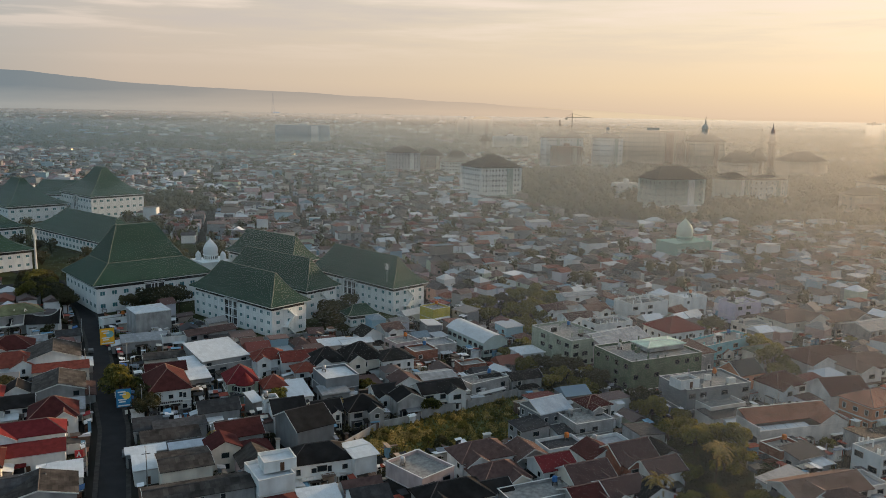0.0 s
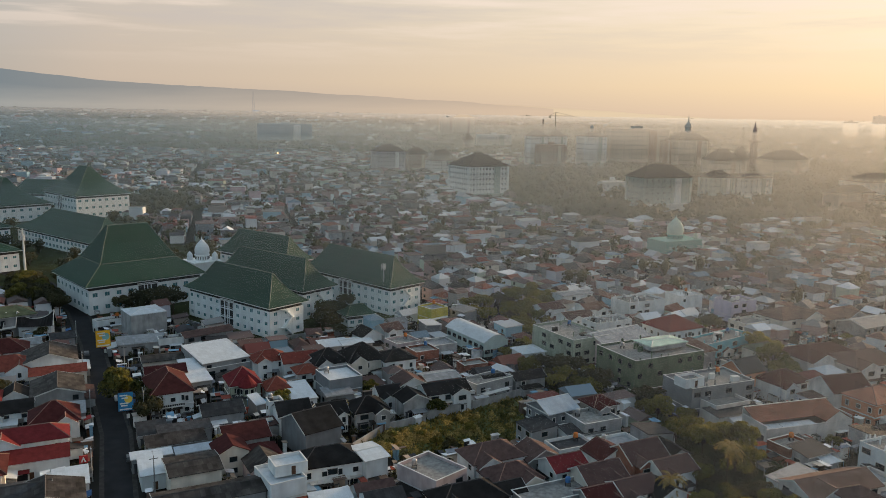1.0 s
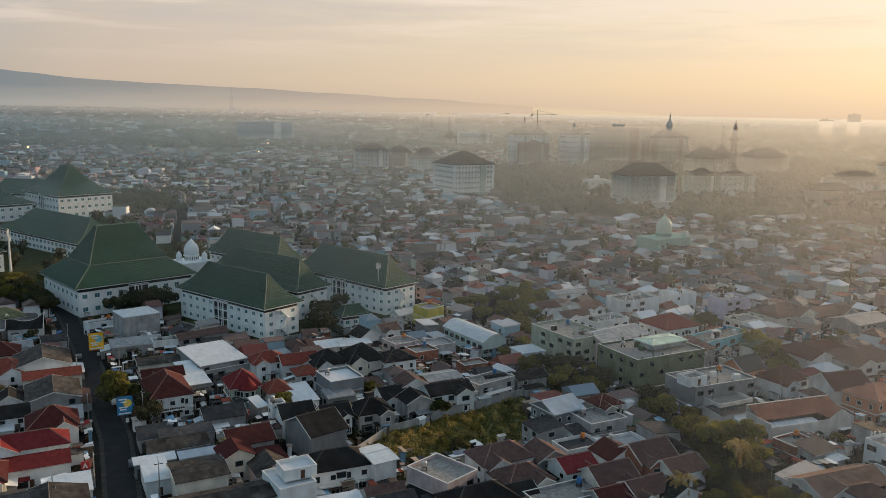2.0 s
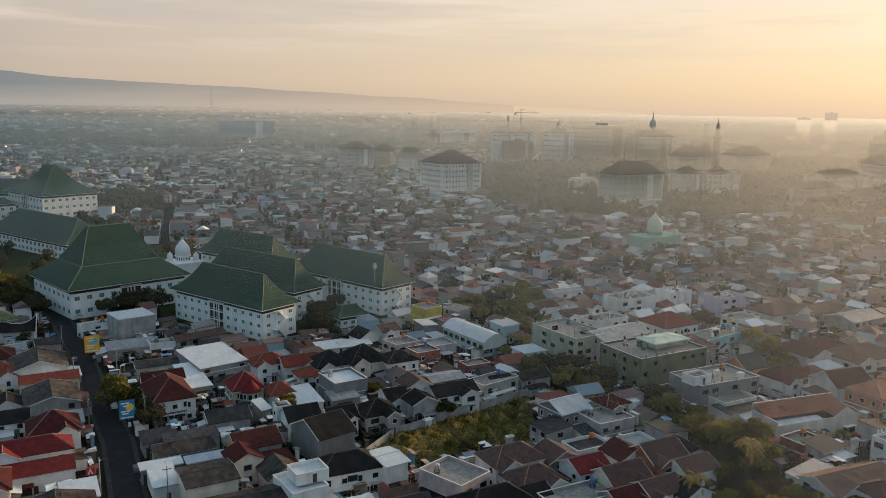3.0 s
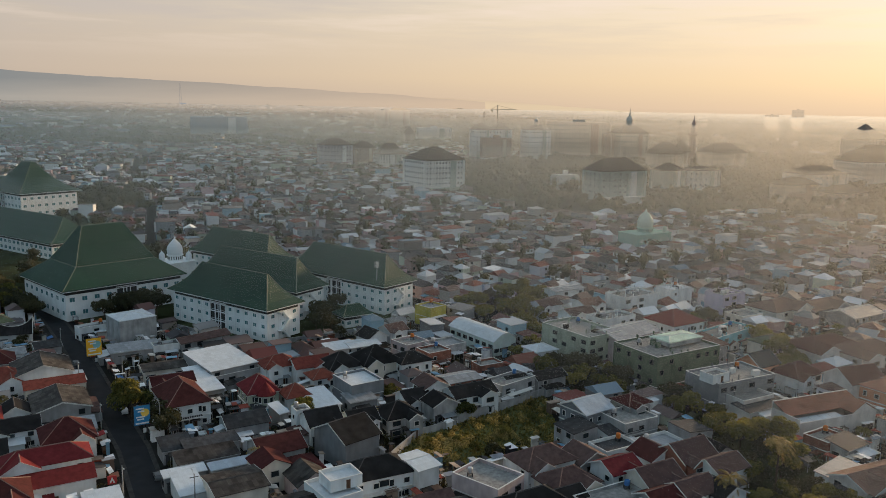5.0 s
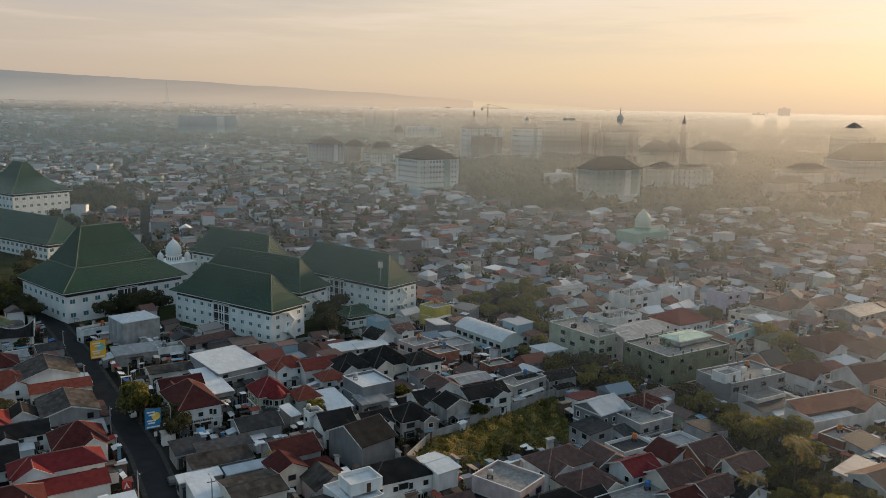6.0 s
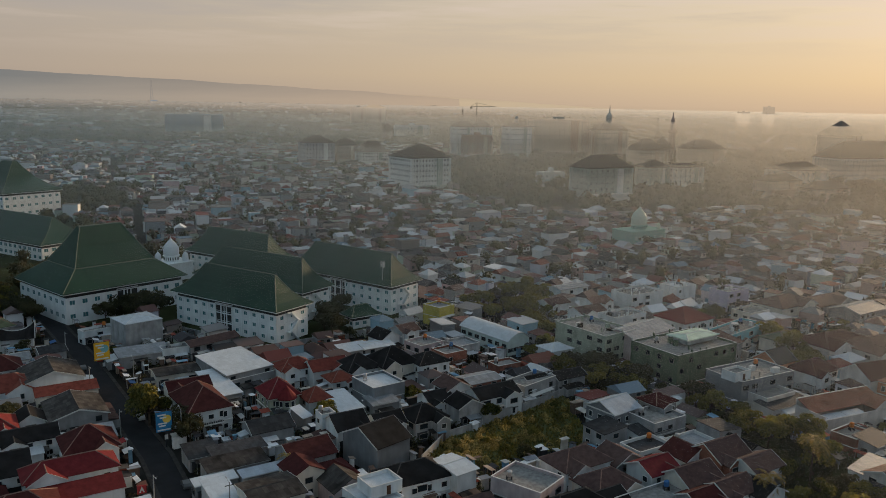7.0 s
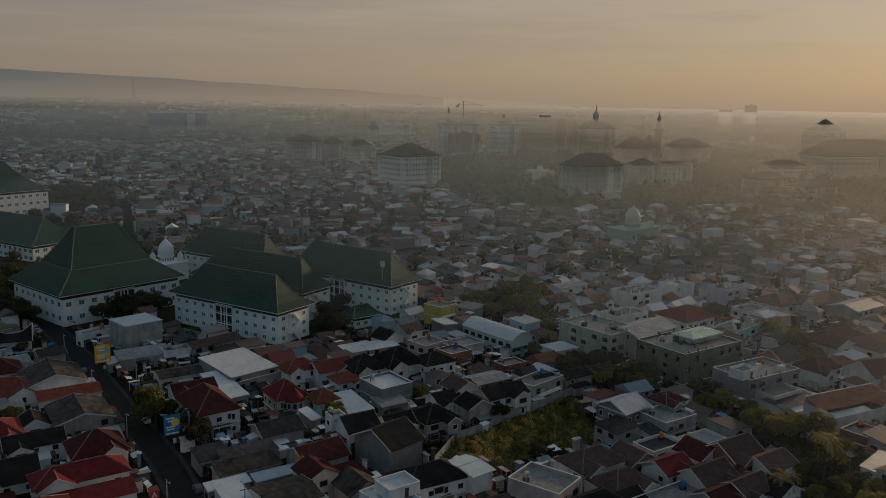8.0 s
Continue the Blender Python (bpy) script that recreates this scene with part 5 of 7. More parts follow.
house(97.1, 181.1, 10.0, 8.0, 5.0, 20, 'flat', 'grey_metal', 'pale')
house(94.4, 253.5, 11.0, 10.0, 8.0, 27, 'gable', 'dark_metal', 'salmon_wall', 0.7)
house(87.3, 201.3, 9.0, 7.0, 5.0, 27, 'flat', 'concrete', 'brick')
house(90.8, 197.3, 10.0, 7.0, 4.5, 27, 'mono', 'dark_metal', 'concrete', 0.15)
house(80.7, 184.3, 14.0, 6.0, 3.5, 35, 'mono', 'grey_metal', 'white', 0.1)
house(142.0, 330.9, 24.0, 16.0, 7.0, 27, 'hip', 'faded', 'cream', 0.4)
house(163.4, 336.5, 26.0, 14.0, 6.0, 27, 'gable', 'faded', 'concrete', 0.35)
house(172.2, 323.4, 22.0, 14.0, 6.0, 27, 'gable', 'grey_metal', 'concrete', 0.3)
house(100.5, 289.5, 14.0, 10.0, 5.0, 27, 'hip', 'faded', 'cream', 0.4)
house(112.3, 280.1, 13.0, 11.0, 7.0, 27, 'hip', 'moss', 'cream', 0.4)
house(136.8, 235.1, 14.0, 12.0, 7.0, 27, 'hip', 'faded', 'white', 0.5)
house(121.7, 320.1, 13.0, 9.0, 7.0, 27, 'flat', 'concrete', 'cream')
house(60.4, 334.7, 12.0, 9.0, 8.0, 27, 'gable', 'faded', 'white', 0.4)
house(42.9, 337.3, 12.0, 9.0, 7.0, 27, 'gable', 'brown', 'white', 0.4)


# ---- rows of further houses ----
def town_house(kind, w, d, h, pitch, wall_m, roof_m):
    ob = thing("house", 0, -700, 0, 0, f"{COUNT[2 if h > 5 else 1]} {WORD.get(wall_m, wall_m)} kampung house with a {SHAPE_WORD[kind]} roof", "house", "packed kampung houses")
    wm, rm = WALL[wall_m], ROOF[roof_m]
    o = 0.4
    walls = Shape()
    if kind == "hip":
        walls.box(-w / 2 + o, -d / 2 + o, 0, w / 2 - o, d / 2 - o, h)
        part("roof", hip_shape(w, d, h + 0.15, pitch * min(w, d) / 2)[0], rm, ob)
    elif kind == "gable":
        rise = pitch * d / 2
        k, kz = d / 2 - o, h - 0.18 + rise * o / (d / 2)
        pr = [(-k, 0), (k, 0), (k, kz), (0, h - 0.16 + rise), (-k, kz)]
        walls.rings([[(-w / 2 + o, b, c) for b, c in pr], [(w / 2 - o, b, c) for b, c in pr]])
        part("roof", gable_shape(w, d, h, rise), rm, ob)
    elif kind == "mono":
        walls.rings([[(-w / 2, -d / 2, 0), (w / 2, -d / 2, 0), (w / 2, d / 2, 0), (-w / 2, d / 2, 0)], [(-w / 2, -d / 2, h - 0.16), (w / 2, -d / 2, h - 0.16), (w / 2, d / 2, h - 0.16 + pitch * d), (-w / 2, d / 2, h - 0.16 + pitch * d)]])
        part("roof", mono_shape(w + 0.5, d + 0.5, h, pitch * d), rm, ob)
    else:
        walls.box(-w / 2, -d / 2, 0, w / 2, d / 2, h - 0.8)
        for a, b, c, e in ((-w / 2, -d / 2, w / 2, -d / 2 + 0.2), (-w / 2, d / 2 - 0.2, w / 2, d / 2), (-w / 2, -d / 2 + 0.2, -w / 2 + 0.2, d / 2 - 0.2), (w / 2 - 0.2, -d / 2 + 0.2, w / 2, d / 2 - 0.2)):
            walls.box(a, b, h - 0.8, c, e, h)
        part("roof", Shape().box(-w / 2 + 0.2, -d / 2 + 0.2, h - 0.8, w / 2 - 0.2, d / 2 - 0.2, h - 0.65), rm, ob)
    part("wall", walls, wm, ob)
    inset = o if kind in ("hip", "gable") else 0.0
    for k in range(2 if h > 5 else 1):
        for u in (-w / 4, w / 4):
            put_window(WINDOW[(k + len(kind)) % 4], ob, pose(u, -d / 2 + inset, 1.7 + 2.9 * k))
        put_window(WINDOW[1], ob, pose(0, 0, 0, 0, 0, 90) @ pose(0, -w / 2 + inset, 1.7 + 2.9 * k))
    return ob


STOCK = [town_house(*a) for a in (
    ("gable", 9.5, 8.0, 4.0, 0.55, "white", "brown"), ("gable", 8.5, 8.5, 6.2, 0.5, "cream", "maroon"), ("hip", 10.0, 9.0, 4.2, 0.6, "white", "charcoal"), ("mono", 8.0, 8.0, 5.8, 0.1, "grey", "dark_metal"),
    ("mono", 8.5, 7.5, 3.6, 0.15, "concrete", "grey_metal"), ("gable", 10.5, 7.5, 3.8, 0.5, "grey", "charcoal"), ("hip", 9.0, 8.5, 6.4, 0.55, "white", "brown"), ("gable", 9.0, 8.0, 6.4, 0.5, "white", "dark_metal"),
    ("mono", 9.0, 8.0, 4.0, 0.12, "white", "white_metal"), ("gable", 9.0, 9.0, 4.4, 0.6, "rose", "rust"), ("gable", 8.0, 8.0, 6.0, 0.5, "white", "charcoal"), ("hip", 9.5, 9.5, 4.0, 0.5, "cream", "maroon"),
    ("gable", 7.5, 8.0, 4.2, 0.4, "slate", "rust"), ("mono", 7.0, 8.0, 6.0, 0.12, "grey", "rust"))]
for p_ in STOCK:
    p_["placed"] = 0

GROVE = [(20, 285), (31, 297), (42, 280), (51, 254), (48, 236), (37, 246), (24, 263)]
STRIP = [(53, 250), (58, 240), (64, 225), (69, 220), (75, 207), (78, 188), (76, 160), (50, 160), (57, 186), (61, 201), (55, 226), (48, 236)]
THICKET = [(5, 345), (22, 372), (52, 378), (43, 340), (35, 303), (25, 312), (13, 334)]
WEST = [(-212, 398), (-172, 372), (-154, 336), (-166, 333), (-190, 347)]
COURT = [(-146, 345), (-126, 362), (-112, 347), (-128, 334)]
YARD = [(-62, 337), (-50, 350), (-36, 340), (-36, 321), (-53, 313)]
GARDEN = [(-262, 655), (-225, 640), (-205, 690), (-250, 800), (-330, 810)]
SLOPE = [(112, 300), (122, 290), (113, 256), (104, 256), (105, 285)]
CAMPUS = [(-185, 345), (-120, 335), (-70, 296), (-25, 330), (2, 358), (-30, 400), (-80, 450), (-150, 500), (-190, 545), (-225, 610), (-262, 655), (-330, 760), (-420, 760), (-420, 470), (-230, 400)]
WOODS = [(70, 800), (95, 690), (124, 640), (280, 665), (420, 600), (700, 600), (1150, 900), (1300, 1500), (700, 1500), (300, 1400), (60, 1150)]
KEEP = [LOT, GROVE, STRIP, THICKET, CAMPUS, WOODS, SLOPE]


def turn_of(x, y):
    """The lie of the lanes, district by district."""
    if y < 330 and x < 130:
        return 25
    k = math.sin(x * 0.0061 + 1.0) + math.cos(y * 0.0048 + x * 0.002)
    return 27 + 16 * round(k * 1.2) / 1.2


near_rows = random.Random(21)
placed = 0
far = Shape()


def far_house(s, x, y, rot, w, d, h, kind, r):
    c, q = math.cos(radians(rot)), math.sin(radians(rot))

    def put(pts):
        return [(x + a * c - b * q, y + a * q + b * c, z) for a, b, z in pts]
    a, b = w / 2, d / 2
    s.add(put([(-a, -b, 0), (a, -b, 0), (a, b, 0), (-a, b, 0), (-a, -b, h), (a, -b, h), (a, b, h), (-a, b, h)]), [(4, 5, 6, 7), (0, 1, 5, 4), (1, 2, 6, 5), (2, 3, 7, 6), (3, 0, 4, 7)], 0)
    a, b = a + 0.4, b + 0.4
    z = h + 0.02
    if kind == 0:
        e = r.uniform(0.35, 0.6) * b
        s.add(put([(-a, -b, z - 0.2), (a, -b, z - 0.2), (a, b, z - 0.2), (-a, b, z - 0.2), (-a, 0, z + e), (a, 0, z + e)]), [(0, 1, 5, 4), (2, 3, 4, 5), (0, 4, 3), (1, 2, 5), (0, 3, 2, 1)], 1)
    elif kind == 1:
        e = r.uniform(0.4, 0.65) * min(a, b)
        k = max(a - b, 0.3)
        s.add(put([(-a, -b, z - 0.15), (a, -b, z - 0.15), (a, b, z - 0.15), (-a, b, z - 0.15), (-k, 0, z + e), (k, 0, z + e)]), [(0, 1, 5, 4), (2, 3, 4, 5), (0, 4, 3), (1, 2, 5), (0, 3, 2, 1)], 1)
    else:
        e = r.uniform(0.0, 0.12) * d
        s.add(put([(-a, -b, z), (a, -b, z), (a, b, z + e), (-a, b, z + e), (-a, -b, z + 0.18), (a, -b, z + 0.18), (a, b, z + e + 0.18), (-a, b, z + e + 0.18)]), [(4, 5, 6, 7), (0, 1, 5, 4), (1, 2, 6, 5), (2, 3, 7, 6), (3, 0, 4, 7), (0, 3, 2, 1)], 1)
    a, b = w / 2, d / 2
    if y < 1000 and r.random() < 0.6:            # a lean-to or a raised corner of its own
        u, v, e, g_ = r.uniform(-a, a), -b - r.uniform(0, 1.5), r.uniform(0.8, 2.2), r.uniform(2.0, h + 1.0)
        s.add(put([(u - e, v - 0.9, 0), (u + e, v - 0.9, 0), (u + e, v + 0.9, 0), (u - e, v + 0.9, 0), (u - e, v - 0.9, g_), (u + e, v - 0.9, g_), (u + e, v + 0.9, g_), (u - e, v + 0.9, g_)]), [(0, 1, 5, 4), (1, 2, 6, 5), (2, 3, 7, 6), (3, 0, 4, 7)], 0)
        s.add(put([(u - e - 0.2, v - 1.1, g_ + 0.03), (u + e + 0.2, v - 1.1, g_ + 0.03), (u + e + 0.2, v + 1.1, g_ + 0.3), (u - e - 0.2, v + 1.1, g_ + 0.3)]), [(0, 1, 2, 3)], 1)
    for k in range(1 if h < 5 else 2):
        zc = 1.0 + 3.0 * k
        for u in (-0.5, 0.4):
            if r.random() < 0.65:
                s.add(put([(u * a - 0.7, -b - 0.06, zc), (u * a + 0.7, -b - 0.06, zc), (u * a + 0.7, -b - 0.06, zc + 1.3), (u * a - 0.7, -b - 0.06, zc + 1.3), (u * a - 0.7, -b, zc), (u * a + 0.7, -b, zc), (u * a + 0.7, -b, zc + 1.3), (u * a - 0.7, -b, zc + 1.3)]),
                      [(0, 1, 2, 3), (0, 4, 5, 1), (1, 5, 6, 2), (2, 6, 7, 3), (3, 7, 4, 0)], 2)


def in_view(x, y, slack=40):
    """Ground that the flight overlooks."""
    return -slack - 58 - 0.58 * y < x < slack + 0.66 * y + 10


def rows_of_houses(y0, y1, pitch_w, pitch_d, sink):
    """Lanes of houses on a turned grid, between two distances."""
    half = y1 * 1.3
    n, m = int(half / pitch_w), int(half / pitch_d)
    for rot in sorted({turn_of(a, b) for a in range(-2400, 2400, 60) for b in range(0, 2400, 60)}):
        c, s = math.cos(radians(rot)), math.sin(radians(rot))
        for j in range(-m, m):
            if j % 5 == 0:
                continue
            for i in range(-n, n):
                if i % 9 == 0:
                    continue
                gx, gy = i * pitch_w, j * pitch_d
                x, y = gx * c - gy * s, y1 * 0.5 + gx * s + gy * c
                if not (y0 <= y < y1) or not in_view(x, y) or turn_of(x, y) != rot:
                    continue
                x += near_rows.uniform(-1.2, 1.2)
                y += near_rows.uniform(-1.2, 1.2)
                sink(x, y, rot + near_rows.choice((0, 0, 90, 180, 270)) + near_rows.uniform(-4, 4))


SPARE = []


def near_sink(x, y, rot):
    global placed
    if any(inside(x, y, p) for p in KEEP) or any(inside(x + a, y + b, LOT) for a, b in ((5, 0), (-5, 0), (0, 5), (0, -5))) or not free(x, y, 3.4):
        return
    if near_rows.random() < 0.10:
        SPARE.append((x, y))
        return
    if placed < 128:
        placed += 1
        p = STOCK[near_rows.randrange(len(STOCK))]
        m = pose(x, y, 0, 0, 0, rot)
        if not p["placed"]:
            p["placed"] = 1
            p.matrix_world = m
        else:
            copy_thing(p, m)
    else:
        far_house(far, x, y, rot, near_rows.uniform(5.5, 9.5), near_rows.uniform(5, 8), near_rows.choice((2.9, 3.2, 3.5, 3.8, 5.6, 6.0, 6.6)), near_rows.choice((0, 0, 1, 2)), near_rows)
    take(x, y, 7.5, 7.0, rot)


spots = []
rows_of_houses(140, 470, 8.8, 8.1, lambda *a: spots.append(a))
for a in sorted(spots, key=lambda s: s[1]):
    near_sink(*a)


def far_sink(x, y, rot):
    if any(inside(x, y, p) for p in (CAMPUS, WOODS, GARDEN)) or not free(x, y, 3.0):
        return
    if near_rows.random() < 0.17:
        SPARE.append((x, y))
        return
    if near_rows.random() < 0.05:
        far_house(far, x, y, rot, near_rows.uniform(10, 17), near_rows.uniform(7, 9), near_rows.uniform(7.5, 11), near_rows.choice((2, 2, 1)), near_rows)
        return
    k = 1 + max(0, y - 800) / 2400
    far_house(far, x, y, rot, near_rows.choice((5.2, 6.0, 6.8, 7.6, 8.6, 10.5)) * k, near_rows.uniform(4.8, 7.6) * k, near_rows.choice((2.7, 3.0, 3.2, 3.5, 3.8, 5.4, 5.8, 6.6)), near_rows.choice((0, 0, 0, 1, 2, 2)), near_rows)


rows_of_houses(470, 900, 7.9, 7.3, far_sink)
rows_of_houses(900, 1900, 10.4, 9.6, far_sink)
solid("distant_houses", far, (FAR_WALL, FAR_ROOF, PANE), "densely packed pale kampung houses with brown and grey roofs", "houses", "stuff")
far_belt = Shape()
for i in range(800):
    y = near_rows.uniform(1900, 4500)
    x = near_rows.uniform(-60 - 0.58 * y, 0.66 * y)
    start = len(far_belt.v)
    far_house(far_belt, x, y, near_rows.uniform(0, 90), near_rows.uniform(14, 40), near_rows.uniform(12, 24), near_rows.uniform(4, 11), near_rows.choice((0, 1, 2)), near_rows)
    far_belt.v[start:] = [(a, b, c + land(y)) for a, b, c in far_belt.v[start:]]
solid("outskirts_houses", far_belt, (FAR_WALL, FAR_ROOF, PANE), "faint pale houses on the outskirts of the town", "houses", "stuff")


# ---- far towers, campus on the right, hills ----
def facade(ob, w, d, h, rows, bay, first=2.0, win=None):
    step = (h - first) / rows
    if ob.location.y > 900:                       # too far to pick apart
        s = Shape()
        for side, (half, far_) in enumerate(((w / 2, d / 2), (d / 2, w / 2), (w / 2, d / 2), (d / 2, w / 2))):
            n = max(2, int(2 * half / (bay * 0.62)))
            c, q = (1, 0, -1, 0)[side], (0, 1, 0, -1)[side]
            for k in range(rows):
                for i in range(n):
                    u, z = -half + (i + 0.5) * 2 * half / n, first + (k + 0.5) * step
                    p = [(a * c - b * q, a * q + b * c) for a, b in ((u - 0.8, -far_ - 0.1), (u + 0.8, -far_ - 0.1), (u + 0.8, -far_), (u - 0.8, -far_))]
                    s.rings([[(*e, z - 0.95) for e in p], [(*e, z + 0.95) for e in p]])
        tagged(part("window_grid", s, FAR_PANE, ob, "rows of small dark windows"), kind="stuff")
        return
    ww, wh = win
    for side, (half, far_) in enumerate(((w / 2, d / 2), (d / 2, w / 2), (w / 2, d / 2), (d / 2, w / 2))):
        n = max(2, int(2 * half / bay))
        row = Shape()
        for i in range(n):
            u = -half + (i + 0.5) * 2 * half / n
            row.box(u - ww / 2, -0.06, -wh / 2, u + ww / 2, 0.02, wh / 2, 1).box(u - ww / 2 - 0.15, -0.3, -wh / 2 - 0.25, u + ww / 2 + 0.15, 0.02, -wh / 2)
            row.box(u - 0.07, -0.12, -wh / 2, u + 0.07, 0.0, wh / 2)
        me = row.mesh("window_row", TRIM, FAR_PANE)
        for k in range(rows):
            part("window_row", me, None, ob, "row of dark windows with pale sills", at=pose(0, 0, 0, 0, 0, 90 * side) @ pose(0, -far_, first + (k + 0.5) * step))


BW = {"wide": (2.4, 1.6), "small": (1.6, 1.7), "tall": (1.8, 3.0)}
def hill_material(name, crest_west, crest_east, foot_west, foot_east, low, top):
    """The far backdrop, haze painted into its glow: paler towards the foot, warmer towards the sun."""
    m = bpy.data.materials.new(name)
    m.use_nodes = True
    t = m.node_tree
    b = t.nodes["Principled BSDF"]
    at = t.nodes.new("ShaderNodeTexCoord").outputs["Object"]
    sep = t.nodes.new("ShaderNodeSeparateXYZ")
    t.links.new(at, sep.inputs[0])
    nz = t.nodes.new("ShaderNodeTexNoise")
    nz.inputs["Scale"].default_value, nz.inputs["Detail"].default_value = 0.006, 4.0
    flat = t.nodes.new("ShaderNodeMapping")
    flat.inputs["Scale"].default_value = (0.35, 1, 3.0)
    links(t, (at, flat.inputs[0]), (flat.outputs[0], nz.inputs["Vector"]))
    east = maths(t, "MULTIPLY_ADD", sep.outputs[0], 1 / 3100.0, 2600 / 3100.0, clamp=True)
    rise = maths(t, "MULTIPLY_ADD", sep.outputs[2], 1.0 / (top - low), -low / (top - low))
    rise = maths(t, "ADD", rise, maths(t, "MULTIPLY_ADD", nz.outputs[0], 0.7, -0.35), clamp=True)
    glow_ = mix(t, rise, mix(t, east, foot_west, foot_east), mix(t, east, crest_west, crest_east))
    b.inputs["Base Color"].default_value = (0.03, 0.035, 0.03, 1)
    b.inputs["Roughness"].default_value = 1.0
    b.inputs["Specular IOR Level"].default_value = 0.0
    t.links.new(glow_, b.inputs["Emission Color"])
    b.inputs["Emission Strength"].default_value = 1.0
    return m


FAR_TONE = {
    "far": hill_material("far_haze_glow", (0.66, 0.50, 0.35), (0.66, 0.50, 0.35), (0.60, 0.46, 0.32), (0.60, 0.46, 0.32), 40, 90),
    "white": surface("far_white_plaster", (0.78, 0.78, 0.76), 0.9, 0.1, 0.06),
    "mint": surface("far_mint_plaster", (0.44, 0.50, 0.46), 0.9, 0.1, 0.06),
    "lilac": surface("far_lilac_plaster", (0.50, 0.47, 0.50), 0.9, 0.1, 0.06),
    "tan": surface("far_tan_plaster", (0.56, 0.48, 0.39), 0.9, 0.1, 0.06),
    "brick": surface("far_terracotta_plaster", (0.42, 0.29, 0.23), 0.9, 0.1, 0.06),
    "blue": surface("far_blue_cladding", (0.30, 0.39, 0.46), 0.6, 0.1, 0.06),
}
# brown tiles with the haze mixed into their base colour
HAZE_TILE = surface("far_hazed_tiles", (0.20, 0.150, 0.120), 0.9, 0.2, 0.08)
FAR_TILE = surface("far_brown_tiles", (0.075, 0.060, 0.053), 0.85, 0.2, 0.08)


def tower(x, y, w, d, h, rot, tone, roof_h, rows, bay, win="small", name="far_building", label="", cupola=0.0, spire=0.0, flat=False):
    ob = thing(name, x, y, 0, rot, label or f"hazy {tone} multi-storey building with a dark hipped roof", "building", "distant buildings")
    take(x, y, w, d, rot, 6)
    part("wall", Shape().box(-w / 2, -d / 2, 0, w / 2, d / 2, h), FAR_TONE[tone], ob)
    bands = Shape()
    for k in range(1, rows):
        bands.box(-w / 2 - 0.25, -d / 2 - 0.25, h * k / rows - 0.2, w / 2 + 0.25, d / 2 + 0.25, h * k / rows + 0.2)
    part("floor_band", bands, FAR_TONE[tone], ob)
    piers = Shape()
    for sx in (-1, 1):
        for sy in (-1, 1):
            piers.box(sx * w / 2 - 1.3, sy * d / 2 - 1.3, 0, sx * w / 2 + 1.3, sy * d / 2 + 1.3, h - 0.3)
    for k in range(1, max(2, int(w / 9))):
        u = -w / 2 + k * w / max(2, int(w / 9))
        for sy in (-1, 1):
            piers.box(u - 0.45, sy * d / 2 - 0.5, 0, u + 0.45, sy * d / 2 + 0.5, h - 1.0)
    part("pier", piers, FAR_TONE[tone], ob)
    if tone != "far":
        other = {"lilac": "white", "brick": "tan", "white": "mint", "mint": "white", "tan": "brick", "blue": "white"}[tone]
        part("stair_bay", Shape().box(w * 0.16, -d / 2 - 1.1, 0, w * 0.30, -d / 2 + 0.5, h - 0.8), FAR_TONE[other], ob, "stair bay in another tone")
        part("porch", Shape().box(-w * 0.42, -d / 2 - 6, 0, w * 0.42, -d / 2 - 0.6, h / rows).box(-w * 0.44, -d / 2 - 6.6, h / rows, w * 0.44, -d / 2 - 0.6, h / rows + 0.6), FAR_TONE[other], ob, "low entrance wing")
    if flat:
        part("roof", Shape().box(-w / 2 - 0.5, -d / 2 - 0.5, h, w / 2 + 0.5, d / 2 + 0.5, h + 1.2), FAR_TONE[tone], ob, "flat roof with parapet")
        part("stair_head", Shape().box(-w * 0.08, -d * 0.2, h + 1.2, w * 0.08, d * 0.2, h + 5.5), FAR_TONE[tone], ob)
    else:
        k = max(w - d, 4.0) / 2
        o = 2.0
        rings = [[(-w / 2 - o, -d / 2 - o, h), (w / 2 + o, -d / 2 - o, h), (w / 2 + o, d / 2 + o, h), (-w / 2 - o, d / 2 + o, h)], [(-w / 2 - o, -d / 2 - o, h + 0.5), (w / 2 + o, -d / 2 - o, h + 0.5), (w / 2 + o, d / 2 + o, h + 0.5), (-w / 2 - o, d / 2 + o, h + 0.5)],
                 [(-k - d * 0.22, -d * 0.22, h + roof_h * 0.62), (k + d * 0.22, -d * 0.22, h + roof_h * 0.62), (k + d * 0.22, d * 0.22, h + roof_h * 0.62), (-k - d * 0.22, d * 0.22, h + roof_h * 0.62)], [(-k, -0.6, h + roof_h), (k, -0.6, h + roof_h), (k, 0.6, h + roof_h), (-k, 0.6, h + roof_h)]]
        part("roof", Shape().rings(rings), FAR_TILE if y < 1000 else HAZE_TILE if y < 2500 else FAR_TONE["far"], ob, "hipped roof, coloured for haze when far off")
    if cupola:
        zc = h + roof_h
        part("cupola", Shape().lathe([(cupola, zc - 4), (cupola, zc + cupola), (cupola * 1.2, zc + cupola + 0.3), (cupola * 0.9, zc + cupola * 2.0), (cupola * 0.3, zc + cupola * 2.7), (0.15, zc + cupola * 2.8 + spire)], n=12), FAR_TONE["tan"], ob, "small pale cupola with a spire")
    facade(ob, w, d, h, rows, bay, 2.5, BW[win])
    return ob


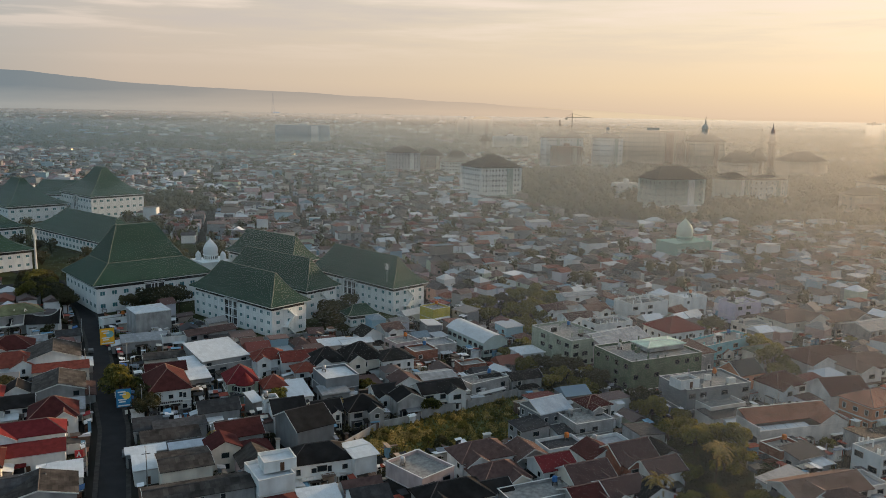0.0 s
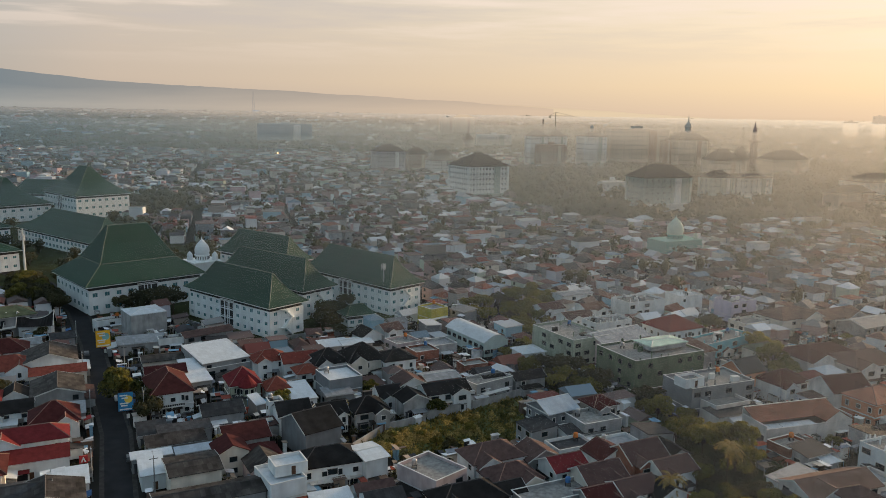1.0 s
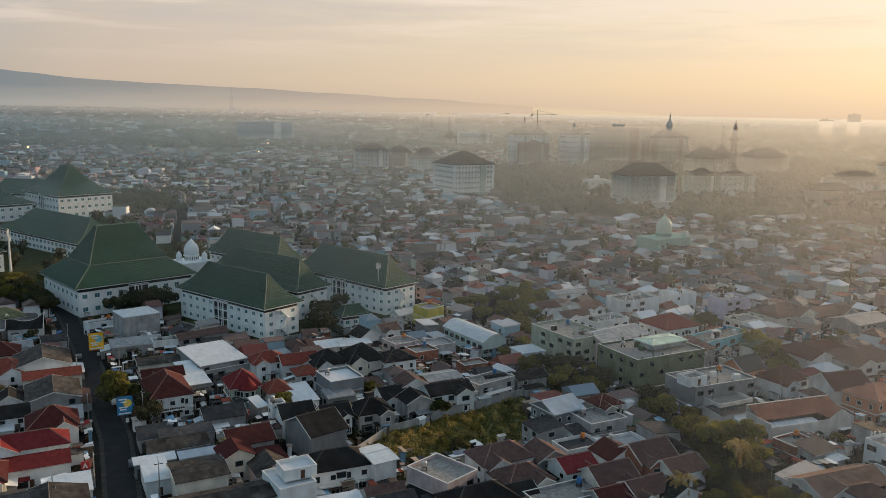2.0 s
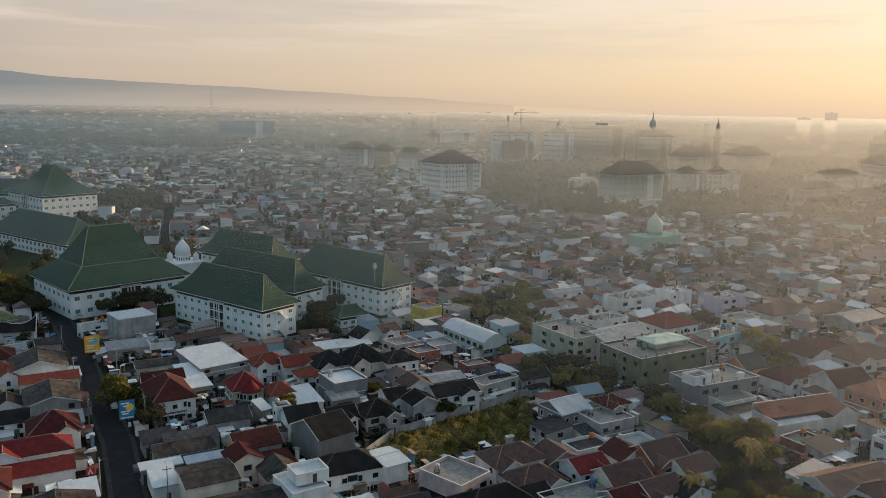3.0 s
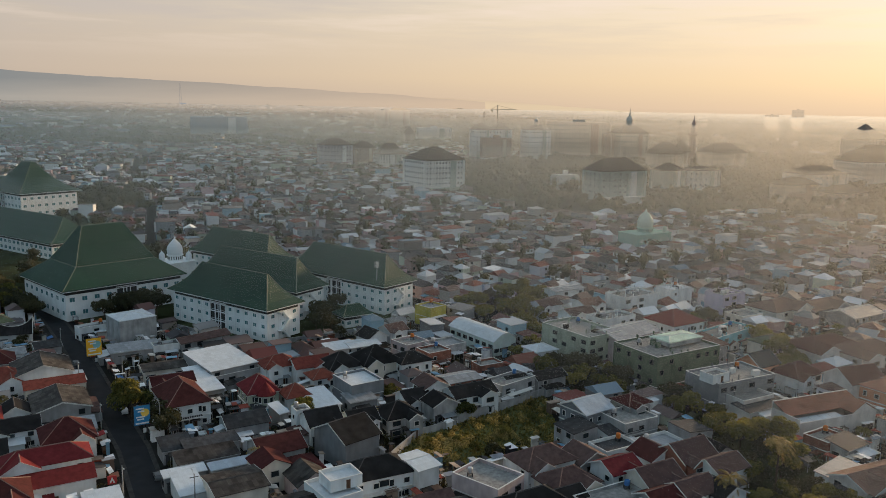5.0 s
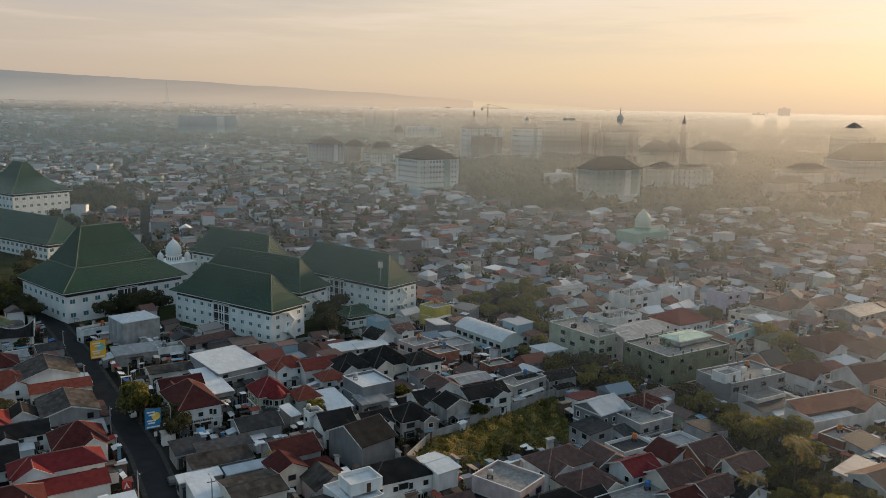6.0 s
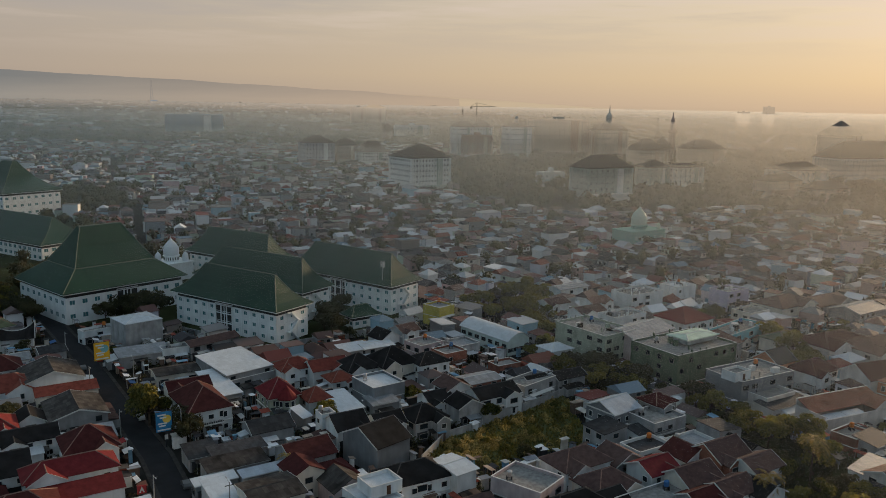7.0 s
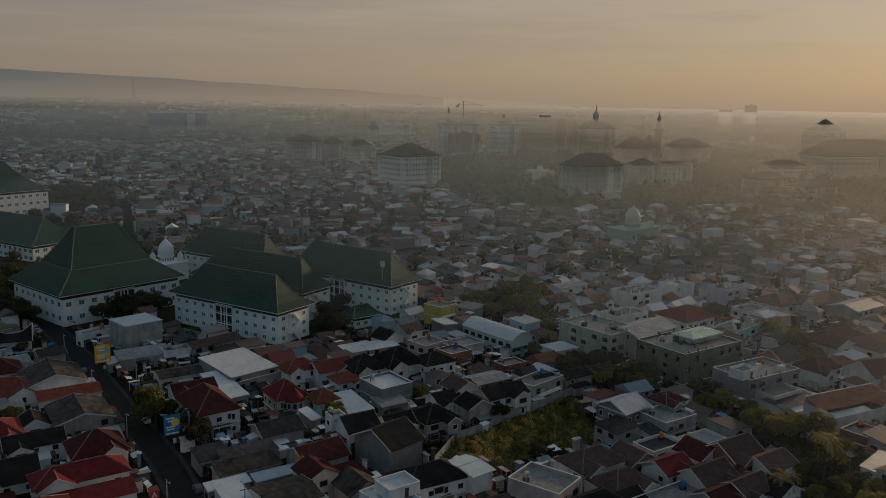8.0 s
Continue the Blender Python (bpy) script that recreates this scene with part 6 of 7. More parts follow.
# the far campus and towers
tower(39, 840, 45.1, 40.5, 33.2, 28, "white", 13.2, 6, 3.6, "small", label="white six-storey office block with a dark hipped roof")
tower(204, 760, 51.7, 25.8, 30.5, 22, "mint", 11.7, 5, 6.0, label="pale mint hall of residence with a dark hipped roof")
tower(283, 830, 26.8, 18.7, 25.8, 22, "mint", 7.0, 4, 6.0)
tower(319, 835, 34.7, 20.8, 25.8, 22, "white", 4.1, 4, 6.0)
tower(-71, 1147, 39.1, 27.4, 30.6, 20, "lilac", 9.3, 5, 6.5)
tower(-32, 1165, 28.7, 20.1, 26.2, 20, "brick", 9.5, 4, 6.5)
tower(4, 1142, 37.3, 22.4, 19.3, 20, "white", 14.8, 4, 6.5)
tower(159, 1330, 27.1, 24.4, 49.1, 15, "white", 10.9, 6, 7.0)
tower(193, 1345, 26.0, 23.4, 49.1, 15, "white", 11.0, 6, 7.0)
tower(179, 1300, 40.6, 24.4, 36.0, 15, "brick", 0.9, 5, 7.0, flat=True)
tower(247, 1320, 36.6, 29.3, 50.7, 15, "white", 8.1, 6, 6.0, cupola=3.5)
tower(336, 1390, 102.2, 30.7, 61.3, 12, "tan", 0.0, 8, 8.0, flat=True, label="long tan slab block with a flat roof")
tower(399, 1310, 50.4, 32.8, 47.8, 15, "tan", 14.5, 5, 7.0, "tall", cupola=5.0, spire=12.0, label="domed tan administration building with a spire")
tower(362, 1300, 11.1, 11.1, 44.9, 12, "brick", 0.0, 6, 7.0, flat=True)
tower(389, 1120, 40.4, 28.3, 27.2, 15, "tan", 15.7, 3, 8.0, name="far_hall")
tower(425, 1150, 16.8, 16.8, 28.3, 15, "brick", 16.1, 3, 8.0, name="far_hall", label="terracotta hall with a pointed pyramid roof")
tower(499, 1180, 59.0, 35.4, 26.7, 15, "tan", 13.3, 4, 8.0, "tall", name="far_hall")
tower(712, 1165, 46.6, 42.0, 49.5, 30, "tan", 21.9, 6, 8.0, label="square tan tower block with a pyramid roof")
tower(604, 940, 123.5, 43.2, 31.0, 10, "white", 19.9, 5, 7.0, label="broad white university block with a large dark roof")
tower(445, 830, 53.3, 32.0, 24.3, 15, "white", 8.4, 3, 7.0)
tower(420, 740, 41.2, 20.6, 13.8, 15, "tan", 7.1, 3, 7.0)
tower(-371, 2010, 127.4, 38.2, 47.5, 8, "blue", 0.0, 7, 9.0, "wide", flat=True, label="wide blue-grey hotel slab with a flat roof")
tower(96, 2900, 67.7, 33.8, 62.6, 10, "tan", 9.8, 5, 16.0, "wide")
tower(39, 2910, 48.2, 28.9, 61.5, 10, "tan", 0.0, 4, 16.0, "wide", flat=True)
# these two blocks glow in haze colour, as no mist sheet covers them
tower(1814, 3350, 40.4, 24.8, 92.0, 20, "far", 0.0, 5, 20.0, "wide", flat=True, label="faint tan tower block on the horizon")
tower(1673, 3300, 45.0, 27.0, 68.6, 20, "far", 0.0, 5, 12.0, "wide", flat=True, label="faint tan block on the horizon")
tower(128, 1860, 75.3, 18.8, 34.1, 12, "white", 0.0, 3, 12.0, "wide", flat=True)
tower(66, 1750, 15.4, 15.4, 27.0, 12, "brick", 14.3, 3, 7.0)
tower(187, 880, 25.5, 12.8, 14.5, 18, "white", 0.0, 2, 7.0, flat=True)
tower(395, 780, 42.8, 17.1, 17.2, 18, "tan", 6.7, 2, 7.0)

minaret = thing("minaret", 490, 1268, 0, 15, "tall brown minaret with a gallery and pointed cap", "minaret")
part("shaft", Shape().lathe([(6.6, 0), (6.6, 3), (5.6, 4), (5.2, 46)], n=8), FAR_TONE["brick"], minaret)
part("gallery", Shape().lathe([(5.2, 46), (7.4, 48), (7.4, 50.5), (4.6, 51)], n=16), FAR_TONE["brick"], minaret, "projecting gallery")
part("lantern", Shape().lathe([(4.4, 51), (4.4, 58), (5.2, 58.5), (3.4, 62), (3.2, 66), (2.2, 69), (0.8, 73), (0.2, 79)], n=12), FAR_TONE["brick"], minaret, "lantern and pointed cap")

# crane paint lightened towards haze colour, since it rises above the mist sheets
CRANE_HAZE = surface("crane_haze_paint", (0.60, 0.46, 0.32), 0.6, 0.15, 0.3)
crane = thing("tower_crane", 223, 1560, 0, 0, "slim tower crane above the far campus", "crane")
part("mast", Shape().box(-0.7, -0.7, 0, 0.7, 0.7, 84), CRANE_HAZE, crane)
part("jib", Shape().box(-12, -0.5, 80.3, 36, 0.5, 81.4), CRANE_HAZE, crane)
part("counterweight", Shape().box(-13, -1.4, 76.5, -9, 1.4, 80), CRANE_HAZE, crane)
part("top_tie", Shape().tube((0, 0, 88), (30, 0, 81.5), 0.3).tube((0, 0, 88), (-11, 0, 81.5), 0.3).box(-0.6, -0.6, 84, 0.6, 0.6, 88.3), CRANE_HAZE, crane)


def lattice_mast(x, y, h, base, name, label, mat):
    ob = thing(name, x, y, 0, 10, label, "mast")
    legs = Shape()
    n = 9
    at = lambda i, q: ((1 - 0.88 * q) * base * (1 if i in (0, 3) else -1) / 2, (1 - 0.88 * q) * base * (1 if i < 2 else -1) / 2, h * q)
    for i in range(4):
        part("leg", Shape().tube(at(i, 0), at(i, 1), base * 0.035, base * 0.02, 4), mat, ob)
    for k in range(n):
        for i in range(4):
            legs.tube(at(i, k / n), at((i + 1) % 4, (k + 1) / n), base * 0.018, n=3).tube(at(i, k / n), at((i + 1) % 4, k / n), base * 0.018, n=3)
    part("bracing", legs, mat, ob)
    return ob


# the mast emits a haze colour of its own
MAST_HAZE = hill_material("mast_haze", (0.30, 0.27, 0.25), (0.30, 0.27, 0.25), (0.36, 0.33, 0.31), (0.36, 0.33, 0.31), 20, 150)
lattice_mast(-850, 3850, 158, 20, "radio_mast", "tall hazy lattice radio mast", MAST_HAZE)
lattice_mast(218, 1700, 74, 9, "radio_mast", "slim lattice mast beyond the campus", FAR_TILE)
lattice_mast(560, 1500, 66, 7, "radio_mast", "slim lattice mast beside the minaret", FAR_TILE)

# far hills, their haze painted as emission
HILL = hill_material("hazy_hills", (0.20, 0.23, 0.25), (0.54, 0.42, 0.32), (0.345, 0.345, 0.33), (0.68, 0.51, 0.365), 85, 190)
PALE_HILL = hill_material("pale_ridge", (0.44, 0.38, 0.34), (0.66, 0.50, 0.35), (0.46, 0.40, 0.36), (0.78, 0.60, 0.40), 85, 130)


def ridge_line(name, y, x0, x1, top, label, m=HILL):
    s = Shape()
    n = 120
    rings = []
    for i in range(n + 1):
        x = x0 + (x1 - x0) * i / n
        h = max(top(x), 2.0)
        rings.append([(x, y - 60, 0), (x, y - 30, h * 0.55), (x, y, h), (x, y + 30, h * 0.7), (x, y + 60, 0)])
    s.rings(rings)
    return solid(name, s, m, label, "hills", "structure")


def west_hill(x):
    rough_ = 6 * noise.noise(Vector((x * 0.004, 0, 0))) + 3 * noise.noise(Vector((x * 0.02, 3, 0)))
    return float(np.interp(x, (-3900, -2640, -2520, -2020, -1580, -1015, -125, 300, 690), (300, 286, 281, 229, 205, 186, 148, 128, 105))) + rough_


def low_hill(x):
    return 122 + 14 * noise.noise(Vector((x * 0.0016, 7, 0))) + 5 * noise.noise(Vector((x * 0.008, 1, 0))) - max(0, x - 500) * 0.05


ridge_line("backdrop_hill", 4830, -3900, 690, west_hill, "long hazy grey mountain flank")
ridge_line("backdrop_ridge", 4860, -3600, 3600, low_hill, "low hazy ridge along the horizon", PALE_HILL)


# bright metal panels added for glints, tilted midway between the sun and the flight
glints, sparkle = Shape(), random.Random(12)
for i in range(34):
    y = sparkle.uniform(1450, 2050)
    x = -28 - y * sparkle.uniform(0.16, 0.56)
    to_eye = Vector((-28 - x, 8 - y, 80)).normalized()
    n_ = (to_eye + sun_way).normalized()
    u = Vector((-n_.y, n_.x, 0)).normalized()
    v = n_.cross(u)
    c, a, b = Vector((x, y, sparkle.uniform(6.5, 9.0))), sparkle.uniform(0.8, 2.4), sparkle.uniform(0.5, 1.0)
    glints.rings([[tuple(c + n_ * e + u * p + v * q) for p, q in ((-a, -b), (a, -b), (a, b), (-a, b))] for e in (-6.0, 0.0)])
solid("sunlit_gables", glints, surface("glint_metal", (0.62, 0.50, 0.36), 0.42, 0.1, 0.5, metal=0.8, spec=0.5), "small metal panels added to glint among the far houses", "houses", "stuff")

# ---- glossy sheets standing in for haze over the town ----
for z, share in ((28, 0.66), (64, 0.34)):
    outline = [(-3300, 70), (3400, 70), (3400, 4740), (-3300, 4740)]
    solid("mist_layer", Shape().add([(a, b, 0) for a, b in outline], [(0, 1, 2, 3)]), mist_material(z, share), "thin glossy sheet standing in for warm morning haze", "mist", "structure", z=z)

# ---- trees ----
KINDS = [make_tree(k, h, r, n, s, m, lab) for k, (h, r, n, s, m, lab) in enumerate((
    (9.0, 4.6, 1700, 0.42, LEAF, "broad dark green tree with a rounded uneven crown"), (11.0, 5.0, 1900, 0.45, LEAF_WARM, "tall olive tree with sunlit crown"), (7.0, 3.6, 1200, 0.38, LEAF, "small dark green garden tree"),
    (8.0, 4.2, 1500, 0.42, LEAF_WARM, "olive-brown leafy tree with open crown"), (5.0, 2.8, 900, 0.34, LEAF, "low bushy dark green tree")))]
for k_ in KINDS:
    k_["used"] = 0
wood = random.Random(5)


def plant(x, y, k, size=None):
    size = size or wood.uniform(0.8, 1.2)
    m = pose(x, y, 0, 0, 0, wood.uniform(0, 360)) @ Matrix.Diagonal((size, size, size * wood.uniform(0.9, 1.1), 1))
    p = KINDS[k]
    if not p["used"]:
        p["used"] = 1
        p.matrix_world = m
    else:
        q = copy_thing(p, Matrix.Identity(4))
        q.matrix_world = m


def fill(poly, gap, kinds, limit=400, size=(0.8, 1.2)):
    xs, ys = [p[0] for p in poly], [p[1] for p in poly]
    y = min(ys)
    n = 0
    while y < max(ys):
        x = min(xs)
        while x < max(xs):
            a, b = x + wood.uniform(-0.45, 0.45) * gap, y + wood.uniform(-0.45, 0.45) * gap
            if inside(a, b, poly) and free(a, b, 0.5) and n < limit:
                plant(a, b, wood.choice(kinds), wood.uniform(*size))
                n += 1
            x += gap
        y += gap


take(64.2, 181, 9, 11, 0)
for a, b in ((62.5, 186), (68, 184), (64, 180), (67.5, 179), (62, 177), (69, 189), (65.5, 175)):
    plant(a, b, 4, wood.uniform(0.55, 0.85))
fill(STRIP, 6.0, (3, 3, 2, 4, 1, 0), size=(0.55, 1.0))
fill(GROVE, 5.6, (2, 3, 0, 4), size=(0.65, 0.95))
fill(THICKET, 6.8, (1, 3, 3, 2), size=(0.7, 1.05))
fill(WEST, 5.4, (0, 0, 1))
for a, b, s_ in ((-131, 343, 1.25), (-124, 349, 1.35), (-118, 343, 1.2), (-137, 338, 1.0), (-127, 338, 1.1)):
    plant(a, b, 0, s_)
fill(YARD, 6.0, (0, 2, 4))
fill(SLOPE, 6.5, (1, 3, 4))
plant(-98.5, 233.0, 1, 1.15)
plant(-87.5, 226.0, 0, 0.95)
plant(-85.5, 219.5, 0, 0.8)
plant(-101.0, 240.0, 3, 0.9)
for a, b in ((-9.1, 213.1), (4.3, 216.1), (-16.9, 212.2), (14, 226), (-5, 206), (16, 236)):
    plant(a, b, 3, wood.uniform(0.28, 0.42))
for i, (a, b) in enumerate(SPARE):
    if b < 330 and i % 2 == 0:
        plant(a, b, wood.choice((2, 4, 0)), wood.uniform(0.7, 1.0))
bush = random.Random(77)
n = 0
while n < 60:
    x, y = bush.uniform(-190, 190), bush.uniform(150, 330)
    if in_view(x, y, 0) and free(x, y, 0.3) and not inside(x, y, LOT) and not inside(x, y, CAMPUS):
        plant(x, y, bush.choice((4, 4, 2, 3)), bush.uniform(0.4, 0.8))
        n += 1
palm_tree(64.0, 182.6, 11.5, 1)
palm_tree(47.5, 174, 7.5, 2)
palm_tree(-58.5, 197, 6.0, 3)
palm_tree(-29.5, 222, 6.0, 4)

far_leaves, far_mid = Shape(), Shape()


def far_tree(s, x, y, h, r, n, size, z0=0.0):
    start = len(s.v)
    for i in range(n):
        d = Vector((wood.gauss(0, 1), wood.gauss(0, 1), wood.gauss(0.3, 0.8))).normalized()
        q = wood.uniform(0.6, 1.05)
        p = Vector((x + d.x * r * q, y + d.y * r * q, h * 0.58 + d.z * h * 0.42 * q))
        u = Vector((wood.gauss(0, 1), wood.gauss(0, 1), wood.gauss(0, 0.6))).normalized()
        w = u.cross(d).normalized()
        k = size * wood.uniform(0.6, 1.2)
        s.add([tuple(p - u * k), tuple(p - w * k * 0.7), tuple(p + u * k), tuple(p + w * k * 0.7)], [(0, 1, 2, 3)])
    s.lathe([(0.3, 0), (r * 0.35, h * 0.3), (r * 0.55, h * 0.5), (r * 0.42, h * 0.7), (r * 0.1, h * 0.85)], x, y, 5)
    if z0:
        s.v[start:] = [(a, b, c + z0) for a, b, c in s.v[start:]]


for i, (a, b) in enumerate(SPARE):
    if 330 <= b < 1300:
        far_tree(far_mid, a, b, wood.uniform(6, 11), wood.uniform(3.0, 5.5), 44, 1.1)
campus_leaves = Shape()
for i in range(420):
    a, b = wood.uniform(-400, -30), wood.uniform(330, 720)
    if inside(a, b, CAMPUS) and free(a, b, 1.5):
        if b < 400:
            plant(a, b, wood.choice((0, 0, 2)), wood.uniform(0.8, 1.1))
        else:
            far_tree(campus_leaves, a, b, wood.uniform(6, 11), wood.uniform(3.5, 6), 190, 0.75)
garden_leaves, spots_ = Shape(), []
for i in range(400):
    a, b = wood.uniform(-330, -200), wood.uniform(635, 810)
    if inside(a, b, GARDEN) and all(math.hypot(a - p, b - q) > 10.5 for p, q in spots_):
        spots_.append((a, b))
        far_tree(garden_leaves, a, b, wood.uniform(6, 10), wood.uniform(4, 6.5), 190, 0.8)
solid("garden_trees", garden_leaves, LEAF_FAR, "olive-brown trees with open crowns beside the campus", "trees", "stuff")
solid("campus_trees", campus_leaves, LEAF, "dark leafy trees filling the campus grounds", "trees", "stuff")
solid("town_trees", far_mid, LEAF, "scattered dusty trees between the far houses", "trees", "stuff")
for i in range(3600):
    a, b = wood.uniform(40, 1250), wood.uniform(590, 1500)
    if inside(a, b, WOODS) and in_view(a, b, 60) and free(a, b, 1.0):
        far_tree(far_leaves, a, b, wood.uniform(8, 15), wood.uniform(5, 8.5), 30, 1.9)
for i in range(4200):
    b = 1600 + 2900 * wood.random() ** 1.4
    a = wood.uniform(-60 - 0.58 * b, 0.66 * b)
    far_tree(far_leaves, a, b, wood.uniform(9, 16), wood.uniform(9, 26), 14, 4.0, land(b))
solid("woods", far_leaves, LEAF_FAR, "hazy olive woods around the far campus", "trees", "stuff")

# ---- weeds of the vacant lot ----
scrub = Shape()
clumps = ((-9.1, 213.1), (4.3, 216.1), (-16.9, 212.2))
for i in range(210):
    a, b = wood.uniform(-36, 32), wood.uniform(185, 250)
    if i < 48:
        a, b = (c + wood.gauss(0, 1.7) for c in clumps[i % 3])
    if not inside(a, b, LOT):
        continue
    q, h = wood.uniform(0.9, 2.2), wood.uniform(0.8, 2.0)
    for k in range(170):
        d = Vector((wood.gauss(0, 1), wood.gauss(0, 1), abs(wood.gauss(0.3, 0.8)))).normalized()
        p = Vector((a + d.x * q * wood.uniform(0.5, 1.1), b + d.y * q * wood.uniform(0.5, 1.1), d.z * h * wood.uniform(0.4, 1.1)))
        u = d.orthogonal().normalized()
        w = u.cross(d).normalized()
        s = wood.uniform(0.16, 0.34)
        scrub.add([tuple(p - u * s), tuple(p - w * s * 0.6), tuple(p + u * s), tuple(p + w * s * 0.6)], [(0, 1, 2, 3)])
solid("scrub", scrub, SCRUB, "yellowish scrub bushes scattered over the lot", "bushes", "stuff")

# ---- grass of the vacant lot ----
tufts = Shape()
for i in range(9000):
    a, b = wood.uniform(-36, 32), wood.uniform(185, 250)
    if not inside(a, b, LOT):
        continue
    lump = 0.5 + 0.5 * noise.noise(Vector((a * 0.16, b * 0.16, 0)))
    h = 0.25 + 0.75 * lump * wood.uniform(0.4, 1.2)
    for k in range(3):
        t = wood.uniform(0, 6.28)
        w, e = Vector((math.cos(t), math.sin(t), 0)) * 0.18, Vector((math.cos(t + 1.6), math.sin(t + 1.6), 0)) * 0.4 * h
        p = Vector((a, b, 0.02))
        tufts.add([tuple(p - w), tuple(p + w), tuple(p + w * 1.6 + e * 0.5 + Vector((0, 0, h * 0.7))), tuple(p + e + Vector((0, 0, h)))], [(0, 1, 2, 3)])
solid("tall_grass", tufts, GRASS_BLADE, "tall yellow-green weeds covering the vacant lot", "grass", "stuff")


# ---- street things ----
def billboard(x, y, z0, w, h, rot, blue, label):
    ob = thing("billboard", x, y, 0, rot, label, "billboard")
    part("post", Shape().tube((0.5, 0.45, -0.2), (0.5, 0.45, z0 + h * 0.6), 0.22, 0.18, 10), DARK_STEEL, ob)
    part("service_box", Shape().box(0.1, 0.0, z0 - 2.2, 0.9, 0.22, z0 - 1.0), TRIM, ob, "small white box below the board")
    part("backing", Shape().box(-w / 2, -0.02, z0, w / 2, 0.22, z0 + h), DARK_STEEL, ob)
    face = surface("billboard_blue" if blue else "billboard_yellow", (0.035, 0.20, 0.40) if blue else (0.75, 0.42, 0.04), 0.5, 0.12, 0.4)
    part("panel", Shape().box(-w / 2 + 0.08, -0.08, z0 + 0.08, w / 2 - 0.08, -0.02, z0 + h - 0.08), face, ob, "printed advertising sheet")
    pale = surface("billboard_pale", (0.65, 0.70, 0.68), 0.5, 0.1)
    gold = surface("billboard_accent", (0.70, 0.50, 0.10) if blue else (0.20, 0.42, 0.45), 0.5, 0.1)
    disc = Shape().lathe([(w * 0.26, 0.0), (w * 0.26, 0.03)], n=20)
    part("round_emblem", disc, gold, ob, at=pose(w * 0.18, -0.08, z0 + h * 0.62, 90))
    for k, (u, v, l) in enumerate(((-0.12, 0.84, 0.5), (-0.05, 0.70, 0.4), (-0.1, 0.42, 0.55), (-0.1, 0.30, 0.42), (0, 0.1, 0.8))):
        part("text_bar", Shape().box(w * (u - l / 2), -0.14, z0 + h * v - h * 0.035, w * (u + l / 2), -0.115, z0 + h * v + h * 0.035), pale, ob)
    return ob


billboard(-91.5, 218.0, 4.6, 4.1, 5.4, 24, True, "blue roadside billboard on a single post")
billboard(-124.0, 283.5, 3.0, 5.0, 6.2, 30, False, "yellow roadside billboard beside the street")

letters = thing("wall_sign", -135.5, 322.4, 0, -38, "large weathered white sign letters on a low wall", "sign")
part("wall", Shape().box(-4.8, 0, 0, 4.8, 0.25, 2.6), WALL["grey"], letters)
for k in range(4):
    part("letter_bar", Shape().box(-4.2 + 2.1 * k, -0.08, 0.5, -2.7 + 2.1 * k, 0.0, 2.2), TRIM, letters)

sign = thing("shop_sign", -90.2, 187.0, 0, 20, "red and white square shop sign on a post", "sign")
part("post", Shape().tube((0, 0, -0.1), (0, 0, 3.4), 0.1, 0.08, 8), DARK_STEEL, sign)
part("board", Shape().box(-0.95, -0.12, 3.3, 0.95, 0.12, 5.2), surface("sign_red", (0.42, 0.05, 0.05), 0.5, 0.08), sign, "red sign board")
part("emblem", Shape().rings([[(-0.6, y_, 3.6), (-0.25, y_, 3.6), (0, y_, 4.3), (0.25, y_, 3.6), (0.6, y_, 3.6), (0, y_, 5.0)] for y_ in (-0.17, -0.122)]), TRIM, sign, "white chevron emblem")

for i, (x, y, h) in enumerate(((-28.0, 350.0, 22.0),)):
    ob = thing("lamp_mast", x, y, 0, 0, "tall slim floodlight mast before the campus", "mast")
    part("pole", Shape().tube((0, 0, -0.2), (0, 0, h), 0.22, 0.12, 8), STEEL, ob)
    part("head_ring", Shape().lathe([(0.9, h - 1.4), (0.9, h - 1.2)], n=12), STEEL, ob)
    for k in range(4):
        part("antenna_panel", Shape().box(-0.16, 0.8, h - 2.4, 0.16, 0.95, h + 0.3), TRIM, ob, at=pose(0, 0, 0, 0, 0, 90 * k + 20))
ob = thing("cell_tower", -205.0, 392.0, 0, 0, "white telecom pole with antenna panels", "mast")
part("pole", Shape().tube((0, 0, -0.2), (0, 0, 29), 0.7, 0.35, 10), TRIM, ob)
for k in range(6):
    part("antenna_panel", Shape().box(-0.3, 0.9, 23 + 2.5 * (k % 2), 0.3, 1.2, 25.4 + 2.5 * (k % 2)), TRIM, ob, at=pose(0, 0, 0, 0, 0, 60 * k))


def street_pole(x, y, rot):
    ob = thing("utility_pole", x, y, 0, rot, "grey concrete utility pole with crossarm", "utility pole", "poles along the street")
    part("pole", Shape().tube((0, 0, -0.2), (0, 0, 9), 0.17, 0.11, 8), WALL["concrete"], ob)
    part("crossarm", Shape().box(-1.0, -0.06, 8.2, 1.0, 0.06, 8.35), DARK_STEEL, ob)
    part("lamp_arm", Shape().tube((0, 0, 8.6), (0, -2.0, 9.2), 0.05).box(-0.12, -2.6, 9.1, 0.12, -1.9, 9.25), STEEL, ob)


for k, (x, y) in enumerate(((-87.0, 184), (-103.5, 223), (-121, 259), (-139.5, 297), (-70.5, 179), (-88, 222), (-110, 266))):
    street_pole(x, y, 25 if k < 4 else 205)


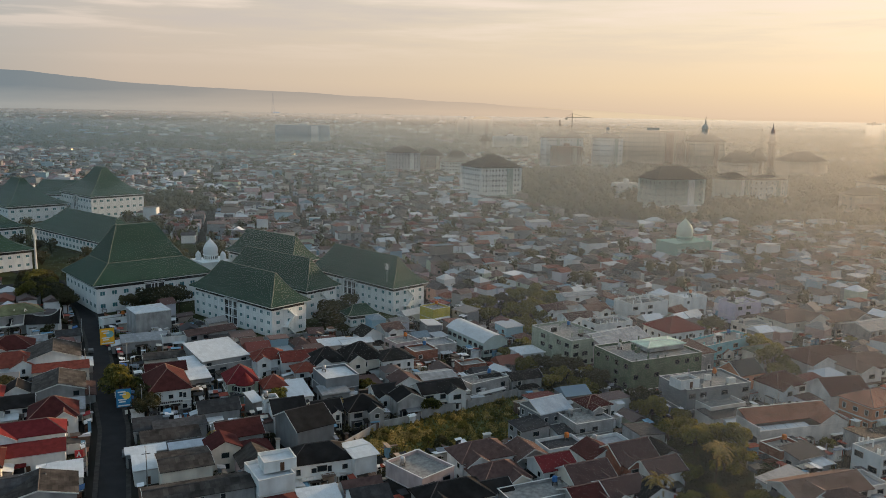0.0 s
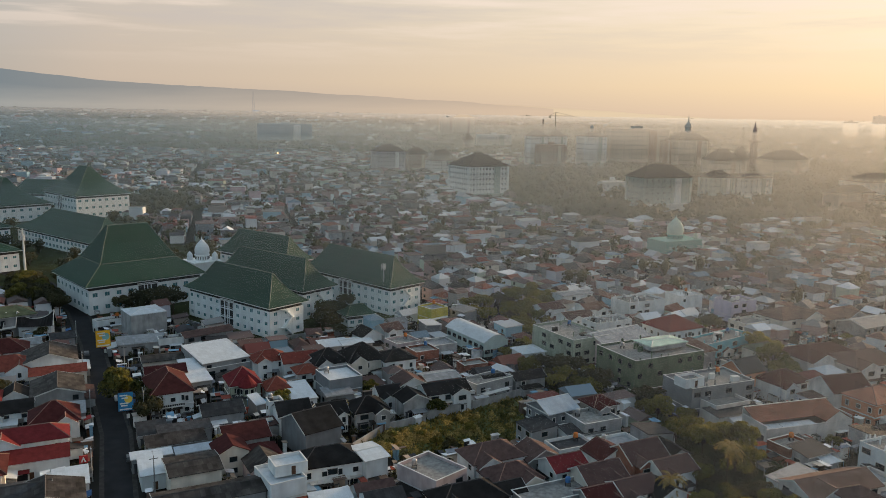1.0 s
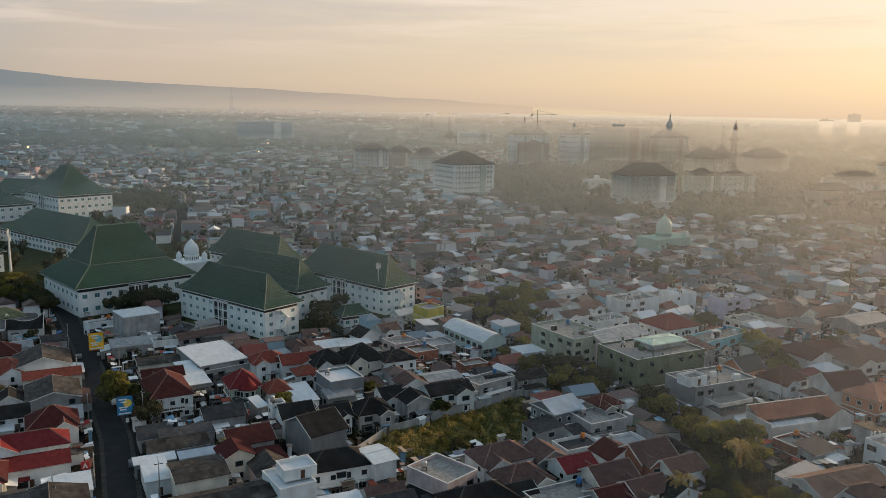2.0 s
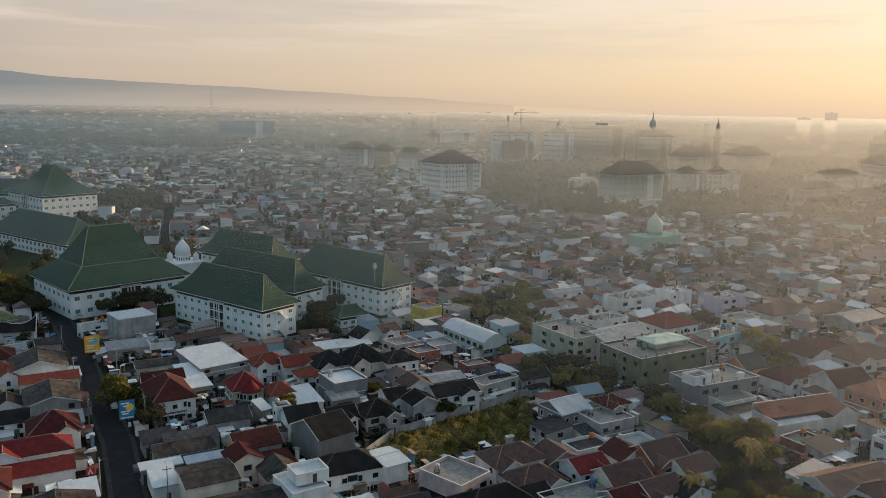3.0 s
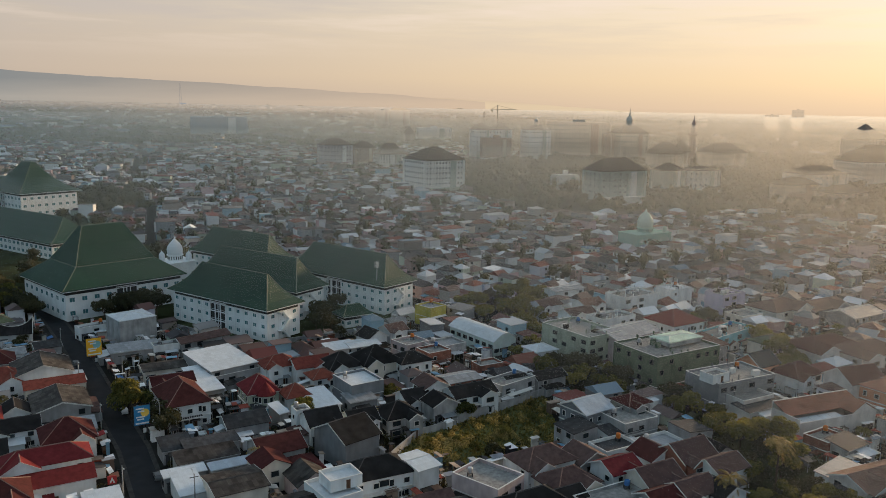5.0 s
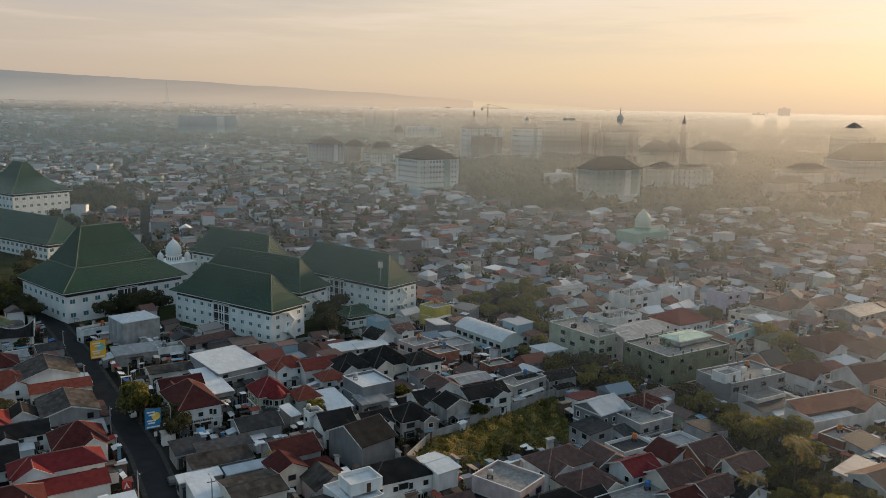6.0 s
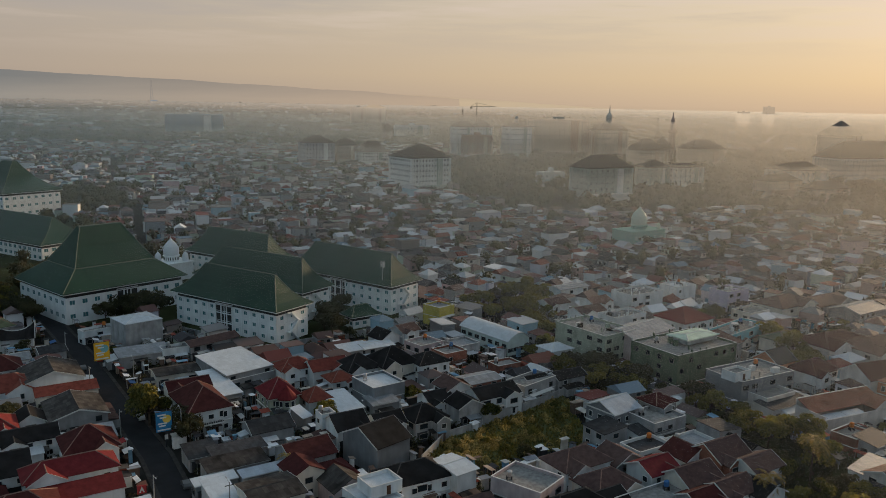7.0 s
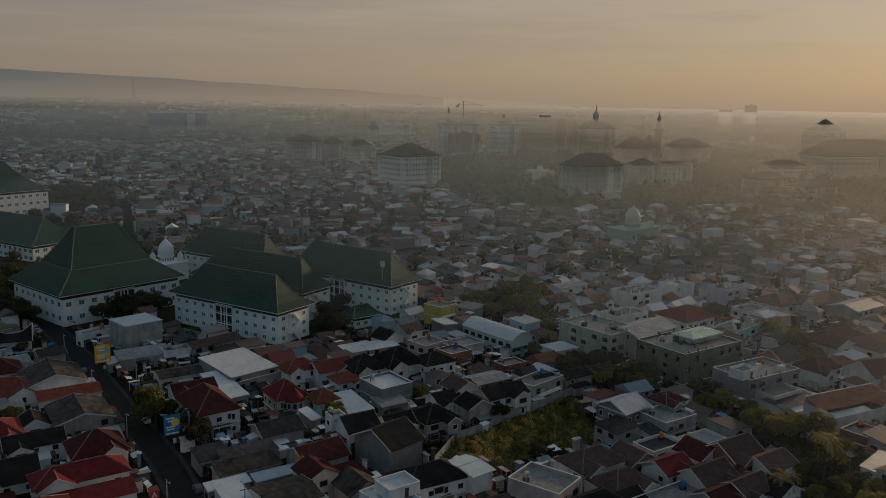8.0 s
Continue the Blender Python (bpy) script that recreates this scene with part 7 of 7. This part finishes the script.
def stall(x, y, rot, m, label):
    ob = thing("street_stall", x, y, 0.15, rot, label, "stall", "stalls along the street")
    w, d = 3.0, 2.0
    part("awning", Shape().rings([[(-w / 2, -d / 2, 2.3), (w / 2, -d / 2, 2.3), (w / 2, d / 2, 2.8), (-w / 2, d / 2, 2.8)], [(-w / 2, -d / 2, 2.38), (w / 2, -d / 2, 2.38), (w / 2, d / 2, 2.88), (-w / 2, d / 2, 2.88)]]), m, ob)
    for a, b, h in ((-1.35, -0.9, 2.3), (1.35, -0.9, 2.3), (-1.35, 0.9, 2.75), (1.35, 0.9, 2.75)):
        part("post", Shape().tube((a, b, 0), (a, b, h), 0.05, n=5), DARK_STEEL, ob)
    part("counter", Shape().box(-1.2, -0.7, 0, 1.2, 0.2, 0.9).box(-1.3, -0.8, 0.9, 1.3, 0.3, 0.97), DOOR_MAT, ob)


AWN = [(surface("awning_" + n, c, 0.7, 0.2), n) for n, c in (("white", (0.66, 0.67, 0.68)), ("blue", (0.06, 0.14, 0.30)), ("rust", (0.20, 0.09, 0.06)), ("grey", (0.25, 0.26, 0.27)), ("red", (0.28, 0.04, 0.04)))]
k = 0
for i in range(1, 6):
    p, q = Vector(STREET[i]), Vector(STREET[i + 1])
    d = (q - p).normalized()
    side = Vector((d.y, -d.x))
    s = 3.0
    while s < (q - p).length - 2:
        for off in (-6.6, 6.6):
            if rnd.random() < 0.45:
                a = p + d * (s + rnd.uniform(-1.5, 1.5)) + side * off
                mat, word = AWN[rnd.randrange(5)]
                stall(a.x, a.y, math.degrees(math.atan2(d.y, d.x)) + (0 if off > 0 else 180), mat, f"small street stall under a {word} awning")
                k += 1
        s += 6.5


def car(x, y, rot, paint, label):
    ob = thing("car", x, y, 0.05, rot, label, "car", "parked cars")
    side = [(-2.0, 0.35), (2.0, 0.35), (2.05, 0.75), (1.35, 0.92), (0.75, 1.42), (-1.5, 1.45), (-2.0, 0.95)]
    part("body", Shape().rings([[(a, -0.82, b) for a, b in side], [(a, 0.82, b) for a, b in side]]), paint, ob)
    part("window", Shape().box(-1.4, -0.835, 0.98, 0.7, 0.835, 1.34), PANE, ob)
    for a in (-1.25, 1.3):
        for b in (-0.78, 0.78):
            w = part("wheel", Shape().tube((a, b - 0.1, 0.32), (a, b + 0.1, 0.32), 0.32, n=12), DARK_STEEL, ob)
            part("rim", Shape().tube((a, b - 0.115, 0.32), (a, b + 0.115, 0.32), 0.18, n=10), STEEL, w)


CAR_WHITE, CAR_GREY, CAR_RED = (surface("car_" + n, c, 0.3, 0.03) for n, c in (("white", (0.7, 0.7, 0.7)), ("grey", (0.12, 0.125, 0.13)), ("red", (0.3, 0.03, 0.03))))
car(-16.0, 190.5, 25, CAR_WHITE, "white parked hatchback beside the lot")
car(-82.5, 196.0, 112, CAR_GREY, "dark grey car on the street")
car(-102.0, 238.5, 115, CAR_WHITE, "white car on the street")
car(-130.0, 283.0, 116, CAR_GREY, "grey car on the street")
car(-127.5, 292.0, 296, CAR_RED, "red car on the street")


def water_tank(x, y, z, m, label):
    ob = thing("water_tank", x, y, z, 0, label, "water tank", "rooftop water tanks")
    part("stand", Shape().box(-0.6, -0.6, 0, -0.5, 0.6, 0.8).box(0.5, -0.6, 0, 0.6, 0.6, 0.8).box(-0.6, -0.6, 0.8, 0.6, 0.6, 0.88), DARK_STEEL, ob)
    part("tank", Shape().lathe([(0.55, 0.88), (0.62, 1.0), (0.62, 1.9), (0.5, 2.15), (0.18, 2.25)], n=14), m, ob)


TANK_ORANGE, TANK_BLUE = surface("tank_orange", (0.5, 0.16, 0.04), 0.5, 0.1), surface("tank_blue", (0.06, 0.16, 0.35), 0.5, 0.1)
flats = [o for o in scene.collection.objects if o.name.split(".")[0] == "house" and o.parent is None and "flat" in o["label"] and o.location.y < 480]
for k, o in enumerate(flats[:46]):
    deck = [c for c in o.children if c.name.startswith("roof")][0]
    top = max(v.co.z for v in deck.data.vertices)
    wide = max(v.co.x for v in deck.data.vertices)
    deep = max(v.co.y for v in deck.data.vertices)
    p = o.matrix_world @ Vector((wide * 0.55 * (-1) ** k, deep * 0.5, top))
    water_tank(p.x, p.y, p.z, (TANK_ORANGE, STEEL, TANK_BLUE, STEEL)[k % 4], ("orange plastic", "steel", "blue plastic", "steel")[k % 4] + " water tank on a flat roof")

# lean-tos, awnings and yard sheets between the near houses
yard = random.Random(31)
bits = Shape()
n = 0
while n < 6000:
    y = yard.uniform(150, 430)
    x = yard.uniform(-70 - 0.58 * y, 20 + 0.62 * y)
    n += 1
    if any(inside(x, y, p) for p in (LOT, GROVE, STRIP, THICKET, CAMPUS)) or not free(x, y, 0.2):
        continue
    w, d, h = yard.uniform(1.2, 4.2), yard.uniform(1.0, 2.8), yard.uniform(2.0, 3.6)
    a = radians(turn_of(x, y) + yard.choice((0, 90)) + yard.uniform(-6, 6))
    c, s = math.cos(a), math.sin(a)
    e = yard.uniform(-0.4, 0.4)
    put = lambda u, v, z: (x + u * c - v * s, y + u * s + v * c, z)
    bits.rings([[put(-w / 2, -d / 2, h), put(w / 2, -d / 2, h), put(w / 2, d / 2, h + e), put(-w / 2, d / 2, h + e)], [put(-w / 2, -d / 2, h + 0.1), put(w / 2, -d / 2, h + 0.1), put(w / 2, d / 2, h + e + 0.1), put(-w / 2, d / 2, h + e + 0.1)]])
    if yard.random() < 0.6:
        q = 0.3
        bits.rings([[put(u, v, 0) for u, v in ((-w / 2 + q, -d / 2 + q), (w / 2 - q, -d / 2 + q), (w / 2 - q, d / 2 - q), (-w / 2 + q, d / 2 - q))], [put(u, v, h - 0.1 + min(e, 0)) for u, v in ((-w / 2 + q, -d / 2 + q), (w / 2 - q, -d / 2 + q), (w / 2 - q, d / 2 - q), (-w / 2 + q, d / 2 - q))]])
    else:
        for u, v in ((-w / 2 + 0.1, -d / 2 + 0.1), (w / 2 - 0.1, -d / 2 + 0.1), (w / 2 - 0.1, d / 2 - 0.1), (-w / 2 + 0.1, d / 2 - 0.1)):
            bits.tube(put(u, v, 0), put(u, v, h - 0.05 + min(e, 0)), 0.06, n=4)
solid("lean_tos", bits, CLUTTER, "small lean-tos and awnings crammed between the houses", "sheds", "stuff")

# shrubs in yards and along lanes
shrubs = Shape()
for i in range(5200):
    y = yard.uniform(150, 420)
    x = yard.uniform(-70 - 0.58 * y, 20 + 0.62 * y)
    if inside(x, y, LOT) or inside(x, y, CAMPUS) or not free(x, y, 0.1) or yard.random() < 0.35:
        continue
    q, h = yard.uniform(0.7, 1.7), yard.uniform(1.4, 3.8)
    for k in range(46):
        d = Vector((yard.gauss(0, 1), yard.gauss(0, 1), yard.gauss(0.2, 0.9))).normalized()
        p = Vector((x + d.x * q, y + d.y * q, max(0.1, h * 0.55 + d.z * h * 0.45))) * 1.0
        u = d.orthogonal().normalized()
        w = u.cross(d).normalized()
        e = yard.uniform(0.18, 0.4)
        shrubs.add([tuple(p - u * e), tuple(p - w * e * 0.6), tuple(p + u * e), tuple(p + w * e * 0.6)], [(0, 1, 2, 3)])
solid("yard_shrubs", shrubs, LEAF, "dark green shrubs in the yards and lanes", "bushes", "stuff")

# low walls round the lot and lanes
for a, b, h in (((-27, 203), (-19, 217.5), 2.2), ((-19, 217.5), (-8, 224.6), 2.0), ((-7.6, 225.6), (6, 234.7), 2.8), ((6, 234.8), (22, 246.8), 2.4), ((24, 216), (60, 236), 2.0), ((-74, 298), (-25, 322), 2.4), ((-112, 330), (-74, 298), 2.4), ((60, 203), (54, 224), 1.8), ((86, 190), (98, 204), 2.4)):
    p, q = Vector(a), Vector(b)
    s = Shape().box(0, -0.1, -0.1, (q - p).length, 0.1, h).box(-0.05, -0.16, h, (q - p).length + 0.05, 0.16, h + 0.12)
    solid("boundary_wall", s, WALL["concrete"], "weathered pale boundary wall", "wall", "", p.x, p.y, 0, math.degrees(math.atan2(q.y - p.y, q.x - p.x)))
for p_ in STOCK:
    if not p_["placed"]:
        for c in list(p_.children_recursive) + [p_]:
            bpy.data.objects.remove(c)
